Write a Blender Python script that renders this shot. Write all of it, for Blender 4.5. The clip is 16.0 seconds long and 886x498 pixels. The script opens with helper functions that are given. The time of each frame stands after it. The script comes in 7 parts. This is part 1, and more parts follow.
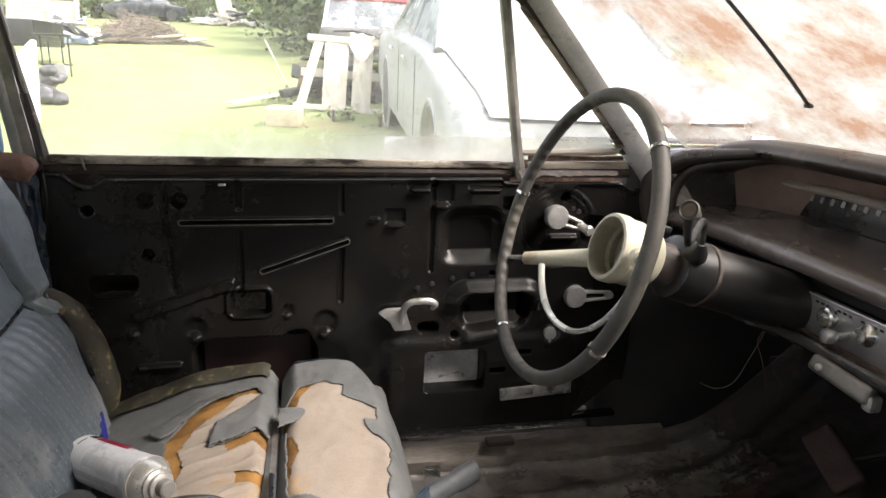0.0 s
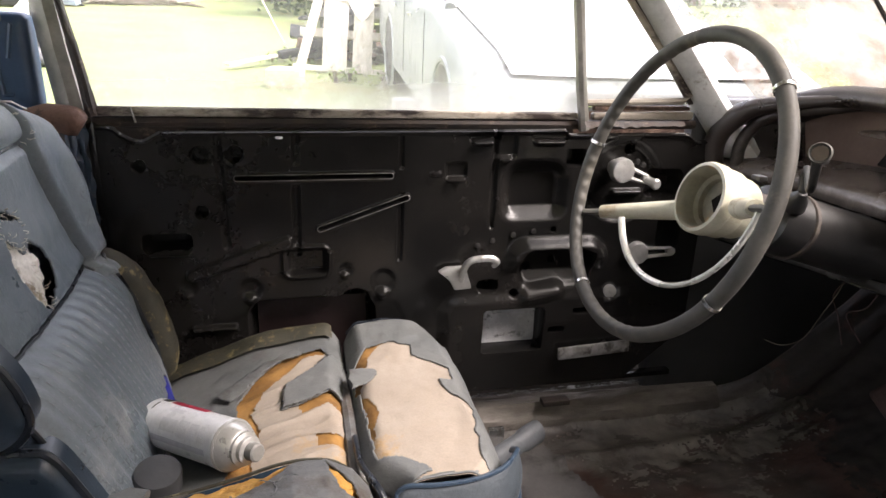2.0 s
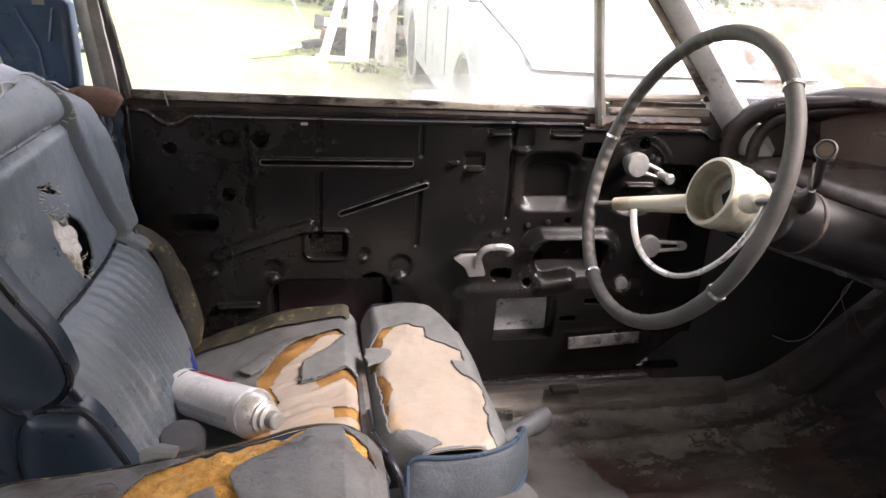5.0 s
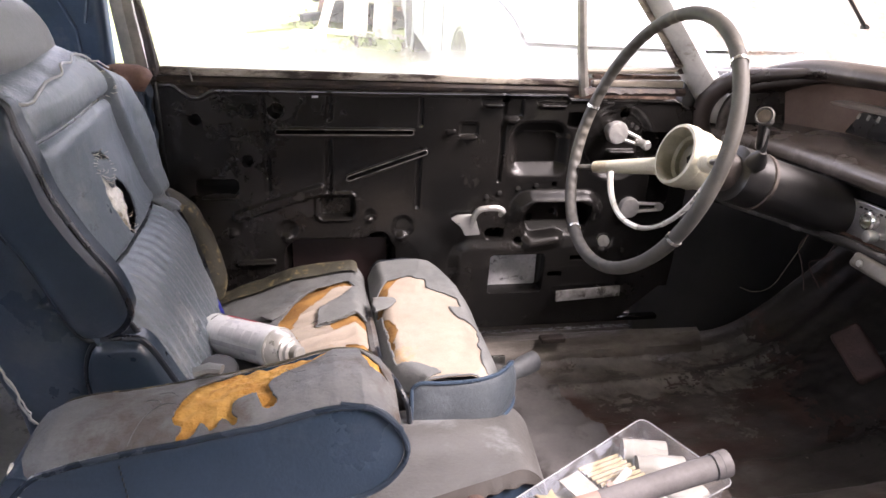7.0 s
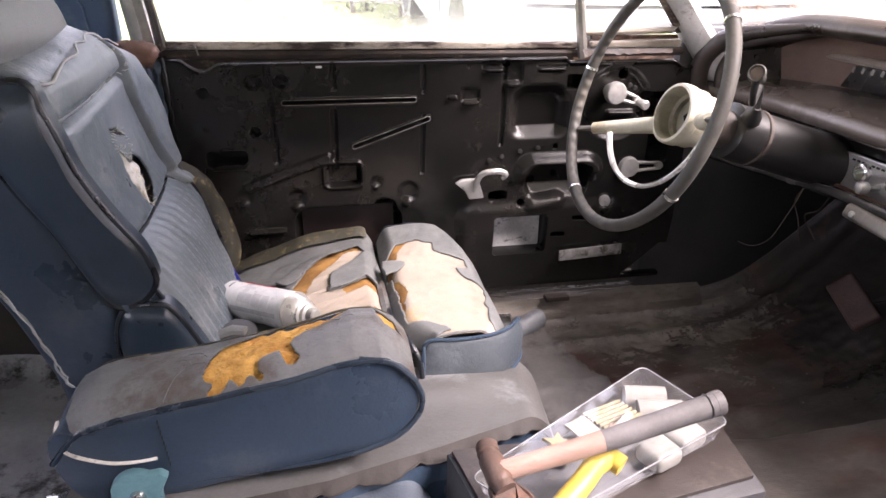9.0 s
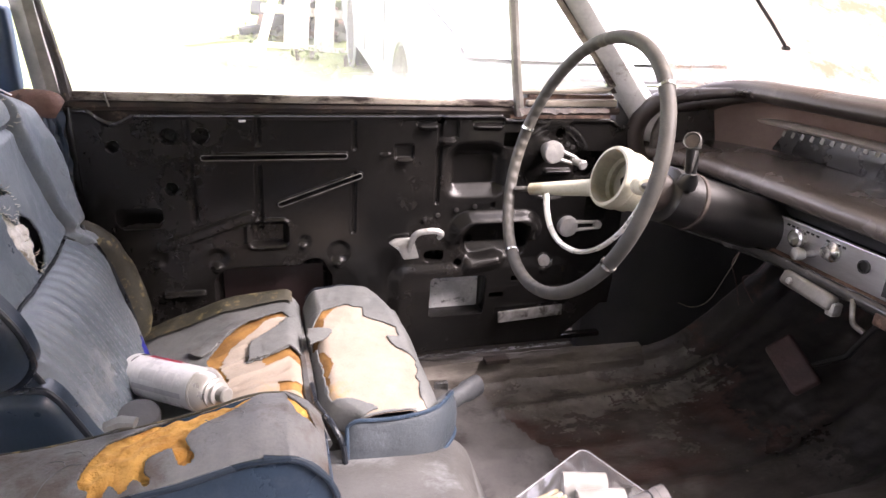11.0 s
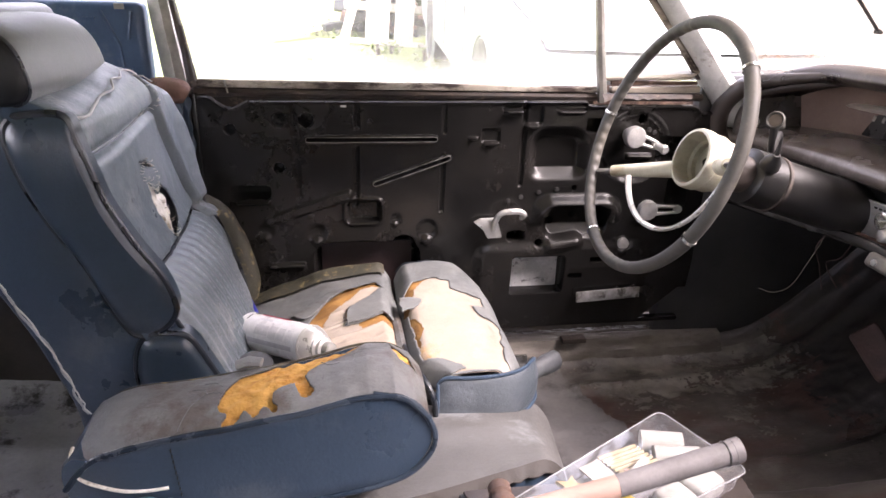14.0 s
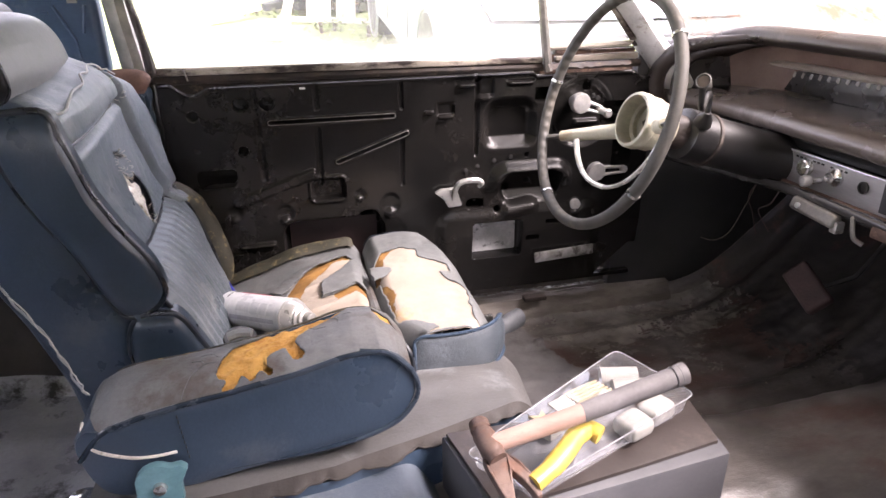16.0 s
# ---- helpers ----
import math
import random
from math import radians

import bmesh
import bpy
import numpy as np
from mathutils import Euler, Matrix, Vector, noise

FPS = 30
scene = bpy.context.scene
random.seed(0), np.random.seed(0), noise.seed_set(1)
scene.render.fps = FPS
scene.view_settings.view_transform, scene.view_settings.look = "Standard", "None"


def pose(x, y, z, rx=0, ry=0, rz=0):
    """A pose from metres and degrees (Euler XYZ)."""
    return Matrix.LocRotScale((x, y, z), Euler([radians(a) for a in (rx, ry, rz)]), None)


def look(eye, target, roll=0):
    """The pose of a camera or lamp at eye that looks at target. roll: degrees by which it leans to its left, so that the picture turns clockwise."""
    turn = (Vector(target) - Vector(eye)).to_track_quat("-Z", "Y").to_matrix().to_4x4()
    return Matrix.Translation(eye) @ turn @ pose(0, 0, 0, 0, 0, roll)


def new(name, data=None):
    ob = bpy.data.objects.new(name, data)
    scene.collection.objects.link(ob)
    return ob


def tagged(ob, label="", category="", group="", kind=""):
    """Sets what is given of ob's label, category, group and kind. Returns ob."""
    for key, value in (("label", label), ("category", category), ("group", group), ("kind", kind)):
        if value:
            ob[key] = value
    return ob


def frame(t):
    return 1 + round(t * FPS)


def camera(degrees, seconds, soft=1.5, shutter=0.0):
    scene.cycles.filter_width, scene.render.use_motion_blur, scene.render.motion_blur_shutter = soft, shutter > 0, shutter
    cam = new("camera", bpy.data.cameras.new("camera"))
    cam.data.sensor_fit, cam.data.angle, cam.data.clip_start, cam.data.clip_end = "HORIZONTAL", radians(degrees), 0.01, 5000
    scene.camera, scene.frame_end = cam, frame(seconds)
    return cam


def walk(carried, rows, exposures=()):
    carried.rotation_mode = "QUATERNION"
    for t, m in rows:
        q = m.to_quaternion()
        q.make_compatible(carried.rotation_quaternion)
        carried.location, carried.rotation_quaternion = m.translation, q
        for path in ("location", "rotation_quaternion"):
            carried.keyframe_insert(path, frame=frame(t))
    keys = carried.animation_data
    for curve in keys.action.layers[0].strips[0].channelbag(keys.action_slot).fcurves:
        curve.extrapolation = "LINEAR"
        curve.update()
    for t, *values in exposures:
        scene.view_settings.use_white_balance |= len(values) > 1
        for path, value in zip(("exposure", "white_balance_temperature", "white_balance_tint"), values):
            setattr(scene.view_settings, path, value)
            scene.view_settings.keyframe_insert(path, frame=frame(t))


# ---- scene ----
cam = camera(69.0, 16.0)
METRES, EYE, TILT, LEAN, TURN = 8.0, 1.5, 0.0, 0.0, 0.0
PATH = [
    (0, (-0.322, -0.448, 1.072), (0.068, 1.439, 0.538), 1.9),
    (0.5, (-0.382, -0.438, 1.088), (-0.135, 1.483, 0.591), 1.3),
    (1, (-0.4, -0.414, 1.083), (-0.032, 1.502, 0.64), 2.4),
    (1.5, (-0.427, -0.396, 1.059), (-0.018, 1.482, 0.505), 2.2),
    (2, (-0.438, -0.385, 1.04), (-0.03, 1.466, 0.403), 1.6),
    (2.5, (-0.44, -0.376, 1.038), (-0.012, 1.474, 0.412), 2.5),
    (3, (-0.451, -0.382, 1.039), (-0.056, 1.477, 0.416), 2.4),
    (3.5, (-0.461, -0.398, 1.035), (-0.123, 1.474, 0.418), 2.5),
    (4, (-0.456, -0.406, 1.043), (-0.13, 1.478, 0.457), 2.4),
    (4.5, (-0.449, -0.415, 1.045), (-0.115, 1.468, 0.458), 2.3),
    (4.7, (-0.444, -0.417, 1.039), (-0.095, 1.454, 0.425), 2.7),
    (6.8, (-0.45, -0.529, 1.047), (-0.065, 1.293, 0.319), 2.6),
    (7, (-0.466, -0.551, 1.057), (-0.108, 1.275, 0.325), 2.5),
    (7.5, (-0.482, -0.605, 1.063), (-0.192, 1.18, 0.21), -0.8),
    (8, (-0.476, -0.612, 1.064), (-0.127, 1.172, 0.23), 0.3),
    (8.2, (-0.466, -0.608, 1.065), (-0.074, 1.167, 0.229), 0.2),
    (10.3, (-0.504, -0.549, 1.078), (-0.267, 1.284, 0.314), 1.6),
    (10.5, (-0.481, -0.539, 1.084), (-0.159, 1.294, 0.352), 2.1),
    (11, (-0.435, -0.52, 1.074), (0.074, 1.285, 0.378), 2.6),
    (11.5, (-0.437, -0.537, 1.063), (0.059, 1.264, 0.347), 2.8),
    (12, (-0.434, -0.568, 1.057), (0.013, 1.239, 0.325), 3.6),
    (12.5, (-0.43, -0.572, 1.052), (0.017, 1.228, 0.304), 3.2),
    (13, (-0.45, -0.588, 1.061), (-0.074, 1.233, 0.326), 2.1),
    (13.5, (-0.468, -0.596, 1.068), (-0.147, 1.244, 0.351), 1.8),
    (14, (-0.479, -0.596, 1.067), (-0.185, 1.248, 0.35), 1.5),
    (14.5, (-0.486, -0.599, 1.068), (-0.199, 1.248, 0.355), 1.2),
    (15, (-0.489, -0.599, 1.067), (-0.204, 1.243, 0.344), 1.4),
    (15.5, (-0.496, -0.606, 1.06), (-0.221, 1.231, 0.319), 1.5),
    (16, (-0.51, -0.665, 1.082), (-0.089, 1.125, 0.295), -0.8),
]
EXPOSURES = [(0.0, 3.12), (0.5, 2.60), (1.0, 2.32), (1.5, 2.16), (2.0, 3.40), (2.5, 3.48), (3.5, 3.53), (4.5, 3.51), (7.0, 3.88), (8.0, 3.92), (10.5, 4.06), (11.5, 4.05), (16.0, 4.09)]
walk(cam, [(t, look(eye, target, roll)) for t, eye, target, roll in PATH], [(t, e, 6900 - 20 * min(t, 8), 16 + 1.5 * min(t, 8)) for t, e in EXPOSURES])

# ---- world and light ----
wd = bpy.data.worlds.new("sky")
scene.world = wd
wd.use_nodes = True
wn = wd.node_tree.nodes
sky = wn.new("ShaderNodeTexSky")
sky.sky_type = "NISHITA"
sky.sun_disc = False
sky.sun_elevation, sky.sun_rotation = radians(49), radians(110)
sky.air_density, sky.dust_density, sky.ozone_density = 1.0, 1.5, 1.0
soften = wn.new("ShaderNodeHueSaturation")
soften.inputs["Saturation"].default_value = 0.35
wd.node_tree.links.new(sky.outputs[0], soften.inputs["Color"])
wd.node_tree.links.new(soften.outputs[0], wn["Background"].inputs[0])
wn["Background"].inputs[1].default_value = 0.15
sun_data = bpy.data.lights.new("sun", "SUN")
sun_data.energy, sun_data.angle, sun_data.color = 1.1, radians(28), (1.0, 0.97, 0.93)
sun = new("sun", sun_data)
sun.matrix_world = look((0, 0, 0), (-0.60, 0.31, -0.74))


# ---- mesh helpers ----
def part(name, shape, material, parent=None, label="", smooth=True, angle=40):
    """One mesh object from (vertices, faces) or a bmesh, under a thing or a part; all data in world space."""
    me = bpy.data.meshes.new(name)
    if isinstance(shape, tuple):
        me.from_pydata([tuple(v) for v in shape[0]], [], shape[1])
    else:
        shape.to_mesh(me)
        shape.free()
    if smooth:
        me.shade_smooth()
        me.set_sharp_from_angle(angle=radians(angle))
    me.materials.append(material)
    ob = new(name, me)
    if parent is not None:
        ob.parent = parent
        if parent.data is None:
            ob.matrix_parent_inverse = Matrix.Translation(-parent.location)
    if label:
        ob["label"] = label
    return ob


def thing(name, at, label, category, group="", kind=""):
    ob = new(name)
    ob.location = at
    ob.empty_display_size = 0.05
    return tagged(ob, label, category, group, kind)


def single(name, shape, material, label, category="", group="", kind="", smooth=True):
    return tagged(part(name, shape, material, None, "", smooth), label, category, group, kind)


def block(center, size, bevel=0.004, turn=None, seg=2):
    """A bevelled box; turn: a pose whose rotation it takes."""
    bm = bmesh.new()
    bmesh.ops.create_cube(bm, size=1)
    bmesh.ops.scale(bm, vec=size, verts=bm.verts)
    if bevel > 0:
        bmesh.ops.bevel(bm, geom=bm.edges[:] , offset=min(bevel, min(size) * 0.45), segments=seg, affect="EDGES", profile=0.6)
    m = Matrix.Translation(center) @ (turn or Matrix.Identity(4))
    bmesh.ops.transform(bm, matrix=m, verts=bm.verts)
    return bm


def join(*shapes):
    vs, fs = [], []
    for s in shapes:
        if not isinstance(s, tuple):
            bm = s
            bm.verts.index_update()
            s = ([v.co.copy() for v in bm.verts], [[v.index for v in f.verts] for f in bm.faces])
            bm.free()
        k = len(vs)
        vs += list(s[0])
        fs += [[i + k for i in f] for f in s[1]]
    return vs, fs


def tube(points, radius, sides=10, closed=False, cap=True, flat=1.0):
    """A round (or flattened) bar along points; radius may be a list."""
    p = [Vector(q) for q in points]
    n = len(p)
    r = radius if isinstance(radius, (list, tuple)) else [radius] * n
    vs, fs = [], []
    side = None
    for i in range(n):
        a, b = (p[i - 1], p[(i + 1) % n]) if closed else (p[max(i - 1, 0)], p[min(i + 1, n - 1)])
        t = (b - a).normalized()
        if side is None:
            side = t.orthogonal().normalized() if abs(t.z) > 0.95 else t.cross(Vector((0, 0, 1))).normalized()
        side = (side - t * side.dot(t)).normalized()
        up = t.cross(side)
        for k in range(sides):
            w = 2 * math.pi * k / sides
            vs.append(p[i] + side * (math.cos(w) * r[i]) + up * (math.sin(w) * r[i] * flat))
    for i in range(n if closed else n - 1):
        j = (i + 1) % n
        for k in range(sides):
            m = (k + 1) % sides
            fs.append([i * sides + k, i * sides + m, j * sides + m, j * sides + k])
    if cap and not closed:
        fs.append(list(range(sides))[::-1])
        fs.append([(n - 1) * sides + k for k in range(sides)])
    return vs, fs


def smooth_line(points, steps=6, closed=False):
    """Catmull-Rom through points."""
    p = [Vector(q) for q in points]
    n = len(p)
    out = []
    for i in range(n if closed else n - 1):
        if closed:
            a, b, c, d = p[i - 1], p[i], p[(i + 1) % n], p[(i + 2) % n]
        else:
            a, b, c, d = p[max(i - 1, 0)], p[i], p[i + 1], p[min(i + 2, n - 1)]
        for s in range(steps):
            u = s / steps
            out.append(0.5 * (2 * b + (c - a) * u + (2 * a - 5 * b + 4 * c - d) * u * u + (3 * b - a - 3 * c + d) * u ** 3))
    if not closed:
        out.append(p[-1])
    return out


def lathe(profile, origin, axis, sides=28, caps=True):
    """Turns (radius, height) pairs round an axis."""
    q = Vector(axis).normalized().to_track_quat("Z", "Y").to_matrix()
    o = Vector(origin)
    vs, fs = [], []
    for r, h in profile:
        for k in range(sides):
            w = 2 * math.pi * k / sides
            vs.append(o + q @ Vector((r * math.cos(w), r * math.sin(w), h)))
    for i in range(len(profile) - 1):
        for k in range(sides):
            m = (k + 1) % sides
            fs.append([i * sides + k, i * sides + m, (i + 1) * sides + m, (i + 1) * sides + k])
    if caps:
        fs.append(list(range(sides))[::-1])
        fs.append([(len(profile) - 1) * sides + k for k in range(sides)])
    return vs, fs


def grid(fn, nu, nv, keep=None, u0=0.0, u1=1.0, v0=0.0, v1=1.0):
    """A sheet of fn(u, v); keep(u, v) says which cells stay."""
    vs, fs = [], []
    for j in range(nv + 1):
        for i in range(nu + 1):
            vs.append(fn(u0 + (u1 - u0) * i / nu, v0 + (v1 - v0) * j / nv))
    for j in range(nv):
        for i in range(nu):
            if keep is None or keep(u0 + (u1 - u0) * (i + 0.5) / nu, v0 + (v1 - v0) * (j + 0.5) / nv):
                a = j * (nu + 1) + i
                fs.append([a, a + 1, a + nu + 2, a + nu + 1])
    return vs, fs


def prism(outline, axis, a, b, bevel=0.0, seg=2):
    """A flat outline (two coordinates, in order) drawn out along x, y or z from a to b."""
    bm = bmesh.new()
    put = {"x": lambda p, w: (w, p[0], p[1]), "y": lambda p, w: (p[0], w, p[1]), "z": lambda p, w: (p[0], p[1], w)}[axis]
    lo = [bm.verts.new(put(p, a)) for p in outline]
    hi = [bm.verts.new(put(p, b)) for p in outline]
    n = len(outline)
    bm.faces.new(lo)
    bm.faces.new(hi[::-1])
    for i in range(n):
        bm.faces.new((lo[i], hi[i], hi[(i + 1) % n], lo[(i + 1) % n]))
    bmesh.ops.recalc_face_normals(bm, faces=bm.faces)
    if bevel:
        bmesh.ops.bevel(bm, geom=bm.edges[:], offset=bevel, segments=seg, affect="EDGES", profile=0.6)
    return bm


def thicken(ob, depth, offset=-1):
    mod = ob.modifiers.new("thickness", "SOLIDIFY")
    mod.thickness, mod.offset = depth, offset
    return ob


def inside(poly, x, y):
    hit = False
    n = len(poly)
    for i in range(n):
        (ax, ay), (bx, by) = poly[i], poly[i - 1]
        if (ay > y) != (by > y) and x < (bx - ax) * (y - ay) / (by - ay) + ax:
            hit = not hit
    return hit


def ragged(poly, x, y, amount=0.006, scale=70):
    """Inside an outline whose edge is torn."""
    n = noise.noise_vector((x * scale, y * scale, 3.1)) * amount + noise.noise_vector((x * scale * 3, y * scale * 3, 7.7)) * amount * 0.4
    return inside(poly, x + n.x, y + n.y)


def lump(x, y, z, s, amount):
    return noise.noise((x * s, y * s, z * s)) * amount


# ---- materials ----
def surface(name, first, second, scale=8.0, rough=0.6, metal=0.0, grain=120.0, bump=0.15, third=None, spots=3.0, amount=0.35, detail=6.0, bump_far=0.004, coat=0.0, stretch=None, spread=0.12, mid=0.0, cracks=0.0, crack_size=26.0, shine=0.5):
    """A worn surface: two colours in patches, a third one in spots, fine grain in the relief."""
    m = bpy.data.materials.new(name)
    m.use_nodes = True
    nt = m.node_tree
    b = nt.nodes["Principled BSDF"]
    co = nt.nodes.new("ShaderNodeTexCoord")
    src = co.outputs["Object"]
    if stretch:
        mp = nt.nodes.new("ShaderNodeMapping")
        mp.inputs["Scale"].default_value = stretch
        nt.links.new(src, mp.inputs[0])
        src = mp.outputs[0]

    def noisy(s, d=6.0, r=0.6):
        n = nt.nodes.new("ShaderNodeTexNoise")
        n.inputs["Scale"].default_value, n.inputs["Detail"].default_value, n.inputs["Roughness"].default_value = s, d, r
        nt.links.new(src, n.inputs["Vector"])
        return n

    def ramp(node, lo, hi):
        r = nt.nodes.new("ShaderNodeMapRange")
        r.inputs["From Min"].default_value, r.inputs["From Max"].default_value = lo, hi
        nt.links.new(node.outputs[0], r.inputs["Value"])
        return r

    def blend(f, a, c):
        x = nt.nodes.new("ShaderNodeMix")
        x.data_type = "RGBA"
        nt.links.new(f.outputs[0], x.inputs[0])
        for sock, v in ((x.inputs[6], a), (x.inputs[7], c)):
            if isinstance(v, tuple):
                sock.default_value = (*v, 1)
            else:
                nt.links.new(v, sock)
        return x.outputs[2]

    big = noisy(scale, detail)
    col = blend(ramp(big, 0.5 - spread, 0.5 + spread), first, second)
    if third:
        sp = noisy(spots, 9.0, 0.7)
        col = blend(ramp(sp, 0.62 - amount * 0.3, 0.72 - amount * 0.3), col, third)
    fine = noisy(grain, 4.0, 0.7)
    dim = nt.nodes.new("ShaderNodeMix")
    dim.data_type, dim.blend_type = "RGBA", "MULTIPLY"
    dim.inputs[0].default_value = 0.35
    nt.links.new(col, dim.inputs[6])
    nt.links.new(fine.outputs[0], dim.inputs[7])
    tone = dim.outputs[2]
    height = fine.outputs[0]
    if mid:
        # creases and dents larger than the grain
        md = noisy(grain * 0.16, 3.0, 0.55)
        ma = nt.nodes.new("ShaderNodeMath")
        ma.operation = "MULTIPLY_ADD"
        nt.links.new(md.outputs[0], ma.inputs[0])
        ma.inputs[1].default_value = mid
        nt.links.new(height, ma.inputs[2])
        height = ma.outputs[0]
    if cracks:
        # fine dark cracks, in patches only
        wob = nt.nodes.new("ShaderNodeMix")
        wob.data_type = "VECTOR"
        wob.inputs[0].default_value = 0.12
        wn2 = noisy(crack_size * 0.7, 4.0, 0.6)
        nt.links.new(src, wob.inputs[4])
        nt.links.new(wn2.outputs["Color"], wob.inputs[5])
        vo = nt.nodes.new("ShaderNodeTexVoronoi")
        vo.feature = "DISTANCE_TO_EDGE"
        vo.inputs["Scale"].default_value = crack_size
        nt.links.new(wob.outputs[1], vo.inputs["Vector"])
        line = ramp(vo, 0.0, 0.02)
        where = ramp(noisy(crack_size * 0.3, 5.0, 0.6), 0.62 - 0.2 * cracks, 0.5 - 0.2 * cracks)
        both = nt.nodes.new("ShaderNodeMath")
        both.operation = "MAXIMUM"
        nt.links.new(line.outputs[0], both.inputs[0])
        nt.links.new(where.outputs[0], both.inputs[1])
        dk = nt.nodes.new("ShaderNodeMix")
        dk.data_type, dk.blend_type = "RGBA", "MULTIPLY"
        dk.inputs[0].default_value = 0.45
        nt.links.new(tone, dk.inputs[6])
        nt.links.new(both.outputs[0], dk.inputs[7])
        tone = dk.outputs[2]
        cb = nt.nodes.new("ShaderNodeMath")
        cb.operation = "MULTIPLY_ADD"
        nt.links.new(both.outputs[0], cb.inputs[0])
        cb.inputs[1].default_value = 0.8
        nt.links.new(height, cb.inputs[2])
        height = cb.outputs[0]
    gain = nt.nodes.new("ShaderNodeHueSaturation")
    gain.inputs["Value"].default_value = 1.2
    nt.links.new(tone, gain.inputs["Color"])
    nt.links.new(gain.outputs[0], b.inputs["Base Color"])
    rr = ramp(big, 0.3, 0.7)
    rr.inputs["To Min"].default_value, rr.inputs["To Max"].default_value = max(rough - 0.1, 0.03), min(rough + 0.12, 1)
    nt.links.new(rr.outputs[0], b.inputs["Roughness"])
    b.inputs["Metallic"].default_value = metal
    b.inputs["Specular IOR Level"].default_value = shine
    b.inputs["Coat Weight"].default_value = coat
    bp = nt.nodes.new("ShaderNodeBump")
    bp.inputs["Strength"].default_value, bp.inputs["Distance"].default_value = bump, bump_far
    nt.links.new(height, bp.inputs["Height"])
    nt.links.new(bp.outputs[0], b.inputs["Normal"])
    return m


def film_glass(name, dirt_a, dirt_b, low, high, scale, edge=None, base_dirt=0.0, shine=0.035, stretch=None):
    """Glass with a film of dirt on it: clear where the dirt is thin. edge: (axis, from, to) where the film thickens."""
    m = bpy.data.materials.new(name)
    m.use_nodes = True
    nt = m.node_tree
    for n in list(nt.nodes):
        nt.nodes.remove(n)
    out = nt.nodes.new("ShaderNodeOutputMaterial")
    clear, film, mixed = nt.nodes.new("ShaderNodeBsdfTransparent"), nt.nodes.new("ShaderNodeBsdfTranslucent"), nt.nodes.new("ShaderNodeMixShader")
    face, both = nt.nodes.new("ShaderNodeBsdfDiffuse"), nt.nodes.new("ShaderNodeMixShader")
    gloss, top = nt.nodes.new("ShaderNodeBsdfGlossy"), nt.nodes.new("ShaderNodeMixShader")
    gloss.inputs["Roughness"].default_value = 0.04
    co = nt.nodes.new("ShaderNodeTexCoord")
    n1, n2 = nt.nodes.new("ShaderNodeTexNoise"), nt.nodes.new("ShaderNodeTexNoise")
    n1.inputs["Scale"].default_value, n1.inputs["Detail"].default_value, n1.inputs["Roughness"].default_value = scale, 12, 0.76
    n2.inputs["Scale"].default_value, n2.inputs["Detail"].default_value, n2.inputs["Roughness"].default_value = scale * 0.6, 12, 0.72
    src = co.outputs["Object"]
    if stretch:
        mp = nt.nodes.new("ShaderNodeMapping")
        mp.vector_type = "TEXTURE"
        mp.inputs["Scale"].default_value, mp.inputs["Rotation"].default_value = stretch, (0, radians(28), 0)
        nt.links.new(src, mp.inputs[0])
        src = mp.outputs[0]
    for n in (n1, n2):
        nt.links.new(src, n.inputs["Vector"])
    col = nt.nodes.new("ShaderNodeMix")
    col.data_type = "RGBA"
    rc = nt.nodes.new("ShaderNodeMapRange")
    rc.inputs["From Min"].default_value, rc.inputs["From Max"].default_value = 0.45, 0.62
    nt.links.new(n2.outputs[0], rc.inputs[0])
    nt.links.new(rc.outputs[0], col.inputs[0])
    col.inputs[6].default_value, col.inputs[7].default_value = (*dirt_a, 1), (*dirt_b, 1)
    for s in (film, face):
        nt.links.new(col.outputs[2], s.inputs[0])
    rm = nt.nodes.new("ShaderNodeMapRange")
    rm.inputs["From Min"].default_value, rm.inputs["From Max"].default_value = low, high
    rm.inputs["To Min"].default_value = base_dirt
    nt.links.new(n1.outputs[0], rm.inputs[0])
    mask = rm.outputs[0]
    if edge:
        sp, er, ad = nt.nodes.new("ShaderNodeSeparateXYZ"), nt.nodes.new("ShaderNodeMapRange"), nt.nodes.new("ShaderNodeMath")
        nt.links.new(co.outputs["Object"], sp.inputs[0])
        nt.links.new(sp.outputs["XYZ".index(edge[0])], er.inputs[0])
        er.inputs["From Min"].default_value, er.inputs["From Max"].default_value, er.inputs["To Max"].default_value = edge[1], edge[2], edge[3]
        ad.operation, ad.use_clamp = "ADD", True
        nt.links.new(er.outputs[0], ad.inputs[0])
        nt.links.new(mask, ad.inputs[1])
        mask = ad.outputs[0]
    both.inputs[0].default_value = 0.45
    nt.links.new(film.outputs[0], both.inputs[1])
    nt.links.new(face.outputs[0], both.inputs[2])
    nt.links.new(mask, mixed.inputs[0])
    nt.links.new(clear.outputs[0], mixed.inputs[1])
    nt.links.new(both.outputs[0], mixed.inputs[2])
    top.inputs[0].default_value = shine
    nt.links.new(mixed.outputs[0], top.inputs[1])
    nt.links.new(gloss.outputs[0], top.inputs[2])
    nt.links.new(top.outputs[0], out.inputs[0])
    return m


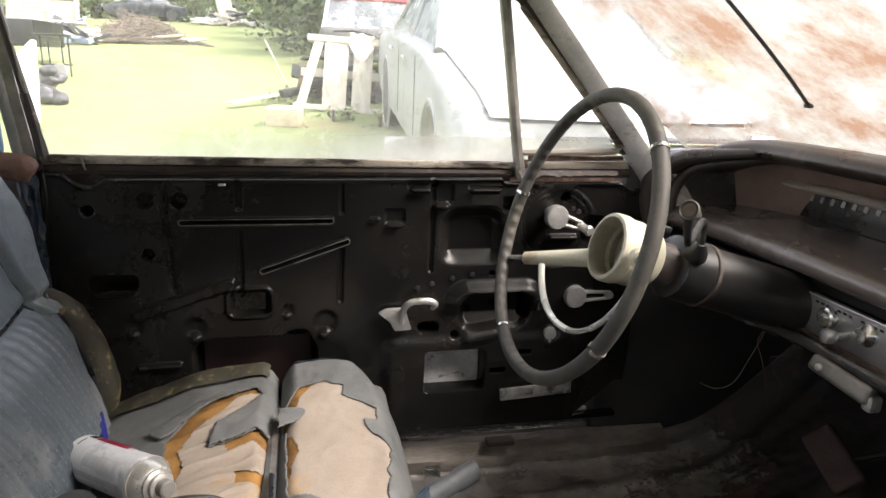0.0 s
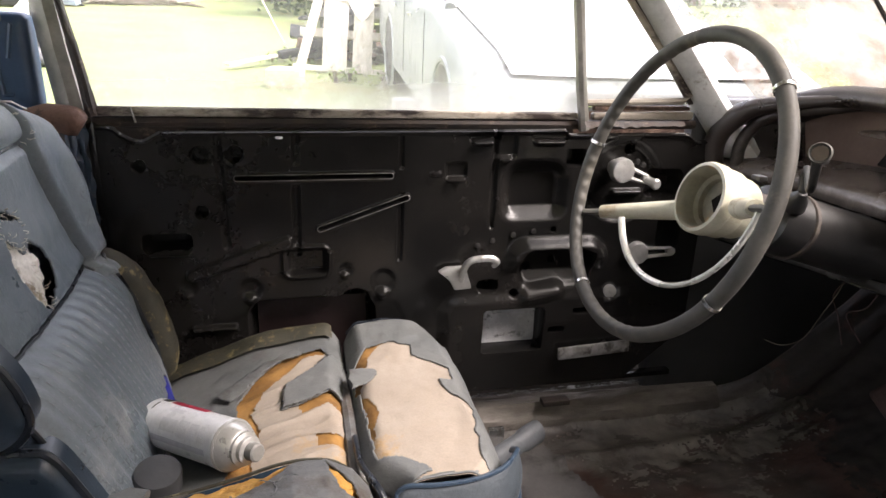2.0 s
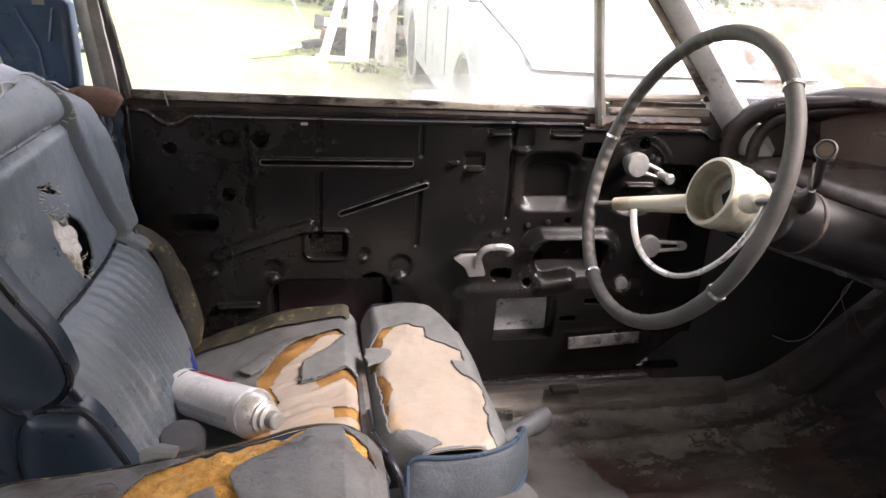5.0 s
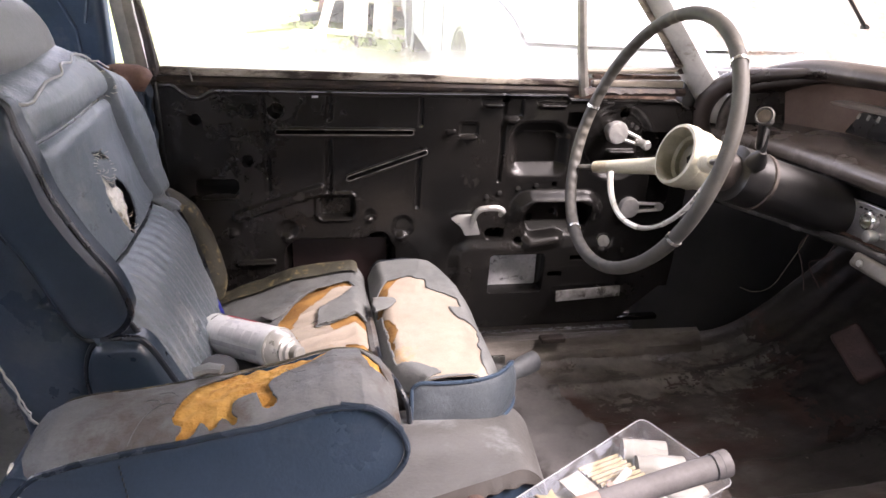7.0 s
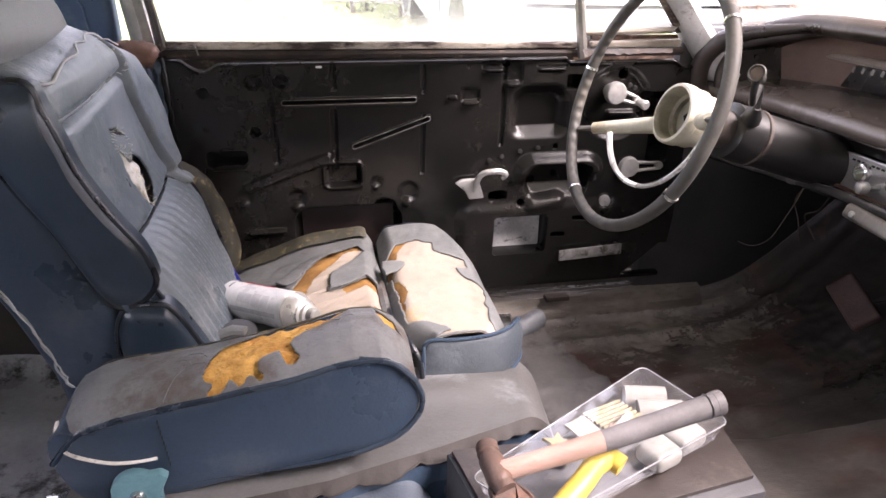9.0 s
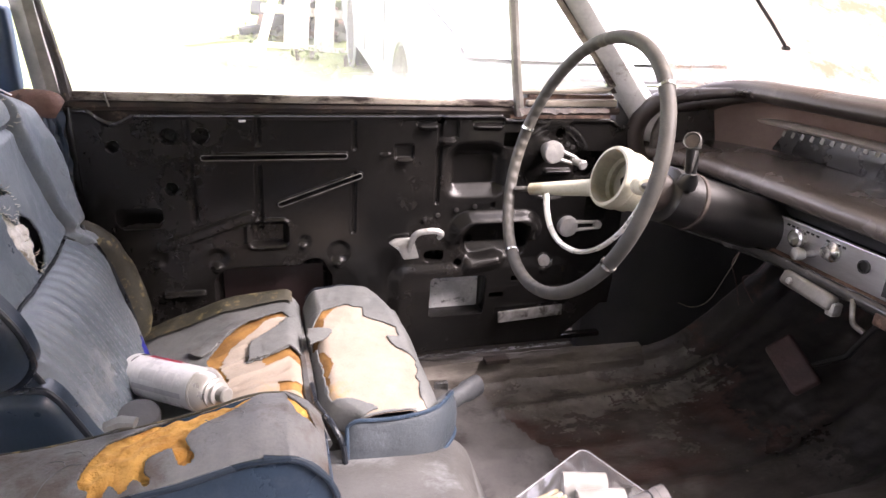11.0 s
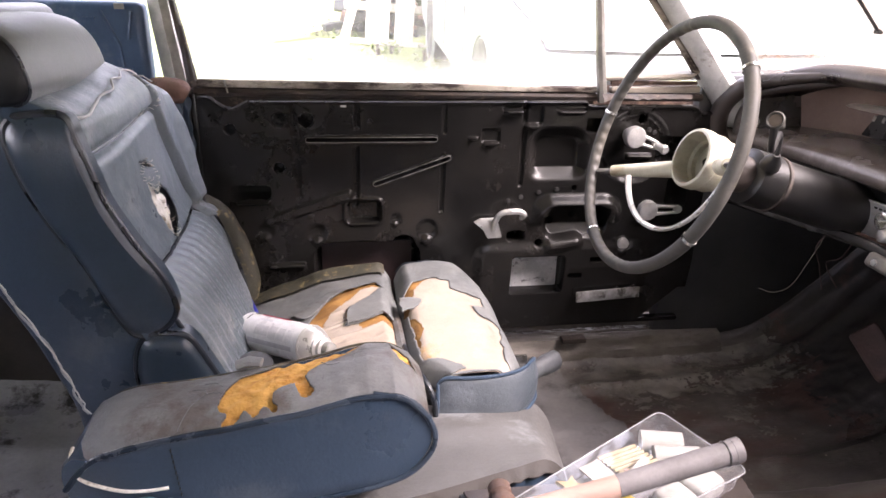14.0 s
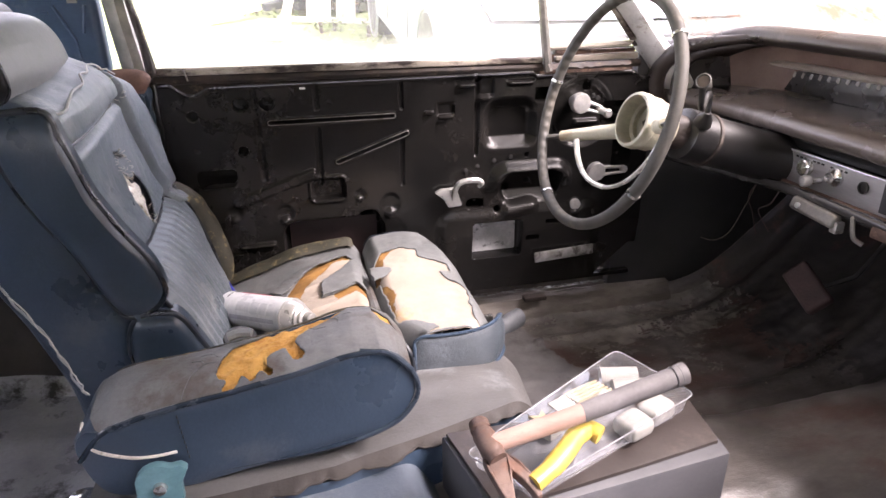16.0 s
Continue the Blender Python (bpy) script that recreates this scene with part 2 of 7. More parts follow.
door_paint = surface("black door paint", (0.0055, 0.0054, 0.0053), (0.012, 0.0108, 0.0098), 5, 0.22, 0, 160, 0.08, (0.018, 0.0165, 0.015), 14, 0.04, mid=1.2, shine=0.34)
rust_paint = surface("rusted brown paint", (0.05, 0.028, 0.02), (0.11, 0.06, 0.04), 18, 0.75, 0, 150, 0.4, (0.2, 0.13, 0.09), 22, 0.3)
belt_metal = surface("weathered belt moulding", (0.2, 0.17, 0.14), (0.4, 0.36, 0.3), 14, 0.55, 0.3, 140, 0.3, (0.03, 0.02, 0.017), 18, 0.5, stretch=(0.35, 1, 1))
dark_strip = surface("dark window channel", (0.015, 0.012, 0.011), (0.05, 0.035, 0.028), 20, 0.7, 0, 140, 0.35, (0.16, 0.12, 0.09), 26, 0.15)
pillar_paint = surface("chalky grey pillar paint", (0.36, 0.36, 0.345), (0.5, 0.5, 0.48), 12, 0.36, 0.0, 120, 0.2, (0.2, 0.18, 0.15), 25, 0.12)
post_metal = surface("dull grey window post", (0.16, 0.155, 0.14), (0.28, 0.265, 0.24), 16, 0.42, 0.5, 120, 0.15)
chrome = surface("dulled chrome", (0.6, 0.6, 0.58), (0.75, 0.75, 0.73), 20, 0.2, 0.95, 160, 0.05, (0.35, 0.32, 0.28), 30, 0.2)
cast_metal = surface("matt silver casting", (0.5, 0.5, 0.48), (0.62, 0.62, 0.6), 30, 0.36, 0.75, 160, 0.1, (0.3, 0.28, 0.25), 35, 0.15)
white_patch = surface("sprayed whitish metal", (0.75, 0.75, 0.75), (0.4, 0.4, 0.41), 12, 0.6, 0.1, 150, 0.2, (0.05, 0.05, 0.05), 30, 0.25)
dash_black = surface("black dash vinyl", (0.015, 0.011, 0.0095), (0.025, 0.019, 0.016), 8, 0.32, 0, 260, 0.12, (0.06, 0.052, 0.045), 12, 0.15)
dash_brown = surface("brown instrument panel", (0.11, 0.066, 0.05), (0.18, 0.122, 0.098), 6, 0.4, 0.1, 160, 0.1)
dash_face = surface("smoked gauge face", (0.012, 0.012, 0.011), (0.025, 0.022, 0.02), 14, 0.25, 0, 160, 0.05)
plate_metal = surface("brushed silver dash plate", (0.5, 0.49, 0.49), (0.6, 0.59, 0.59), 10, 0.34, 0.7, 200, 0.15, (0.3, 0.27, 0.24), 30, 0.12, stretch=(1, 0.15, 1))
rim_plastic = surface("faded black steering rim", (0.035, 0.034, 0.03), (0.075, 0.07, 0.06), 14, 0.62, 0, 180, 0.12, (0.1, 0.09, 0.07), 20, 0.15)
cream_plastic = surface("aged cream plastic", (0.4, 0.385, 0.29), (0.49, 0.47, 0.37), 9, 0.42, 0, 160, 0.08, (0.3, 0.25, 0.16), 14, 0.2)
column_black = surface("satin black column paint", (0.009, 0.009, 0.009), (0.018, 0.017, 0.016), 12, 0.38, 0.1, 160, 0.1)
vinyl_grey = surface("faded blue grey vinyl", (0.112, 0.138, 0.158), (0.160, 0.185, 0.204), 6, 0.36, 0, 240, 0.22, (0.24, 0.255, 0.262), 5, 0.2, mid=3.0, cracks=0.15, crack_size=17)
vinyl_blue = surface("dark blue vinyl", (0.020, 0.035, 0.057), (0.036, 0.057, 0.085), 5, 0.30, 0, 240, 0.16, (0.058, 0.076, 0.098), 6, 0.14, mid=2.0, spread=0.22)
vinyl_worn = surface("worn grey vinyl", (0.1, 0.104, 0.105), (0.15, 0.151, 0.148), 10, 0.55, 0, 220, 0.3, (0.075, 0.062, 0.052), 8, 0.42, mid=1.5, cracks=0.1, crack_size=30)
vinyl_shaded = surface("blue grey vinyl darkened for shade", (0.06, 0.075, 0.095), (0.09, 0.108, 0.13), 8, 0.42, 0, 240, 0.25, (0.14, 0.155, 0.17), 7, 0.15, mid=1.5)
vinyl_cushion = surface("dusty grey cushion vinyl", (0.112, 0.118, 0.117), (0.16, 0.164, 0.159), 10, 0.55, 0, 220, 0.3, (0.085, 0.077, 0.07), 8, 0.12, mid=1.5)
vinyl_dusty = surface("dirty cracked vinyl", (0.030, 0.029, 0.020), (0.058, 0.053, 0.036), 14, 0.6, 0, 160, 0.4, (0.24, 0.19, 0.09), 48, 0.24, mid=2, cracks=0.6, crack_size=60)
piping_mat = surface("blue-black piping", (0.006, 0.008, 0.012), (0.014, 0.018, 0.024), 20, 0.3, 0, 160, 0.1)
backing = surface("exposed fabric backing", (0.295, 0.242, 0.192), (0.345, 0.295, 0.243), 9, 0.9, 0, 330, 0.3, (0.40, 0.24, 0.09), 5.5, 0.14, spread=0.2)
foam_orange = surface("aged yellow foam", (0.42, 0.195, 0.034), (0.58, 0.325, 0.08), 16, 0.95, 0, 110, 0.9, (0.33, 0.14, 0.022), 14, 0.26, bump_far=0.006, mid=2.0)
foam_brown = surface("browned old foam", (0.20, 0.095, 0.022), (0.34, 0.175, 0.048), 14, 0.95, 0, 130, 0.35, (0.16, 0.075, 0.02), 12, 0.3, bump_far=0.005)
lining = surface("torn white lining", (0.6, 0.57, 0.5), (0.75, 0.72, 0.66), 20, 0.9, 0, 160, 0.5, (0.3, 0.25, 0.18), 24, 0.25)
thread_mat = surface("pale seam thread", (0.6, 0.58, 0.52), (0.7, 0.68, 0.64), 40, 0.8)
teal_paint = surface("teal painted bracket", (0.09, 0.2, 0.23), (0.13, 0.26, 0.29), 14, 0.4, 0.1, 140, 0.12, (0.22, 0.26, 0.25), 20, 0.15)
floor_mat = surface("rusty black floor paint", (0.034, 0.030, 0.027), (0.155, 0.138, 0.125), 5.0, 0.36, 0.05, 80, 0.25, (0.085, 0.048, 0.038), 3.0, 0.34, bump_far=0.006, spread=0.16, mid=2.0, stretch=(0.5, 1, 1), detail=9.0)
floor_dust = surface("dusty grey floor paint", (0.27, 0.275, 0.30), (0.4, 0.405, 0.43), 5, 0.32, 0, 110, 0.2, (0.03, 0.028, 0.028), 9, 0.22)
sill_mat = surface("dirty sill plate", (0.10, 0.088, 0.076), (0.22, 0.197, 0.172), 12, 0.55, 0.25, 140, 0.35, (0.07, 0.058, 0.05), 12, 0.3, stretch=(0.4, 1, 1))
kick_black = surface("black kick panel", (0.036, 0.037, 0.039), (0.054, 0.054, 0.055), 7, 0.42, 0, 200, 0.15)
rubber = surface("worn pedal rubber", (0.060, 0.036, 0.033), (0.10, 0.062, 0.056), 14, 0.7, 0, 150, 0.3)
headliner = surface("stained beige headliner", (0.42, 0.38, 0.3), (0.55, 0.5, 0.41), 7, 0.9, 0, 260, 0.3, (0.16, 0.12, 0.08), 9, 0.25)
body_paint = surface("oxidised car paint", (0.04, 0.035, 0.032), (0.08, 0.07, 0.06), 6, 0.55, 0.1)
side_glass = film_glass("dusty side glass", (0.75, 0.74, 0.68), (0.62, 0.59, 0.5), 0.55, 0.95, 9, ("Z", 0.975, 0.915, 0.45), 0.19)
shield_glass = film_glass("rust stained windscreen", (0.245, 0.253, 0.23), (0.175, 0.112, 0.075), 0.38, 0.66, 10, ("Y", 0.66, 0.48, 0.85), 0.2, 0.02, (1.25, 0.8, 1.0))

# ---- the car's shell ----
terracotta = surface("red-brown rust crust", (0.11, 0.055, 0.038), (0.17, 0.095, 0.07), 22, 0.8, 0, 150, 0.5, (0.05, 0.03, 0.025), 26, 0.35)
# pad colour is raised to carry the windscreen's glow on the shelf
pad_brown = surface("brown-black dash pad with glow", (0.075, 0.062, 0.054), (0.108, 0.091, 0.080), 8, 0.24, 0, 220, 0.12, (0.14, 0.125, 0.112), 6, 0.2, spread=0.3)
crust = surface("crusted pale strip", (0.3, 0.3, 0.3), (0.14, 0.135, 0.13), 30, 0.7, 0.1, 150, 0.5, (0.05, 0.045, 0.04), 40, 0.4)
jamb_brown = surface("dark grimy jamb", (0.02, 0.015, 0.013), (0.045, 0.033, 0.027), 12, 0.6, 0, 140, 0.3, (0.09, 0.075, 0.06), 16, 0.2)
gloss_black = surface("polished dark rail", (0.03, 0.03, 0.03), (0.06, 0.058, 0.055), 8, 0.2, 0.3, 120, 0.03)
DOOR = 0.72


def floor_z(x, y):
    z = 0.235 + 0.17 * math.exp(-(abs(y) / 0.17) ** 4)
    z += 0.95 * 0.05 * math.log1p(math.exp((x - 0.57) / 0.05)) if x < 1.5 else 0.0
    z += 0.045 / (1 + math.exp(-(abs(y) - 0.735) * 130))
    for w, h in ((0.325, 0.012), (0.47, 0.004), (0.615, 0.010)):
        z += h * math.exp(-((abs(y) - w - 0.06 * x * (w > 0.6)) / 0.016) ** 2) * (1 if x > 0.02 else 0.3)
    z += lump(x, y, 0, 6, 0.006) + lump(x, y, 5, 22, 0.004) + lump(x, y, 9, 48, 0.0022)
    return z


single("floor", grid(lambda u, v: (-0.8 + 1.78 * u, -0.82 + 1.64 * v, floor_z(-0.8 + 1.78 * u, -0.82 + 1.64 * v)), 150, 140), floor_mat, "bare black painted steel car floor, rusty and dusty", "floor", kind="structure")
single("floor_2", grid(lambda u, v: (-1.9 + 1.1 * u, -0.82 + 1.64 * v, floor_z(-1.9 + 1.1 * u, -0.82 + 1.64 * v) - 0.03 * math.exp(-((u - 0.8) / 0.12) ** 2)), 70, 80), floor_dust, "grey dusty rear floor pan with chipped paint", "floor", kind="structure")
single("trim_floor_dust", grid(lambda u, v: (-0.42 + 0.56 * u, 0.10 + 0.61 * v, floor_z(-0.42 + 0.56 * u, 0.10 + 0.61 * v) + 0.004), 90, 90, lambda u, v: -0.42 + 0.56 * u < 0.115 - 0.10 * min(1, max(0, (0.10 + 0.61 * v - 0.36) / 0.33)) + 0.014 * noise.noise((v * 9, 0, 3)) + 0.006 * noise.noise((v * 40, u * 6, 1))), surface("grey dusty floor paint", (0.10, 0.095, 0.095), (0.16, 0.153, 0.15), 6, 0.5, 0, 110, 0.25, (0.05, 0.045, 0.042), 5, 0.25), "grey dusty floor paint behind a ragged seam", "floor", kind="structure")


def dusty(x, y):
    """Where trodden dust and flaked paint cover the floor along the sill."""
    n = noise.noise((x * 9, y * 16, 1)) + 0.6 * noise.noise((x * 34, y * 60, 4)) + 0.5 * noise.noise((x * 120, y * 190, 7))
    return n > 0.75 - 1.15 * min(1, max(0, (y - 0.38) / 0.30)) + 1.5 * max(0, x - 0.42)


single("trim_sill_dust", grid(lambda u, v: (-0.05 + 0.66 * u, 0.38 + 0.352 * v, floor_z(-0.05 + 0.66 * u, 0.38 + 0.352 * v) + 0.0022), 300, 160, lambda u, v: dusty(-0.05 + 0.66 * u, 0.38 + 0.352 * v)), surface("trodden pale dust", (0.13, 0.12, 0.108), (0.22, 0.204, 0.184), 14, 0.5, 0, 120, 0.3, (0.08, 0.06, 0.05), 12, 0.25), "trodden grey dust and flaked paint beside the sill", "dust", kind="structure")
single("wall_firewall", block((1.0, 0, 0.66), (0.04, 1.64, 0.75), 0.01), kick_black, "black painted steel firewall", "wall", kind="structure")
for s, nm in ((1, "driver"), (-1, "passenger")):
    single("wall_kick_" + nm, prism([(0.27, 0.18), (0.98, 0.18), (0.98, 0.93), (0.36, 0.93), (0.31, 0.8), (0.30, 0.5)], "y", s * 0.765, s * 0.80, 0.006), kick_black, "flat black kick panel beside the footwell", "panel", kind="structure")
    single("wall_sill_" + nm, block((0.0, s * 0.80, 0.2), (2.2, 0.1, 0.12), 0.012), body_paint, "painted rocker sill below the door", "sill", kind="structure")
    single("wall_rear_" + nm, join(prism([(-1.9, 0.2), (-0.80, 0.2), (-0.80, 0.90), (-1.9, 0.90)], "y", s * 0.75, s * 0.86, 0.01), prism([(-1.9, 0.9), (-1.45, 0.9), (-1.35, 1.24), (-1.9, 1.24)], "y", s * 0.73, s * 0.82, 0.01)), body_paint, "dark painted rear body side", "wall", kind="structure")
    # centre pillar, leaning back a little
    single("trim_pillar_" + nm, tube([(-0.795, s * 0.775, 0.86), (-0.81, s * 0.768, 1.0), (-0.83, s * 0.75, 1.26)], [0.021, 0.019, 0.018], 8, flat=1.5), post_metal, "grey metal centre pillar between the windows", "pillar", kind="structure")
    # roof rail above the side windows
    single("trim_rail_" + nm, tube(smooth_line([(0.10, s * 0.70, 1.19), (-0.03, s * 0.715, 1.235), (-0.4, s * 0.735, 1.262), (-0.9, s * 0.735, 1.262), (-1.5, s * 0.72, 1.25)]), 0.026, 10), post_metal, "dark metal roof rail over the side window", "rail", kind="structure")
    # windscreen pillar
    a0, a1 = Vector((0.405, s * 0.75, 0.829)), Vector((0.012, s * 0.685, 1.262))
    single("trim_screen_" + nm, tube([a0 + (a1 - a0) * (k / 8) for k in range(9)], [0.041 - 0.0006 * k + 0.016 * math.exp(-k * 1.1) for k in range(9)], 12, flat=0.7), pillar_paint, "chalky grey windscreen pillar with pitted paint", "pillar", kind="structure")
single("wall_back", block((-1.92, 0, 0.55), (0.05, 1.66, 0.8), 0.01), body_paint, "dark panel behind the rear seat", "wall", kind="structure")
single("ceiling", grid(lambda u, v: (-1.9 + 1.98 * u, -0.76 + 1.52 * v, 1.285 + 0.03 * math.sin(math.pi * v) - 0.03 * max(0, u - 0.9) * 10 * 0.3), 24, 16), headliner, "stained beige headliner under the roof", "ceiling", kind="structure")
single("roof", grid(lambda u, v: (-1.92 + 2.02 * u, -0.8 + 1.6 * v, 1.31 + 0.04 * math.sin(math.pi * v)), 20, 12), body_paint, "painted steel roof skin of the car", "roof", kind="structure")
single("trim_header", tube(smooth_line([(-0.01, -0.69, 1.245), (0.10, -0.4, 1.268), (0.13, 0, 1.275), (0.10, 0.4, 1.268), (-0.01, 0.69, 1.245)]), 0.024, 10), headliner, "painted header bar above the windscreen", "header", kind="structure")


def screen_point(u, v):
    y = -0.70 + 1.40 * u
    k = math.sqrt(max(0, 1 - (abs(y) / 0.71) ** 2.4))
    bottom, top = Vector((0.345 + 0.44 * k, y, 0.905 + 0.03 * k)), Vector((-0.01 + 0.13 * k, y * 0.965, 1.255 + 0.015 * k))
    return bottom.lerp(top, v)


windscreen = thing("window_1", (0.6, 0, 0.92), "rust-stained hazy windscreen of the old car", "windscreen", kind="structure")
pane = part("pane", grid(screen_point, 40, 14), shield_glass, windscreen)
pane.visible_shadow = False
single("hood", grid(lambda u, v: (0.75 + 1.1 * u, -0.85 + 1.7 * v, 0.885 - 0.09 * u * u + 0.02 * math.sin(math.pi * v)), 14, 12), body_paint, "oxidised bonnet in front of the windscreen", "hood", kind="structure")

# out of view; added to keep low light off the floor and driver's door
single("door_2", join(prism([(-0.78, 0.22), (0.33, 0.22), (0.33, 0.905), (-0.78, 0.905)], "y", -0.80, -0.745, 0.01), block((-0.2, -0.77, 0.91), (1.1, 0.04, 0.02), 0.006)), door_paint, "unseen black passenger's door shell, added to block low light", "car door", kind="structure")

single("trim_cowl", block((0.38, 0.756, 0.860), (0.17, 0.03, 0.10), 0.01), kick_black, "black cowl corner at the pillar's foot", "trim", kind="structure")

# wiper resting on the outside of the screen
wiper = thing("windscreen_wiper", screen_point(0.83, 0.3), "thin black wiper blade lying on the windscreen", "wiper")
wp = [screen_point(0.864 - 0.075 * k, 0.32 + 0.60 * k) for k in (0, 0.2, 0.4, 0.6, 0.8, 1)]
part("blade", tube(wp, 0.0034, 6), column_black, wiper)
part("tip_clip", block(wp[0], (0.010, 0.014, 0.010), 0.003), column_black, wiper)

# ---- driver's door ----
door = thing("door_1", (-0.25, 0.8, 0.3), "stripped black steel driver's door with no trim panel", "car door", kind="structure")


def cap_d(x, z, x0, z0, x1, z1):
    t = np.clip(((x - x0) * (x1 - x0) + (z - z0) * (z1 - z0)) / ((x1 - x0) ** 2 + (z1 - z0) ** 2), 0, 1)
    return np.hypot(x - x0 - t * (x1 - x0), z - z0 - t * (z1 - z0))


def box_d(x, z, x0, z0, x1, z1, r):
    dx, dz = np.abs(x - (x0 + x1) / 2) - (x1 - x0) / 2 + r, np.abs(z - (z0 + z1) / 2) - (z1 - z0) / 2 + r
    return np.hypot(np.maximum(dx, 0), np.maximum(dz, 0)) + np.minimum(np.maximum(dx, dz), 0) - r


def soft(d, w):
    """1 inside, 0 outside, over a shoulder w wide."""
    t = np.clip(0.5 - d / w, 0, 1)
    return t * t * (3 - 2 * t)


def door_relief(x, z):
    """How far the pressed steel lies behind the door's plane."""
    y = -0.008 * soft(box_d(x, z, -0.19, 0.30, 0.21, 0.556, 0.03), 0.03)
    # long pressed slots, dished with a raised lip
    for c in ((-0.55, 0.80, -0.292, 0.80, 0.0036), (-0.416, 0.707, -0.263, 0.76, 0.0034)):
        d = cap_d(x, z, *c[:4])
        y = y + 0.007 * soft(d - c[4] + 0.002, 0.006) - 0.0045 * soft(np.abs(d - c[4] - 0.0015) - 0.001, 0.005)
    # raised ribs
    for c in ((-0.635, 0.63, -0.475, 0.684, 0.010, -0.009), (-0.578, 0.868, -0.574, 0.68, 0.005, 0.005), (-0.452, 0.872, -0.452, 0.826, 0.004, 0.005), (-0.455, 0.78, -0.457, 0.66, 0.005, 0.005), (-0.272, 0.87, -0.272, 0.815, 0.003, 0.004), (-0.273, 0.765, -0.276, 0.645, 0.004, 0.005), (-0.10, 0.88, -0.104, 0.70, 0.004, 0.006)):
        y = y + c[5] * soft(cap_d(x, z, *c[:4]) - c[4], 0.006)
    # round holes and round dimples
    for c in ((-0.607, 0.839, 0.0135), (-0.552, 0.84, 0.0135), (-0.611, 0.742, 0.0105), (-0.70, 0.822, 0.009), (-0.098, 0.868, 0.006), (0.165, 0.84, 0.009), (0.02, 0.69, 0.004), (-0.052, 0.563, 0.007), (-0.022, 0.61, 0.006), (0.03, 0.622, 0.005)):
        y = y + 0.03 * soft(np.hypot(x - c[0], z - c[1]) - c[2], 0.004)
    for c in ((-0.305, 0.602, 0.02), (-0.54, 0.60, 0.016), (-0.645, 0.608, 0.012), (-0.374, 0.628, 0.009), (0.15, 0.556, 0.014)):
        d = np.hypot(x - c[0], z - c[1])
        y = y + 0.005 * soft(d - c[2], 0.016) - 0.006 * soft(np.hypot(x - c[0] + 0.002, z - c[1] + c[2] * 1.2) - c[2] * 0.5, 0.012)
    # square pocket with a lip
    d = box_d(x, z, -0.482, 0.618, -0.402, 0.674, 0.014)
    y = y + 0.014 * soft(d + 0.008, 0.008) - 0.005 * soft(np.abs(d) - 0.003, 0.006)
    # openings cut right through to the dark cavity
    for c in ((-0.708, 0.676, -0.632, 0.704, 0.008), (0.037, 0.813, 0.069, 0.841, 0.005), (0.206, 0.748, 0.275, 0.80, 0.012), (0.085, 0.595, 0.102, 0.645, 0.006), (-0.125, 0.570, -0.086, 0.591, 0.009), (-0.11, 0.438, 0.012, 0.529, 0.006), (0.026, 0.477, 0.056, 0.485, 0.003), (0.075, 0.516, 0.108, 0.524, 0.002), (0.24, 0.64, 0.285, 0.72, 0.012)):
        y = y + 0.05 * soft(box_d(x, z, *c), 0.005)
    # ledges under slots
    for c in ((-0.642, 0.525, -0.568, 0.533), (-0.145, 0.853, -0.108, 0.861), (-0.030, 0.852, 0.026, 0.860), (-0.10, 0.821, -0.074, 0.831), (-0.188, 0.788, -0.160, 0.792), (-0.22, 0.799, -0.203, 0.803), (0.135, 0.752, 0.195, 0.762), (-0.70, 0.668, -0.634, 0.674)):
        y = y - 0.012 * soft(box_d(x, z, *c, 0.003), 0.006)
    for c in ((-0.15, 0.860, -0.10, 0.874, 0.005), (-0.104, 0.830, -0.064, 0.872, 0.006), (-0.034, 0.860, 0.034, 0.874, 0.006), (-0.192, 0.793, -0.155, 0.82, 0.005)):
        y = y + 0.006 * soft(box_d(x, z, *c), 0.006)
    # deep pocket with a sloping shelf
    y = y + 0.024 * soft(box_d(x, z, -0.078, 0.706, 0.036, 0.812, 0.03), 0.03) * np.clip((z - 0.704) / 0.03, 0.1, 1)
    # arched pressing over the lower crank: a flat-topped hoop
    hoop = soft(box_d(x, z, -0.068, 0.52, 0.128, 0.668, 0.040), 0.026) - soft(box_d(x, z, -0.040, 0.50, 0.098, 0.648, 0.026), 0.018)
    y = y - 0.022 * hoop * np.clip((z - 0.605) / 0.03, 0, 1)
    y = y + 0.024 * soft(box_d(x, z, -0.040, 0.572, 0.098, 0.648, 0.026), 0.02) * np.clip((z - 0.562) / 0.04, 0.1, 1)
    y = y - 0.012 * soft(cap_d(x, z, -0.024, 0.558, 0.034, 0.566) - 0.012, 0.022)
    d = np.hypot(x - 0.15, z - 0.78)
    y = y + 0.012 * soft(d - 0.075, 0.02)
    # cut away lower rear corner shows the inside of the skin
    y = y + 0.045 * soft(box_d(x, z, -0.545, 0.40, -0.325, 0.572, 0.03), 0.012)
    y = y + 0.04 * soft(box_d(x, z, -0.38, 0.545, -0.335, 0.585, 0.018), 0.01)
    return y


NX, NZ = 544, 280
gx, gz = np.meshgrid(np.linspace(-0.758, 0.33, NX + 1), np.linspace(0.33, 0.892, NZ + 1))
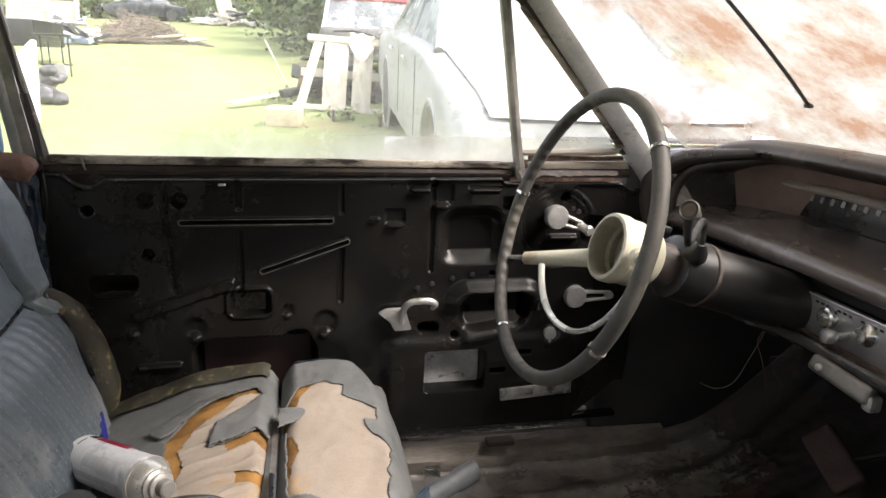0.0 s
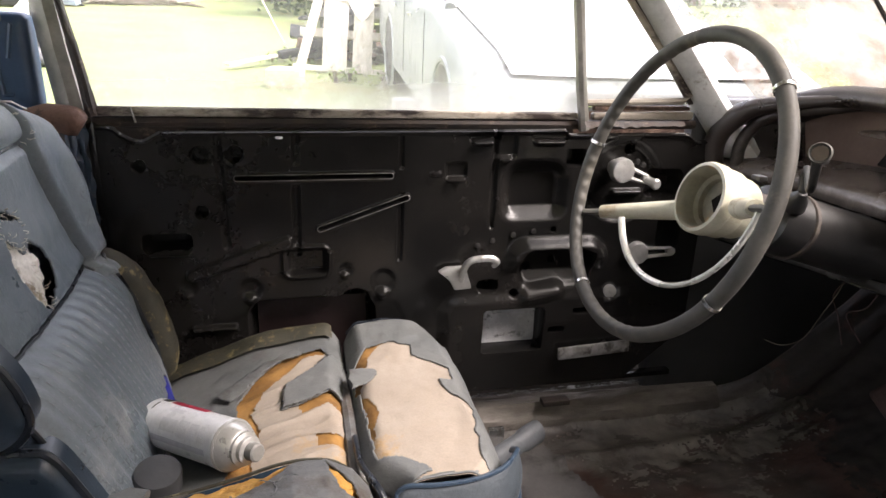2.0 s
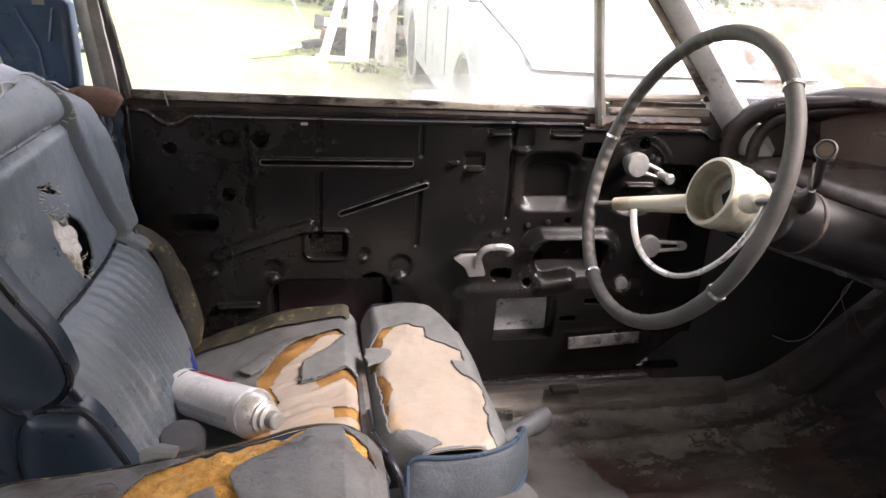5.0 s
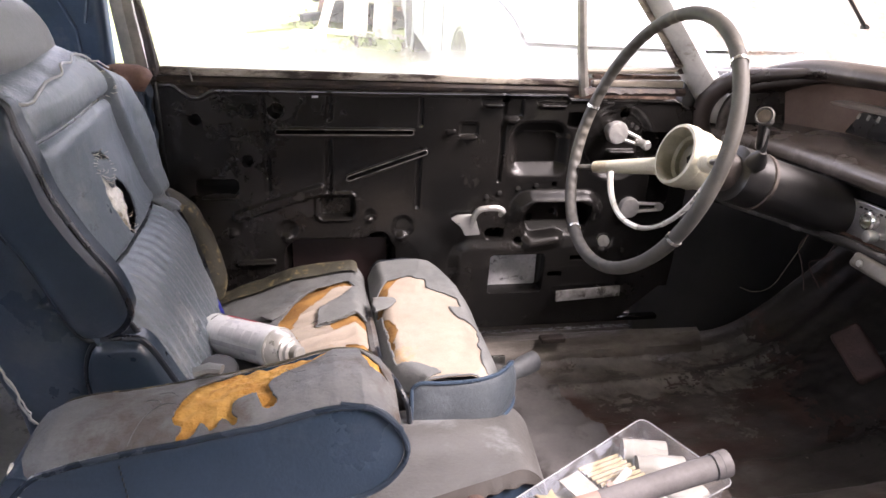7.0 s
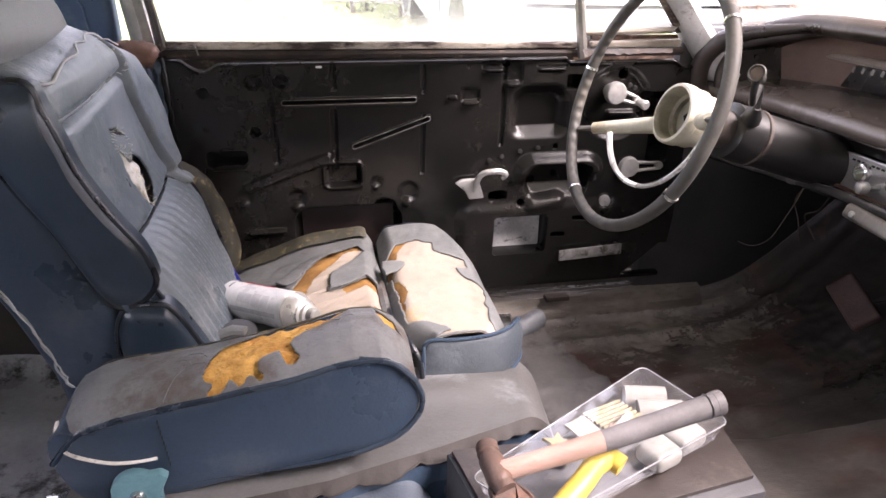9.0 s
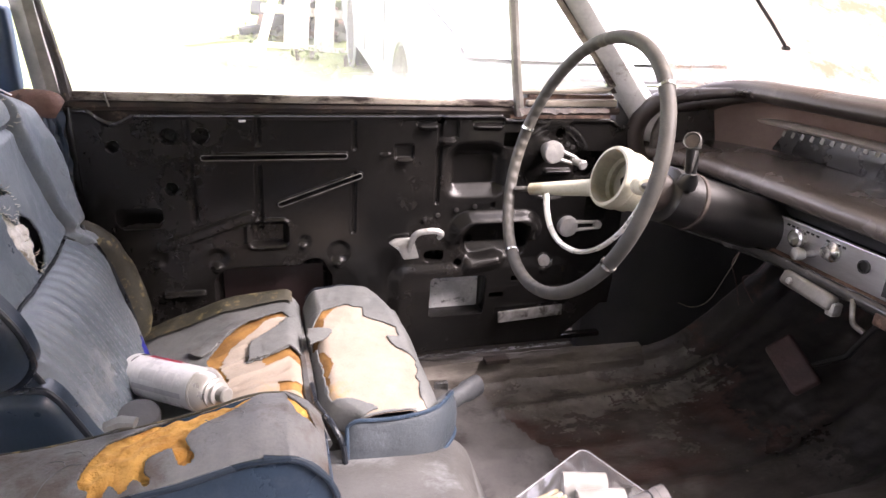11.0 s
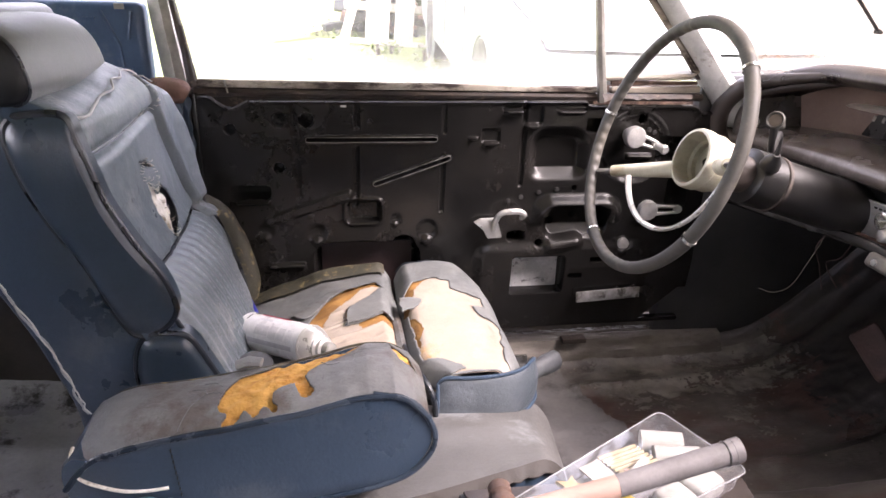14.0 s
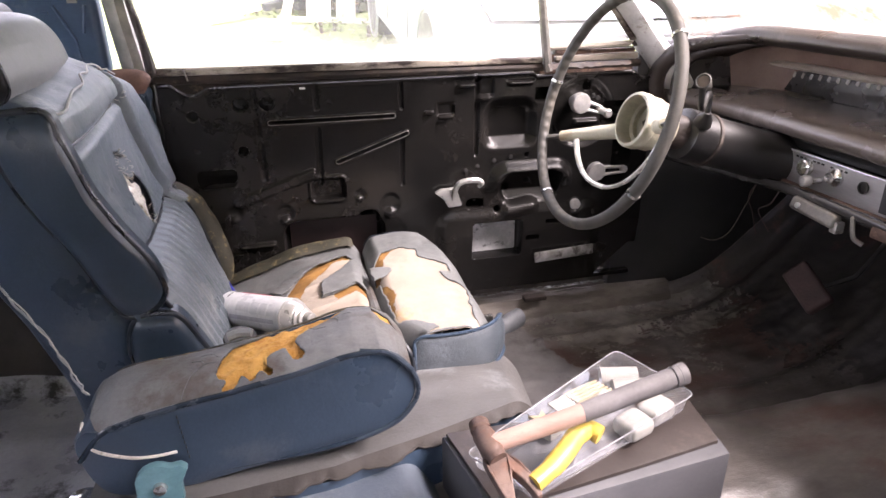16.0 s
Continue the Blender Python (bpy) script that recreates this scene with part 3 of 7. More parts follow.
# upper edge: scalloped at the rear, stepped at the front; lower front corner cut at a slant
top_edge = 0.880 + 0.009 * soft(gx + 0.728, 0.02) - 0.013 * soft(np.abs(gx + 0.694) - 0.020, 0.03) - 0.008 * soft(0.032 - gx, 0.012) - 0.014 * soft(0.285 - gx, 0.03)
low_edge = 0.345 + np.clip((gx - 0.22) * 1.0, 0, 0.09)
gz2 = np.minimum(np.maximum(gz, low_edge), top_edge)
gy = DOOR + door_relief(gx, gz2) - 0.007 * soft(np.abs(top_edge - gz2 - 0.005) - 0.002, 0.006) + 0.02 * np.clip((0.5 - gz2) / 0.15, 0, 1)
panel_v = np.stack([gx, gy, gz2], -1).reshape(-1, 3).tolist()
panel_f = [[j * (NX + 1) + i, j * (NX + 1) + i + 1, (j + 1) * (NX + 1) + i + 1, (j + 1) * (NX + 1) + i] for j in range(NZ) for i in range(NX)]
panel_f = [f for f in panel_f if panel_v[f[0]][2] != panel_v[f[2]][2]]
part("inner_panel", (panel_v, panel_f), door_paint, door, "black pressed steel inner panel with holes and ribs", angle=60)
part("door_edge", block((-0.765, 0.76, 0.615), (0.012, 0.075, 0.55), 0.003), door_paint, door)
part("outer_skin", grid(lambda u, v: (-0.77 + 1.12 * u, 0.875 - 0.05 * v * v, 0.16 + 0.74 * v), 12, 8), rust_paint, door)
part("inner_backing", block((-0.043, 0.762, 0.478), (0.15, 0.004, 0.11), 0.001), white_patch, door, "whitish sprayed metal seen through the access hole")
part("skin_patch", block((-0.435, 0.7635, 0.485), (0.20, 0.003, 0.155), 0.001), surface("dark red skin paint", (0.016, 0.008, 0.0085), (0.028, 0.014, 0.014), 9, 0.5, 0, 120, 0.2), door, "dark red inside of the outer skin")
part("bottom_strip", block((0.125, 0.7090, 0.432), (0.156, 0.006, 0.027), 0.003, pose(0, 0, 0, 0, -3, 0)), crust, door, "crusted pale metal strip")
part("bottom_flange", block((-0.2, 0.752, 0.343), (1.06, 0.02, 0.012), 0.004), door_paint, door)
part("belt_rail", tube([(-0.765, 0.748, 0.890), (-0.3, 0.750, 0.887), (0.055, 0.750, 0.884), (0.30, 0.745, 0.884)], 0.010, 8, flat=0.9), dark_strip, door, "dark brown felt channel along the window")
part("belt_plate", block((-0.355, 0.754, 0.872), (0.82, 0.012, 0.05), 0.003), dark_strip, door, "dark rusty plate below the window")
part("belt_moulding", prism([(-0.775, 0.9155), (-0.5, 0.9125), (-0.2, 0.909), (0.058, 0.906), (0.058, 0.8925), (-0.2, 0.8945), (-0.5, 0.897), (-0.775, 0.900)], "y", 0.740, 0.752, 0.004, 3), belt_metal, door, "weathered belt moulding with flaking finish")
part("vent_sill", prism([(0.085, 0.907), (0.29, 0.909), (0.29, 0.894), (0.085, 0.893)], "y", 0.733, 0.748, 0.004, 3), belt_metal, door, "weathered sill under the vent window")
part("vent_sill_lip", prism([(0.085, 0.921), (0.28, 0.919), (0.28, 0.911), (0.085, 0.9105)], "y", 0.732, 0.745, 0.003, 2), rust_paint, door)
part("window_channel", tube([(-0.765, 0.745, 0.90), (-0.772, 0.742, 0.97), (-0.788, 0.735, 1.08), (-0.815, 0.72, 1.25)], [0.011, 0.008, 0.006, 0.006], 8), dark_strip, door, "thin dark rear window channel")
part("channel_felt", tube([(-0.764, 0.735, 0.905), (-0.768, 0.735, 0.95), (-0.777, 0.733, 1.015)], 0.008, 8), dark_strip, door)
part("vent_post", tube([(0.072, 0.74, 0.875), (0.058, 0.736, 0.95), (0.035, 0.722, 1.08), (0.005, 0.70, 1.23)], 0.0125, 8, flat=0.8), post_metal, door, "dull grey vent window post")
part("vent_frame", tube([(0.07, 0.738, 0.925), (0.255, 0.722, 0.93), (0.268, 0.72, 0.94), (0.20, 0.712, 1.012), (0.04, 0.692, 1.185)], 0.0065, 8), belt_metal, door)
part("vent_seal", tube([(0.285, 0.735, 0.93), (0.215, 0.72, 1.01), (0.02, 0.69, 1.22)], 0.012, 8), dark_strip, door)
g = part("glass", grid(lambda u, v: (-0.775 + 0.835 * u - 0.04 * v * (0.3 + u), 0.748 - 0.045 * v, 0.90 + 0.34 * v), 6, 4), side_glass, door)
g.visible_shadow = False
g = part("vent_glass", ([(0.065, 0.738, 0.92), (0.265, 0.725, 0.925), (0.02, 0.69, 1.21)], [[0, 1, 2]]), side_glass, door)
g.visible_shadow = False
part("lock_pin", tube([(-0.700, 0.735, 0.89), (-0.706, 0.735, 0.915)], 0.002, 6), post_metal, door)
part("tab", block((-0.478, 0.7145, 0.868), (0.012, 0.006, 0.004), 0.001), white_patch, door)
part("torn_gasket", grid(lambda u, v: (0.06 + 0.2 * u, 0.716 - 0.008 * v, 0.894 - 0.012 * v * (0.6 + 0.9 * abs(noise.noise((u * 9, 0, 0))))), 40, 3), dark_strip, door)

# light caught along the rims of the pressed slots, put in as pale lines
edge_glint = surface("pale slot glint", (0.16, 0.155, 0.15), (0.30, 0.29, 0.28), 60, 0.4, 0.6, 160, 0.1, (0.03, 0.03, 0.03), 40, 0.3)
for x0, z0, x1, z1 in ((-0.55, 0.80, -0.292, 0.80), (-0.416, 0.707, -0.263, 0.76)):
    d = Vector((x1 - x0, 0, z1 - z0)).normalized()
    up, r = Vector((-d.z, 0, d.x)), 0.0050
    loop = [Vector((x1, 0, z1)) + d * r * math.sin(k * math.pi / 8) + up * r * math.cos(k * math.pi / 8) for k in range(9)]
    loop += [Vector((x0, 0, z0)) - d * r * math.sin(k * math.pi / 8) - up * r * math.cos(k * math.pi / 8) for k in range(9)]
    part("slot_edge", tube([p + Vector((0, DOOR - 0.0042, 0)) for p in loop], 0.0007, 6, closed=True), edge_glint, door, "pale line for the light caught round a slot")

# handles
def crank(at, to, knob=True, name="window_crank"):
    at, to = Vector(at), Vector(to)
    c = part(name, lathe([(0.004, 0.03), (0.021, 0.028), (0.0235, 0.022), (0.0235, 0.012), (0.017, 0.006), (0.014, -0.02)], at, (0, -1, 0), 24), cast_metal, door, "matt silver window crank")
    d = (to - at).normalized()
    s = d.cross(Vector((0, 1, 0)))
    for k in (-1, 1):
        part("arm", tube([at + Vector((0, -0.02, 0)) + s * 0.010 * k, to + Vector((0, -0.016, 0)) + s * 0.0065 * k], [0.0045, 0.0035], 8), cast_metal, c)
    part("arm_end", lathe([(0.001, 0.006), (0.009, 0.005), (0.009, -0.004)], to + Vector((0, -0.014, 0)), (0, -1, 0), 14), cast_metal, c)
    if knob:
        part("knob", lathe([(0.004, 0), (0.0075, 0.006), (0.0085, 0.02), (0.0105, 0.03), (0.008, 0.034)], to + Vector((0, -0.012, 0)), (0.25, -1, -0.15), 14), cast_metal, c)
    return c


crank((0.137, 0.718, 0.806), (0.188, 0.715, 0.788))
crank((0.197, 0.735, 0.636), (0.270, 0.73, 0.637), False, "vent_crank")
hd = part("pull_plate", prism([(-0.206, 0.621), (-0.191, 0.629), (-0.155, 0.630), (-0.141, 0.585), (-0.174, 0.583), (-0.184, 0.603)], "y", 0.70, 0.712, 0.004), cast_metal, door, "silver pull handle")
part("pull_hook", tube(smooth_line([(-0.163, 0.704, 0.600), (-0.158, 0.695, 0.630), (-0.149, 0.688, 0.645), (-0.131, 0.684, 0.650), (-0.110, 0.684, 0.649), (-0.098, 0.688, 0.640), (-0.103, 0.694, 0.631)]), 0.0047, 10, flat=1.4), cast_metal, hd)
part("pull_shadow_stud", lathe([(0.001, 0.01), (0.013, 0.008), (0.014, 0)], (0.150, 0.722, 0.556), (0, -1, 0), 14), cast_metal, door)
bolts = [(-0.100, 0.672), (-0.128, 0.664), (-0.060, 0.682), (-0.02, 0.688), (0.178, 0.818), (0.190, 0.812), (0.150, 0.443), (0.172, 0.437), (0.190, 0.446)]
for bx, bz in bolts:
    part("bolt", lathe([(0.001, 0.006), (0.005, 0.005), (0.0055, 0)], (bx, 0.722, bz), (0, -1, 0), 8), column_black, door)
sill = single("trim_sill_plate", join(grid(lambda u, v: (-0.6 + 1.06 * u, 0.725 + 0.075 * v, 0.246 + 0.050 * min(1, v * 2.5) ** 0.7 + 0.0035 * math.sin(v * 26) + lump(u * 3, v, 0, 5, 0.004)), 60, 12), block((-0.1, 0.80, 0.315), (0.98, 0.02, 0.03), 0.004)), sill_mat, "dirty grey door sill plate with ridges", "sill plate", kind="structure")
single("wall_jamb", join(block((-0.80, 0.79, 0.56), (0.07, 0.10, 0.68), 0.01), block((-0.2, 0.835, 0.31), (1.2, 0.02, 0.14), 0.004)), jamb_brown, "dark door jamb behind and below the door", "jamb", kind="structure")
part("flaking_paint", grid(lambda u, v: (-0.38 + 0.70 * u, 0.772 + 0.016 * v, 0.3035 + lump(u * 9, v, 2, 5, 0.0015)), 170, 5, lambda u, v: noise.noise((u * 26, v * 2.2, 4)) + 0.5 * noise.noise((u * 90, v * 6, 1)) > -0.02), crust, sill, "flaking pale paint along the sill")
# dark sheet that puts the footwell's shade into the toe board's colour
single("trim_toe_board", grid(lambda u, v: (0.50 + 0.47 * u, -0.80 + 1.56 * v, floor_z(0.50 + 0.47 * u, -0.80 + 1.56 * v) + 0.003), 190, 420, lambda u, v: 0.47 * u > 0.08 + 0.07 * noise.noise((v * 9, u * 4, 2)) + 0.05 * noise.noise((v * 31, u * 12, 6)) + 0.06 * noise.noise((v * 130, u * 48, 3))), surface("toe board paint with footwell shade", (0.020, 0.018, 0.017), (0.048, 0.041, 0.037), 5, 0.42, 0, 90, 0.25, (0.10, 0.056, 0.046), 4, 0.3, mid=2.0), "black toe board darkened for the shade below the dash, rusty in patches", "toe board", kind="structure")
single("trim_sill_bracket", block((0.062, 0.735, 0.302), (0.06, 0.025, 0.012), 0.003), jamb_brown, "small rusty bracket on the sill", "bracket", kind="structure")

# rusted belt end and ragged cloth between seat and door
roll = thing("pillar_bracket", (-0.79, 0.74, 0.86), "rusty brown pillar bracket with flaking paint", "bracket")
part("roll", tube(smooth_line([(-0.85, 0.718, 0.897), (-0.82, 0.715, 0.90), (-0.79, 0.712, 0.897), (-0.772, 0.714, 0.887)]), [0.016, 0.017, 0.018, 0.019, 0.02, 0.021, 0.022, 0.022, 0.022, 0.022, 0.022, 0.0225, 0.023, 0.023, 0.023, 0.0215, 0.020, 0.018, 0.016], 14), terracotta, roll)
part("torn_cloth", grid(lambda u, v: (-0.80 + 0.032 * u + lump(u * 4, v * 7, 0, 1.3, 0.006), 0.712 + lump(u * 5, v * 5, 2, 1.5, 0.010), 0.885 - 0.22 * v), 10, 26), vinyl_blue, roll, "ragged blue cloth edge")

# ---- dashboard ----
dash = thing("dashboard", (0.5, 0, 0.7), "black padded dashboard with a silver control plate", "dashboard")


def along_dash(profile, y0=-0.74, y1=0.74, ny=24, shape=None):
    pts = smooth_line([(p[0], 0, p[1]) for p in profile], 5)

    def fn(u, v):
        k = v * (len(pts) - 1)
        p = pts[int(round(k))]
        y = y0 + (y1 - y0) * u
        q = Vector((p.x, y, p.z))
        return shape(q) if shape else q
    return grid(fn, ny, len(pts) - 1)


def wrap(q):
    """Near the driver's end the dash bends rearwards and down."""
    k = max(0.0, (q.y - 0.50) / 0.24)
    return Vector((q.x - 0.10 * k * k * (1 if q.z > 0.9 else 0.55), q.y, q.z - max(0, q.z - 0.80) * 0.62 * k ** 3))


part("lower_pad", along_dash([(0.425, 0.782), (0.405, 0.79), (0.398, 0.803), (0.405, 0.818), (0.43, 0.826), (0.50, 0.831), (0.572, 0.834)], shape=lambda q: Vector((q.x - 0.05 * max(0, (q.y - 0.52) / 0.22) ** 2, q.y, q.z))), pad_brown, dash, "black padded lower roll")
part("hood", along_dash([(0.60, 0.925), (0.50, 0.938), (0.452, 0.938), (0.433, 0.947), (0.43, 0.958), (0.442, 0.97), (0.48, 0.974), (0.62, 0.955), (0.80, 0.915)], y1=0.70, ny=48, shape=wrap), dash_black, dash, "black padded hood over the gauges")
part("hood_end", tube(smooth_line([(0.445, 0.52, 0.955), (0.372, 0.655, 0.928), (0.345, 0.695, 0.898), (0.335, 0.718, 0.86), (0.34, 0.725, 0.815), (0.36, 0.72, 0.78)]), [0.006 + 0.014 * min(1, k / 9) for k in range(31)], 12), dash_black, dash)
part("hood_end_inner", tube(smooth_line([(0.475, 0.54, 0.945), (0.40, 0.645, 0.915), (0.38, 0.68, 0.885), (0.372, 0.695, 0.85), (0.375, 0.70, 0.815)]), 0.012, 10), dash_black, dash)
part("gauge_panel", grid(lambda u, v: (0.575 - 0.02 * v - 0.09 * max(0, (u - 0.82) / 0.18) ** 2, -0.7 + 1.41 * u, 0.822 + 0.123 * v), 30, 6), dash_brown, dash, "brown recessed instrument panel")
part("end_panel", grid(lambda u, v: (0.56 - 0.17 * u, 0.66 + 0.05 * u, 0.825 + 0.10 * v), 40, 30, lambda u, v: u > 0.55 * abs(v - 0.55) ** 1.6), dash_black, dash)
win = part("gauge_window", prism([(-0.1, 0.830), (0.675, 0.836), (0.640, 0.853), (0.60, 0.873), (0.55, 0.881), (-0.1, 0.884)], "x", 0.556, 0.57, 0.003), dash_face, dash, "smoked speedometer window")
part("gauge_bezel", tube(smooth_line([(0.553, 0.705, 0.840), (0.553, 0.68, 0.854), (0.552, 0.645, 0.875), (0.551, 0.61, 0.888), (0.551, 0.55, 0.891), (0.551, 0.3, 0.890), (0.551, -0.1, 0.890)]), 0.016, 10, flat=0.45), surface("tan bezel", (0.34, 0.29, 0.245), (0.45, 0.39, 0.34), 9, 0.4, 0.3), dash)
pale_mark = surface("faded white marks", (0.22, 0.21, 0.185), (0.3, 0.285, 0.255), 20, 0.6)
for k in range(17):
    part("gauge_mark", block((0.5545, 0.563 - 0.0238 * k, 0.8715 + 0.0008 * min(k, 9)), (0.002, 0.0050 + 0.0006 * min(k, 6), 0.011), 0.0005, pose(0, 0, 0, 18, 0, 0)), pale_mark, win)
part("control_plate", block((0.425, -0.048, 0.733), (0.016, 0.87, 0.060), 0.004), plate_metal, dash, "brushed silver control plate")
part("plate_edge", tube([(0.417, 0.385, 0.764), (0.417, -0.45, 0.764)], 0.002, 8), plate_metal, dash)
part("plate_lip", tube([(0.413, 0.37, 0.703), (0.413, -0.45, 0.703)], 0.004, 8), rust_paint, dash)
for k in range(12):
    if k not in (3, 7):
        part("plate_mark", block((0.4162, 0.335 - 0.0105 * k, 0.756), (0.0012, 0.006, 0.0035), 0.0003), column_black, dash)
part("switch_ring", lathe([(0.014, 0), (0.0165, 0.004), (0.0155, 0.012), (0.012, 0.014), (0.011, 0.004)], (0.417, 0.305, 0.742), (-1, 0, 0), 20), chrome, dash, "chrome ignition ring")
part("pull_stem", lathe([(0.006, 0), (0.005, 0.022)], (0.417, 0.272, 0.726), (-1, 0, 0), 12), chrome, dash)
part("pull_knob", lathe([(0.005, 0.016), (0.0095, 0.020), (0.0115, 0.028), (0.0095, 0.035), (0.003, 0.038)], (0.417, 0.272, 0.726), (-1, 0.15, 0), 20), cast_metal, dash, "small dull pull knob")
part("switch_nut", lathe([(0.0165, 0), (0.0165, 0.005), (0.012, 0.010), (0.010, 0.016), (0.007, 0.017)], (0.417, 0.238, 0.742), (-1, 0, 0), 18), chrome, dash)
part("hole", lathe([(0.0105, 0), (0.0105, 0.003), (0.008, 0.0035), (0.008, -0.002)], (0.4165, 0.178, 0.741), (-1, 0, 0), 18), column_black, dash)
part("opening", block((0.4175, 0.075, 0.735), (0.004, 0.13, 0.05), 0.001), kick_black, dash)
part("lower_rail", tube(smooth_line([(0.36, 0.70, 0.672), (0.375, 0.56, 0.68), (0.385, 0.36, 0.698), (0.392, 0.2, 0.70), (0.395, -0.7, 0.70)]), 0.010, 12), gloss_black, dash, "glossy black lower rail")
part("fascia", block((0.445, 0, 0.781), (0.02, 1.44, 0.036), 0.004), column_black, dash)
part("under_cover", grid(lambda u, v: (0.40 + 0.45 * v, -0.74 + 1.48 * u, 0.69 + 0.07 * math.sin(v * 3)), 12, 6), kick_black, dash)
part("dash_left_face", prism([(0.385, 0.69), (0.44, 0.69), (0.44, 0.775), (0.41, 0.775), (0.40, 0.74)], "y", 0.40, 0.74, 0.006), column_black, dash)
handle = thing("under_dash_bracket", (0.38, 0.2, 0.68), "dirty chrome bracket hanging under the dash", "bracket")
part("bar", block((0.381, 0.232, 0.683), (0.020, 0.105, 0.026), 0.009, pose(0, 0, 0, 3, 20, 0), 4), post_metal, handle, "dull curved metal tab")
part("bar_screw", lathe([(0.001, 0.004), (0.005, 0.003), (0.006, 0)], (0.371, 0.262, 0.686), (-1, 0, 0.2), 12), cast_metal, handle)
part("clip", block((0.385, 0.182, 0.672), (0.018, 0.016, 0.022), 0.004), cast_metal, handle)
part("hook", tube(smooth_line([(0.385, 0.155, 0.70), (0.378, 0.145, 0.685), (0.38, 0.14, 0.668), (0.388, 0.128, 0.66)]), 0.004, 8), post_metal, handle)
part("rusty_stub", block((0.395, 0.085, 0.69), (0.03, 0.06, 0.02), 0.005), rust_paint, handle)
seam_dull = surface("dirty pale wire", (0.2, 0.17, 0.13), (0.32, 0.28, 0.22), 30, 0.5)
wires = thing("loose_wires", (0.45, 0.48, 0.5), "thin pale wires dangling under the dash", "wires")
part("wire", tube(smooth_line([(0.45, 0.46, 0.70), (0.45, 0.475, 0.64), (0.452, 0.50, 0.585), (0.45, 0.53, 0.52), (0.44, 0.565, 0.49), (0.43, 0.60, 0.485)]), 0.0007, 6), seam_dull, wires)
part("wire", tube(smooth_line([(0.455, 0.43, 0.70), (0.45, 0.465, 0.66), (0.45, 0.485, 0.625), (0.455, 0.47, 0.59), (0.46, 0.455, 0.545)]), 0.0012, 6), rubber, wires)
part("wire", tube(smooth_line([(0.46, 0.40, 0.69), (0.455, 0.42, 0.63), (0.46, 0.46, 0.60), (0.47, 0.43, 0.56)]), 0.0012, 6), rubber, wires)

# ---- steering wheel and column ----
C, N = Vector((0.0245, 0.378, 0.855)), Vector((0.9554, 0.0322, -0.2935)).normalized()
U = N.cross(Vector((0, 0, 1))).normalized()
V = U.cross(N)


def on_wheel(r, deg, depth=0.0):
    w = radians(deg)
    return C + U * (r * math.cos(w)) + V * (r * math.sin(w)) + N * depth


wheel = thing("steering_wheel", C, "faded black steering wheel with cream hub and spokes", "steering wheel")
rim_v, rim_f = [], []
RIM_N, RIM_S = 540, 16
for k in range(RIM_N):
    d = k * 360 / RIM_N
    # finger grips scooped out of the inner side only
    w = min(1, max(0, min(d - 96, 171 - d) / 5)) + min(1, max(0, min(d - 175, 241 - d) / 4)) + 0.5 * min(1, max(0, min(d - 246, 300 - d) / 6))
    scoop = 0.0024 * w * (0.5 - 0.5 * math.sin(radians(d) * 58))
    for i in range(RIM_S):
        q = 2 * math.pi * i / RIM_S
        r = 0.0102 - scoop * max(0, -math.cos(q)) ** 2.5
        rim_v.append(tuple(on_wheel(0.2017 + r * math.cos(q), d, r * math.sin(q))))
        rim_f.append([k * RIM_S + i, k * RIM_S + (i + 1) % RIM_S, (k + 1) % RIM_N * RIM_S + (i + 1) % RIM_S, (k + 1) % RIM_N * RIM_S + i])
part("rim", (rim_v, rim_f), rim_plastic, wheel, "faded black wavy rim", angle=70)
for d in (173.0, -29.5, 45.2, -116.4):
    part("rim_band", tube([on_wheel(0.2017, d - 0.7), on_wheel(0.2017, d + 0.7)], 0.0117, 16), chrome, wheel)
HUB = C + N * 0.081 + Vector((0, 0.008, 0))
part("hub", lathe([(0.0445, -0.012), (0.049, -0.011), (0.051, -0.006), (0.051, 0.008), (0.0495, 0.010), (0.0485, 0.011), (0.0485, 0.032), (0.0475, 0.034), (0.0445, 0.035), (0.0435, 0.056), (0.041, 0.062), (0.03, 0.072), (0.02, 0.074)], HUB, N, 40, caps=False), cream_plastic, wheel, "aged cream hub, open at the front")
# cup colour is lowered for the shade inside the open hub
part("hub_cup", lathe([(0.0445, -0.012), (0.042, -0.009), (0.0405, 0.0), (0.039, 0.014), (0.034, 0.018), (0.033, 0.026), (0.001, 0.027)], HUB, N, 36, caps=False), surface("stained cream cup, shade added", (0.17, 0.155, 0.11), (0.28, 0.26, 0.19), 16, 0.5, 0, 140, 0.1, (0.3, 0.2, 0.1), 22, 0.3), wheel)
# black block stands in for the darkness of the square hole
part("hub_nut", lathe([(0.001, -0.003), (0.015, -0.003), (0.016, 0.002)], HUB + N * 0.026, N, 4), surface("painted hole darkness", (0.006, 0.005, 0.004), (0.014, 0.011, 0.009), 20, 0.9, 0, 120, 0.2, shine=0.1), wheel, "black square hole in the hub")
for s, deg in ((-1, 206.0), (1, 6.0)):
    a, b = on_wheel(0.064 if s < 0 else 0.055, deg, 0.090), on_wheel(0.171 if s < 0 else 0.125, deg, 0.025 if s < 0 else 0.047)
    part("spoke", tube([a, (a + b) / 2, b], [0.0170, 0.0145, 0.0118], 12, flat=0.9), cream_plastic, wheel, "cream spoke")
    part("spoke_tip", tube([b, on_wheel(0.2017, deg, 0.002)], [0.0085, 0.007], 10, flat=0.6), rim_plastic, wheel)
hr = [on_wheel(0.132 - 0.005 * math.sin(radians(k * 4.6)) + 0.012 * max(0, (k - 18) / 26), 212 + k * 3.55, 0.036) for k in range(45)]
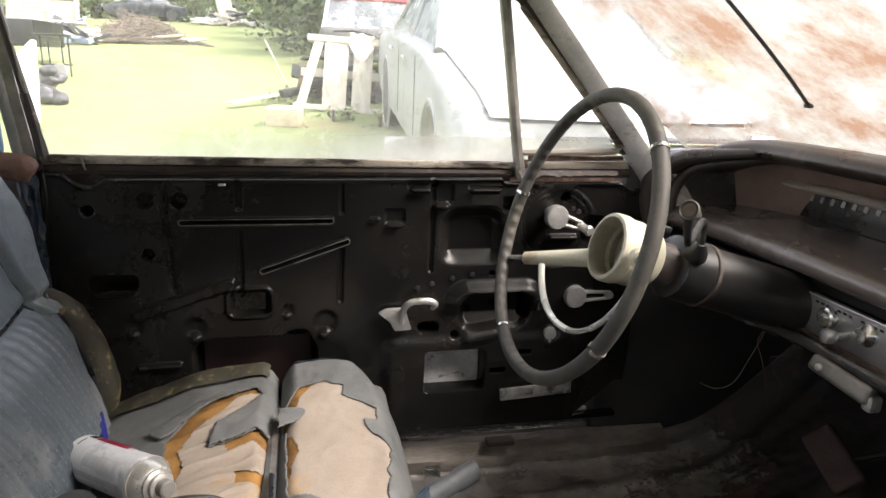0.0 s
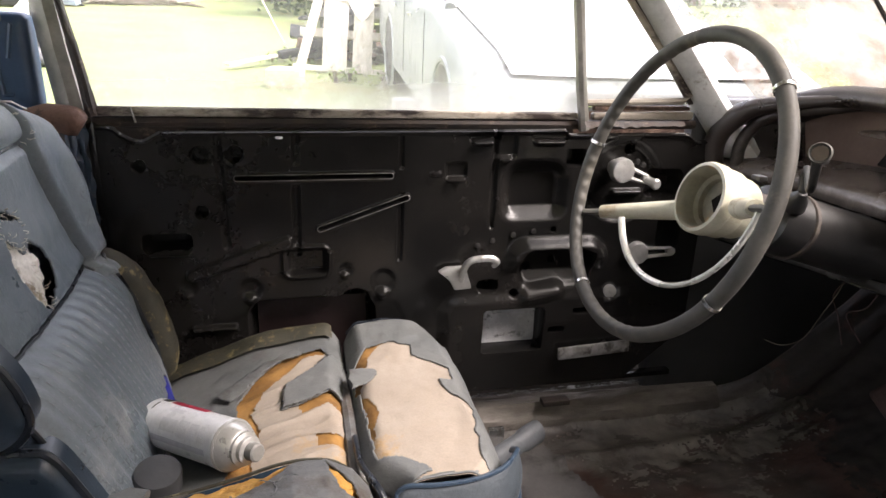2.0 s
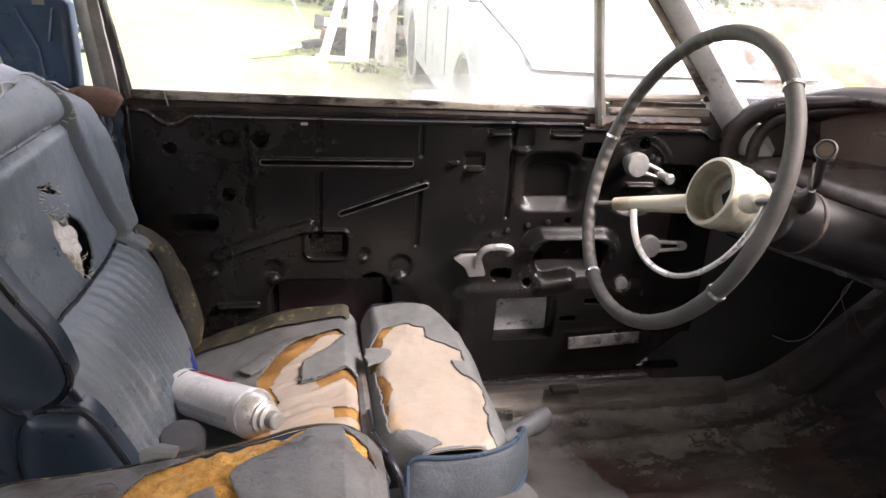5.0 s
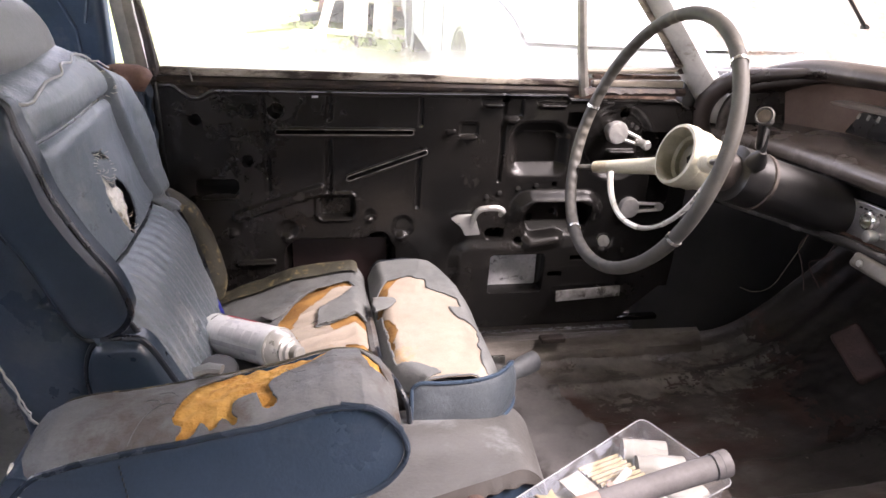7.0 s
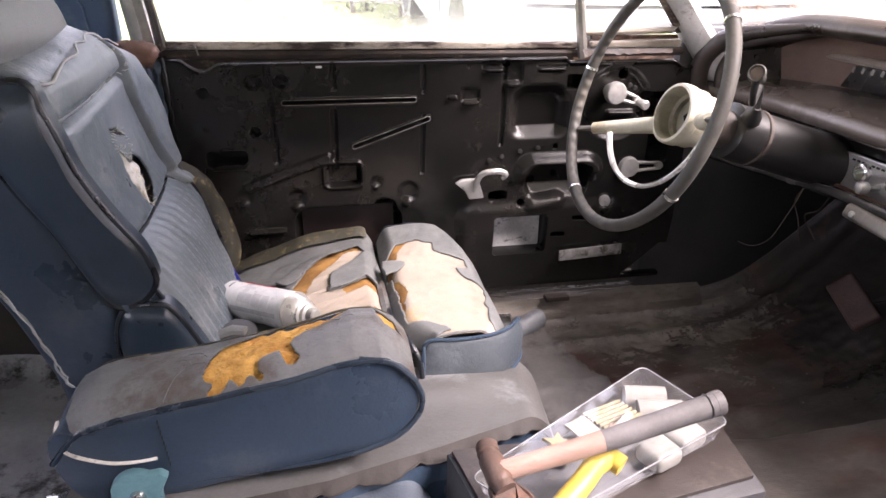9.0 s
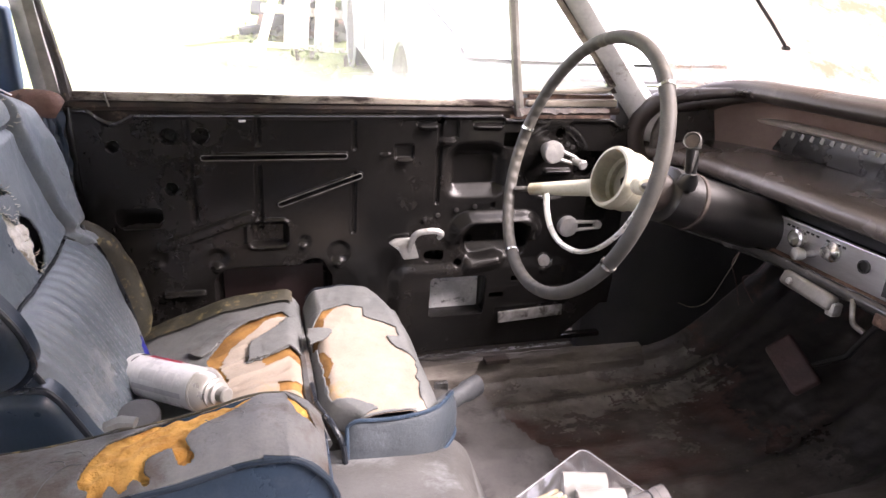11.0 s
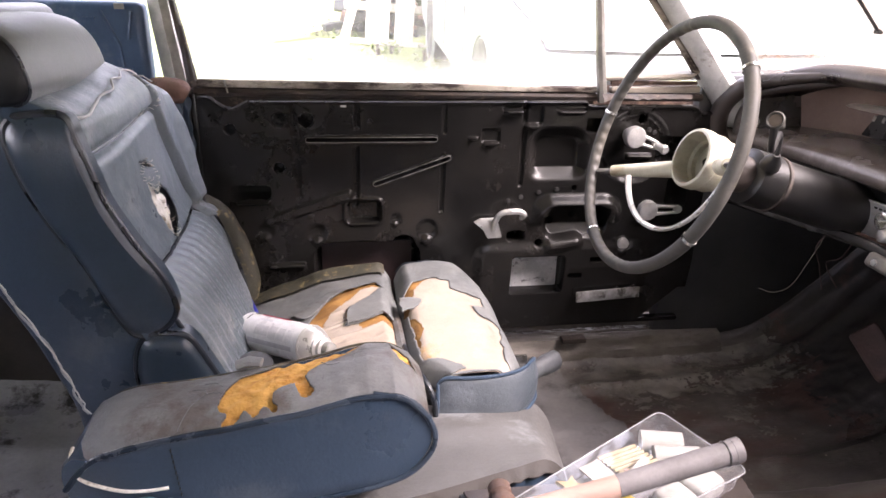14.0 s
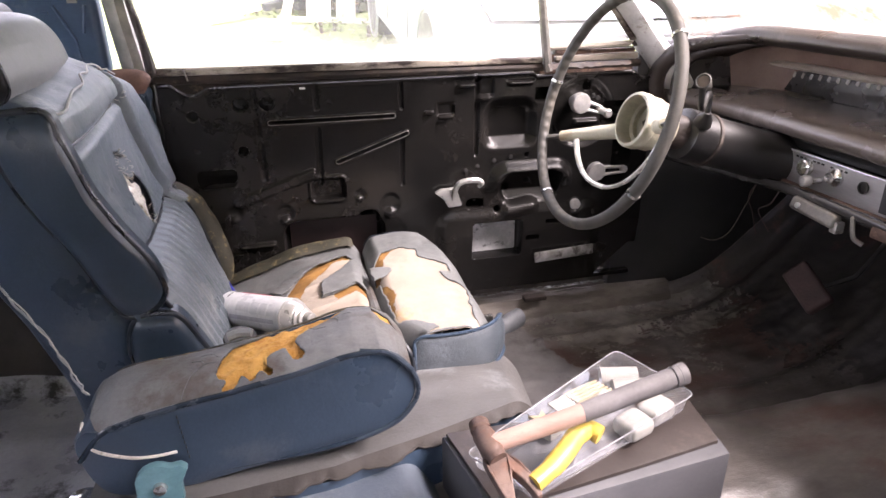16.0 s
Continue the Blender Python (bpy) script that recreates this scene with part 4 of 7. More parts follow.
part("horn_ring", tube(hr, 0.0054, 8, flat=0.7), surface("pale horn ring", (0.6, 0.6, 0.54), (0.72, 0.72, 0.68), 20, 0.28, 0.5), wheel, "slim pale metal horn ring")
column = thing("steering_column", C + N * 0.3, "satin black steering column with shift lever", "steering column")
part("neck", lathe([(0.026, 0.125), (0.032, 0.145), (0.032, 0.18)], C, N, 26), jamb_brown, column)
part("bowl", lathe([(0.040, 0.172), (0.0475, 0.177), (0.0475, 0.225), (0.0445, 0.228)], C, N, 32), column_black, column)
part("collar", lathe([(0.0465, 0.226), (0.049, 0.228), (0.049, 0.234), (0.046, 0.236)], C, N, 32), jamb_brown, column)
part("jacket", lathe([(0.046, 0.236), (0.0465, 0.30), (0.048, 0.42), (0.05, 0.47), (0.04, 0.75)], C, N, 32), column_black, column)
part("shift_base", lathe([(0.0165, 0.0), (0.0145, 0.012), (0.009, 0.022), (0.0062, 0.028)], C + N * 0.195 + Vector((0, -0.035, 0.03)), (-0.1, -0.55, 0.8), 20), column_black, column)
sb = C + N * 0.195 + Vector((-0.002, -0.048, 0.052))
part("shift_lever", tube(smooth_line([sb, sb + Vector((-0.01, -0.012, 0.035)), Vector((0.11, 0.215, 0.885)), Vector((0.092, 0.193, 0.922))]), [0.0056] * 6 + [0.0048] * 10 + [0.0055] * 3, 12), column_black, column, "black shift lever")
part("shift_knob", lathe([(0.0058, -0.024), (0.008, -0.012), (0.0108, -0.002), (0.012, 0.003), (0.0105, 0.005), (0.0085, 0.0025), (0.001, 0.001)], (0.089, 0.188, 0.93), (-0.75, -0.55, 0.38), 22), rim_plastic, column)
part("shift_cap", lathe([(0.0085, 0.002), (0.008, 0.0032), (0.001, 0.0036)], (0.089, 0.188, 0.93), (-0.75, -0.55, 0.38), 22), surface("tan knob cap", (0.07, 0.055, 0.04), (0.13, 0.1, 0.075), 20, 0.4), column, "tan cap on the knob")
part("pointer", block(C + N * 0.145 + V * 0.05, (0.014, 0.02, 0.008), 0.003), column_black, column)

# pedals
pedal = thing("brake_pedal", (0.6, 0.4, 0.35), "worn brown rubber brake pedal on a steel arm", "pedal")
part("pad", block((0.60, 0.424, 0.411), (0.024, 0.124, 0.062), 0.0118, pose(0, 0, 0, 26, 36, 8), 5), rubber, pedal)
part("arm", tube([(0.612, 0.40, 0.42), (0.64, 0.345, 0.47), (0.67, 0.30, 0.60), (0.68, 0.29, 0.70)], 0.006, 8), column_black, pedal)

# ---- driver's seat ----
seam_grey = surface("silver grey seam", (0.34, 0.34, 0.34), (0.46, 0.46, 0.46), 40, 0.5)
seat = thing("bucket_seat", (-0.45, 0.42, 0.25), "worn blue-grey vinyl bucket seat, cushion torn to the foam", "car seat")


def pick(table, z):
    for (a, p), (b, q) in zip(table, table[1:]):
        if z <= b:
            k = max(0.0, (z - a) / (b - a))
            return p + (q - p) * k
    return table[-1][1]


FACE = [(0.47, -0.652), (0.53, -0.668), (0.60, -0.697), (0.66, -0.722), (0.70, -0.748), (0.76, -0.772), (0.82, -0.787), (0.88, -0.797), (0.94, -0.806)]
REAR = [(0.30, -0.85), (0.53, -0.872), (0.636, -0.905), (0.735, -0.947), (0.877, -0.94), (0.945, -0.89)]


def seam(d, w=0.006):
    return math.exp(-(d / w) ** 2)


def side_seam(z):
    return 0.535 + 0.035 * min(1, max(0, (0.87 - z) / 0.14))


def crest(y, z):
    """The top of the backrest swells towards the door."""
    return 0.019 * math.exp(-((y - 0.47) / 0.12) ** 2) * min(1, max(0, (z - 0.85) / 0.09))


def lumbar_edge(y):
    return 0.694 + 0.018 * min(1, max(0, (y - 0.25) / 0.33))


def back_face(u, v):
    y, z = 0.205 + 0.46 * u, 0.475 + 0.475 * v
    x = pick(FACE, z)
    bow = 0.014 * math.sin(math.pi * u)
    d = bow
    # bolsters stand proud of the middle panel
    right = side_seam(z)
    if z > 0.69:
        d += 0.014 * (1 / (1 + math.exp(-(y - right) * 260))) - 0.015 * seam(y - right)
        mid = 1 / (1 + math.exp((y - right) * 200))
        d += -0.014 * mid * seam(z - (0.868 + 0.06 * (y - 0.20)), 0.007)
        d += 0.006 * mid / (1 + math.exp((0.880 - z) * 300))
    # the door-side bolster swells towards the cushion
    d += 0.019 / (1 + math.exp(-(y - 0.605) * 120)) * max(0.0, math.sin(math.pi * min(1, max(0, (z - 0.695) / 0.27))))
    # lumbar pad with upright pleats below a curved seam
    edge = lumbar_edge(y)
    k = 1 / (1 + math.exp((z - edge) * 180))
    d += k * 0.013 * math.exp(-((z - edge + 0.07) / 0.09) ** 2)
    d -= 0.014 * seam(z - edge, 0.008)
    d += k * 0.0016 * math.cos((y + 0.22 * (z - 0.5)) * 2 * math.pi / 0.024)
    # the door-side foot of the backrest falls away
    if y > 0.50:
        d -= 0.16 * (y - 0.50) * max(0.0, min(1.0, (0.70 - z) / 0.1))
    # rounding at the rim
    e = min(u, 1 - u) * 0.46
    if e < 0.05:
        d -= 0.045 * (1 - e / 0.05) ** 2
    t = (1 - v) * 0.475
    if t < 0.04:
        d -= 0.05 * (1 - t / 0.04) ** 2
    d += lump(y, z, 1, 14, 0.003) + lump(y, z, 4, 40, 0.0012)
    corner = max(0.0, (z - 0.83) / 0.12) ** 1.5 * max(0.0, (y - 0.49) / 0.175)
    return Vector((x + d, y - 0.05 * corner, z - 0.022 * corner + crest(y, z)))


SLIT = [(0.389, 0.806), (0.414, 0.780), (0.438, 0.790), (0.456, 0.776), (0.463, 0.755), (0.446, 0.735), (0.425, 0.722), (0.398, 0.710), (0.386, 0.734), (0.384, 0.756), (0.380, 0.780)]
NICK = [(0.387, 0.837), (0.412, 0.833), (0.440, 0.816), (0.420, 0.819), (0.394, 0.829)]
LINER = [(0.36, 0.82), (0.420, 0.795), (0.436, 0.778), (0.442, 0.758), (0.430, 0.740), (0.405, 0.722), (0.36, 0.70)]


def torn(y, z):
    return ragged(SLIT, y, z, 0.003, 70) or ragged(NICK, y, z, 0.002, 70)


WRAP = 0.06
sb_front = part("backrest_cover", grid(back_face, 210, 210, lambda u, v: u > WRAP and not torn(0.205 + 0.46 * u, 0.475 + 0.475 * v)), vinyl_grey, seat, "blue-grey vinyl front with a long tear", angle=70)
thicken(sb_front, 0.003)
part("side_wrap", grid(lambda u, v: back_face(u, v) - Vector((0.001, 0, 0)), 14, 120, None, 0.0, WRAP + 0.012), vinyl_blue, seat, "dark blue vinyl edge of the backrest")
part("edge_piping", tube([back_face(WRAP, 0.1 + 0.86 * k / 60) + Vector((0.002, -0.002, 0)) for k in range(61)], 0.0036, 8), piping_mat, seat)
pad_line = smooth_line([(-0.752, 0.618, 0.712), (-0.738, 0.632, 0.690), (-0.722, 0.648, 0.650), (-0.708, 0.656, 0.600), (-0.695, 0.655, 0.550), (-0.688, 0.650, 0.505), (-0.686, 0.645, 0.475)], 5)
pad_size = [pick([(0, 0.006), (0.08, 0.024), (0.25, 0.038), (0.5, 0.045), (0.75, 0.043), (0.92, 0.030), (1, 0.012)], k / 30) * (1 + 0.1 * noise.noise((k * 0.4, 0, 0))) for k in range(31)]
part("outer_pad", tube(pad_line, pad_size, 24, flat=0.72), vinyl_dusty, seat, "dirty cracked side pad beside the door")
part("pad_piping", tube([p + Vector((0.012, -r * 0.86, 0)) for p, r in zip(pad_line, pad_size)], 0.0034, 8), piping_mat, seat)
part("backrest_lining", grid(lambda u, v: back_face(u, v) - Vector((0.004, 0, 0)) + Vector((lump(u * 9, v * 9, 0, 5, 0.004), 0, 0)), 60, 60, lambda u, v: ragged(LINER, 0.205 + 0.46 * u, 0.475 + 0.475 * v, 0.004, 60), 0.32, 0.52, 0.46, 0.74), lining, seat, "white lining showing in the tear")


def back_shell():
    vs, fs = [], []
    n, levels = 40, 30
    for j in range(levels + 1):
        z = 0.33 + 0.615 * j / levels
        front, rear = pick(FACE, max(z, 0.47)) - 0.028, pick(REAR, z)
        shrink = 1.0
        if z > 0.91:
            shrink = math.sqrt(max(0.02, 1 - ((z - 0.91) / 0.036) ** 2 * 0.9))
        cx, cy, hx, hy = (front + rear) / 2, 0.42525, (front - rear) / 2 * (0.5 + 0.5 * shrink), 0.21475 * (0.8 + 0.2 * shrink)
        for k in range(n):
            w = 2 * math.pi * k / n
            c, s = math.cos(w), math.sin(w)
            y = cy + hy * math.copysign(abs(s) ** 0.30, s)
            vs.append((cx + hx * math.copysign(abs(c) ** 0.42, c), y, z + 0.8 * crest(y, z)))
    for j in range(levels):
        for k in range(n):
            m = (k + 1) % n
            fs.append([j * n + k, j * n + m, (j + 1) * n + m, (j + 1) * n + k])
    fs.append([levels * n + k for k in range(n)])
    return vs, fs


part("backrest_shell", back_shell(), vinyl_blue, seat, "dark blue vinyl side and back")
# inboard side panels of the bolsters, with piping round them
upper = [(-0.80, 0.932), (-0.791, 0.903), (-0.781, 0.869), (-0.770, 0.827), (-0.745, 0.774), (-0.717, 0.727), (-0.706, 0.694), (-0.706, 0.672), (-0.724, 0.651), (-0.755, 0.643), (-0.775, 0.668), (-0.808, 0.748), (-0.838, 0.805), (-0.858, 0.856), (-0.867, 0.903), (-0.86, 0.926), (-0.838, 0.934)]
lower = [(-0.751, 0.637), (-0.708, 0.643), (-0.690, 0.632), (-0.673, 0.599), (-0.658, 0.565), (-0.645, 0.53), (-0.74, 0.52), (-0.765, 0.58)]


def side_pad(outline, y, bulge):
    pts = smooth_line([(p[0], 0, p[1]) for p in outline], 5, True)
    c = sum(pts, Vector()) / len(pts)
    loops = [(1.0, 0.03), (1.0, 0.0), (0.93, -bulge * 0.6), (0.75, -bulge * 0.95), (0.4, -bulge), (0.0, -bulge)]
    vs, fs = [], []
    for k, d in loops:
        for p in pts:
            q = c + (p - c) * k
            vs.append((q.x, y + d, q.z))
    n = len(pts)
    for j in range(len(loops) - 1):
        for i in range(n):
            m = (i + 1) % n
            fs.append([j * n + i, (j + 1) * n + i, (j + 1) * n + m, j * n + m])
    return (vs, fs), [(p.x, y, p.z) for p in pts]


# darker copy of the shell's vinyl: the difference in sheen is painted in
bolster_unlit = surface("blue vinyl without the shell's sheen", (0.014, 0.024, 0.037), (0.025, 0.040, 0.057), 7, 0.30, 0, 240, 0.12, (0.04, 0.05, 0.062), 6, 0.1, mid=1.5)
for nm, outline, y in (("upper_bolster", upper, 0.212), ("lower_bolster", lower, 0.212)):
    s, line = side_pad(outline, y, 0.016)
    part(nm, s, bolster_unlit, seat)
    part("piping", tube(line, 0.0048, 8, closed=True), piping_mat, seat)
part("piping", tube(smooth_line([back_face(0.985, 0.2 + 0.76 * k / 10) + Vector((0.012, -0.004, 0)) for k in range(11)]), 0.004, 8), piping_mat, seat)
# dark tubes laid in the seam grooves stand for the creases' shade
for pts in ([(0.24 + 0.295 * k / 30, 0.868 + 0.06 * (0.04 + 0.295 * k / 30)) for k in range(31)],
            [(side_seam(z), z) for z in [0.70 + 0.245 * k / 30 for k in range(31)]],
            [(0.235 + 0.33 * k / 40, lumbar_edge(0.235 + 0.33 * k / 40)) for k in range(41)]):
    part("seam", tube([back_face((y - 0.205) / 0.46, (z - 0.475) / 0.475) + Vector((0.0012, 0, 0)) for y, z in pts], 0.0028, 6), piping_mat, seat)
stitch_grey = surface("pale stitching", (0.22, 0.235, 0.245), (0.3, 0.315, 0.325), 40, 0.7)
for n in range(19, 49):
    dashes = []
    for i in range(18):
        z = 0.498 + 0.0115 * i
        y = 0.012 * (n + 0.5) * 1.0 - 0.22 * (z - 0.5)
        if n % 2 and 0.255 < y < 0.60 and z < lumbar_edge(y) - 0.014:
            ends = [back_face((y - 0.0013 * q - 0.205) / 0.46, (z + 0.006 * q - 0.475) / 0.475) + Vector((0.0004, 0, 0)) for q in (0, 1)]
            dashes.append(tube(ends, 0.0006, 5))
    if dashes:
        part("stitching", join(*dashes), stitch_grey, seat, "row of pale stitches in a pleat")
# frayed stitching at the corner, and round the upper end of the tear
def fray(name, y0, z0, ry, rz, turn, count, seed):
    r = random.Random(seed)
    bits = []
    for k in range(count):
        a = 2 * math.pi * k / count + r.uniform(-0.1, 0.1)
        m = 1 + r.uniform(-0.18, 0.14)
        y, z = ry * m * math.cos(a), rz * m * math.sin(a)
        y, z = y0 + y * math.cos(turn) - z * math.sin(turn), z0 + y * math.sin(turn) + z * math.cos(turn)
        p = back_face((y - 0.205) / 0.46, (z - 0.475) / 0.475)
        q = p + Vector((r.uniform(0.001, 0.006), r.uniform(-0.006, 0.006), r.uniform(-0.007, 0.007)))
        bits.append(tube([p - Vector((0.002, 0, 0)), (p + q) / 2 + Vector((0.002, 0, 0)), q], [0.0006, 0.0005, 0.0002], 5))
    part(name, join(*bits), lining, seat, "frayed white threads")


fray("frayed_edge", 0.410, 0.810, 0.030, 0.022, -0.15, 30, 31)
fray("frayed_slit", 0.402, 0.762, 0.014, 0.045, 0.15, 26, 33)
fray("frayed_corner", 0.538, 0.908, 0.004, 0.02, 0.1, 22, 32)
# wavy pale seam along the top edge
part("top_seam", tube([back_face(0.04 + 0.84 * k / 120, 0.930 + 0.040 * min(1, k / 60) ** 0.8 - 0.02 * max(0, k / 120 - 0.5) ** 2 + 0.0042 * math.sin(k * 0.26 + 1.2 * math.sin(k * 0.11))) + Vector((0.004, 0, 0.003)) for k in range(121)], [0.0021 - 0.0009 * k / 120 for k in range(121)], 8), seam_grey, seat, "pale gathered seam along the top")
for pts, r, m, seed in (([(-0.922, 0.211, 0.76), (-0.897, 0.208, 0.70), (-0.868, 0.207, 0.64), (-0.848, 0.207, 0.58), (-0.838, 0.207, 0.53)], 0.0016, seam_grey, 3), ([(-0.910, 0.209, 0.73), (-0.872, 0.206, 0.65), (-0.845, 0.206, 0.57), (-0.834, 0.206, 0.53)], 0.0011, thread_mat, 8)):
    line = smooth_line(pts, 9)
    part("rear_seam", tube([p + Vector((lump(k, seed, 0, 0.45, 0.006), -0.001, 0)) for k, p in enumerate(line)], r, 8), m, seat, "split pale rear seam")
HEAD_GREY = surface("grey headrest vinyl", (0.115, 0.12, 0.125), (0.155, 0.16, 0.165), 7, 0.4, 0, 240, 0.2, (0.2, 0.205, 0.21), 5, 0.15, mid=2.0)
HEAD_BLACK = surface("black vinyl", (0.004, 0.005, 0.006), (0.008, 0.009, 0.011), 8, 0.4, 0, 240, 0.2, shine=0.25)


def headrest_ring(y, n=44, grow=0.0):
    """One cross-section of the pillow: it leans back, is cut flat inboard and rounded towards the door."""
    k = 0.82 + 0.18 * min(1, max(0, (y - 0.222) / 0.13)) ** 0.7
    if y > 0.39:
        k *= math.sqrt(max(0.0004, 1 - ((y - 0.39) / 0.147) ** 2))
    hz, hx = 0.053 * k + grow, 0.05 * k ** 0.6 + grow
    ring = []
    for i in range(n):
        w = 2 * math.pi * i / n
        c, q = math.cos(w), math.sin(w)
        dz = hz * math.copysign(abs(q) ** 0.72, q)
        ring.append(Vector((-0.88 + hx * math.copysign(abs(c) ** 0.72, c) - 0.22 * dz, y, 0.935 + 0.053 * min(1, k + 0.1) + dz)))
    return ring


def rings(loops, close_first=True):
    n = len(loops[0])
    vs = [tuple(p) for r in loops for p in r]
    fs = [[j * n + i, j * n + (i + 1) % n, (j + 1) * n + (i + 1) % n, (j + 1) * n + i] for j in range(len(loops) - 1) for i in range(n)]
    fs.append([(len(loops) - 1) * n + i for i in range(n)])
    if close_first:
        fs.append([i for i in range(n)][::-1])
    return vs, fs


part("headrest", rings([headrest_ring(0.222 + 0.3145 * math.sin(k / 36 * math.pi / 2)) for k in range(37)]), HEAD_GREY, seat, "grey vinyl headrest", angle=70)
side = headrest_ring(0.222)
mid_point = sum(side, Vector()) / len(side)
part("headrest_end", rings([[mid_point + (p - mid_point) * k - Vector((0, d, 0)) for p in side] for k, d in ((1.0, -0.004), (1.0, 0.002), (0.95, 0.008), (0.8, 0.012), (0.5, 0.014), (0.1, 0.0145))]), HEAD_BLACK, seat, "black vinyl end panel", angle=70)
part("headrest_piping", tube([p - Vector((0, 0.001, 0)) for p in side], 0.0024, 8, closed=True), piping_mat, seat)
part("headrest_back", block((-0.945, 0.40, 0.985), (0.07, 0.34, 0.13), 0.033, pose(0, 0, 0, 0, -8, 0), 5), HEAD_GREY, seat)
for y in (0.30, 0.44):
    part("headrest_post", tube([(-0.862, y, 0.90), (-0.868, y, 0.96)], 0.006, 8), chrome, seat)

# cushion in two cross rolls
FRONT_HOLE = [(-0.365, 0.557), (-0.347, 0.574), (-0.315, 0.583), (-0.280, 0.566), (-0.283, 0.537), (-0.255, 0.520), (-0.229, 0.494), (-0.233, 0.457), (-0.252, 0.462), (-0.246, 0.431), (-0.231, 0.414), (-0.217, 0.395), (-0.220, 0.360), (-0.227, 0.335), (-0.228, 0.308), (-0.234, 0.279), (-0.228, 0.264), (-0.227, 0.251), (-0.257, 0.248), (-0.305, 0.250), (-0.328, 0.249), (-0.300, 0.260), (-0.309, 0.271), (-0.332, 0.291), (-0.363, 0.303), (-0.367, 0.331), (-0.368, 0.368), (-0.370, 0.414), (-0.372, 0.462), (-0.378, 0.480), (-0.378, 0.528), (-0.373, 0.543)]
REAR_HOLE = [(-0.548, 0.442), (-0.551, 0.487), (-0.540, 0.515), (-0.514, 0.558), (-0.490, 0.581), (-0.460, 0.590), (-0.425, 0.596), (-0.414, 0.577), (-0.435, 0.553), (-0.457, 0.530), (-0.478, 0.510), (-0.484, 0.452), (-0.451, 0.458), (-0.414, 0.478), (-0.399, 0.467), (-0.386, 0.440), (-0.378, 0.411), (-0.372, 0.389), (-0.366, 0.316), (-0.388, 0.27), (-0.56, 0.27), (-0.545, 0.36)]


PATCH_FRONT = [(-0.350, 0.545), (-0.335, 0.572), (-0.316, 0.59), (-0.27, 0.59), (-0.20, 0.50), (-0.20, 0.40), (-0.21, 0.24), (-0.33, 0.24), (-0.372, 0.28), (-0.364, 0.33), (-0.357, 0.375), (-0.352, 0.412), (-0.360, 0.43), (-0.372, 0.455), (-0.366, 0.50)]
PATCH_REAR = [(-0.530, 0.46), (-0.515, 0.505), (-0.480, 0.545), (-0.455, 0.573), (-0.40, 0.59), (-0.45, 0.53), (-0.463, 0.47), (-0.457, 0.432), (-0.42, 0.446), (-0.396, 0.43), (-0.386, 0.40), (-0.405, 0.375), (-0.44, 0.372), (-0.437, 0.35), (-0.39, 0.345), (-0.385, 0.315), (-0.46, 0.30), (-0.52, 0.31), (-0.515, 0.40)]


def front_roll(u, v, sink=0.0):
    y = 0.245 + 0.455 * v
    back, fore = -0.385 + 0.045 * math.exp(-((y - 0.245) / 0.04) ** 2), -0.176 - 0.09 * max(0, (y - 0.5) / 0.2) ** 2 - 0.052 * max(0, (0.3 - y) / 0.055) ** 1.5
    x = back + (fore - back) * u
    z = 0.530 + 0.004 * math.sin(math.pi * v) + 0.020 * min(1, max(0, (y - 0.47) / 0.17)) ** 1.5 - 0.05 * (max(0, (v - 0.80) / 0.2) * max(0, 2 * u - 1) ** 2) ** 1.5
    z -= 0.035 * max(0, 1 - u / 0.16) ** 2 + 0.11 * max(0, (u - 0.72) / 0.28) ** 2.2 * min(1.0, 0.3 + v / 0.14) + 0.10 * max(0, (v - 0.86) / 0.14) ** 2.5
    z += 0.006 * math.sin(u * math.pi) + lump(x, y, 0, 18, 0.003) + lump(x, y, 3, 55, 0.0012)
    return Vector((x, y, z - sink))


def rear_roll(u, v, sink=0.0):
    x, y = -0.69 + 0.30 * u, 0.18 + 0.52 * v
    z = 0.458 + 0.068 * math.sin(min(1, u * 1.06) * math.pi / 2) ** 0.8
    z -= 0.03 * max(0, (u - 0.9) / 0.1) ** 2 + 0.10 * max(0, (v - 0.92) / 0.08) ** 2 - 0.019 * min(1, max(0, (y - 0.47) / 0.18)) ** 1.5 * (0.5 + 0.5 * u)
    z += lump(x, y, 0, 16, 0.004) + lump(x, y, 3, 50, 0.0015)
    if sink:
        # creases drawn across the backing cloth
        q = y - 0.4 * x + 0.02 * noise.noise((x * 12, y * 12, 0))
        z += 0.0034 * (1 - abs(math.sin(q * 62))) ** 2.5 - 0.001 + 0.0016 * (1 - abs(math.sin(q * 101 + 1))) ** 3
    return Vector((x, y, z - sink))


def uncovered(hole, fn, ny=0.003):
    return lambda u, v: not ragged(hole, fn(u, v).x, fn(u, v).y, ny, 55)


def off_corner(u, v):
    return not (u > 0.94 and v < 0.06)


c1 = part("front_roll_cover", grid(front_roll, 110, 190, lambda u, v: off_corner(u, v) and uncovered(FRONT_HOLE, front_roll)(u, v)), vinyl_cushion, seat, "grey vinyl cover, largely torn away", angle=70)
thicken(c1, 0.0018)
part("front_roll_foam", grid(lambda u, v: front_roll(u, v, 0.0045), 60, 90, off_corner, 0.02, 0.98, 0.02, 0.98), foam_brown, seat, "browned orange foam under the cover")
part("front_roll_padding", grid(lambda u, v: front_roll(u, v, 0.0028), 110, 190, lambda u, v: ragged(PATCH_FRONT, front_roll(u, v).x, front_roll(u, v).y, 0.005, 50)), backing, seat, "pale exposed backing cloth")
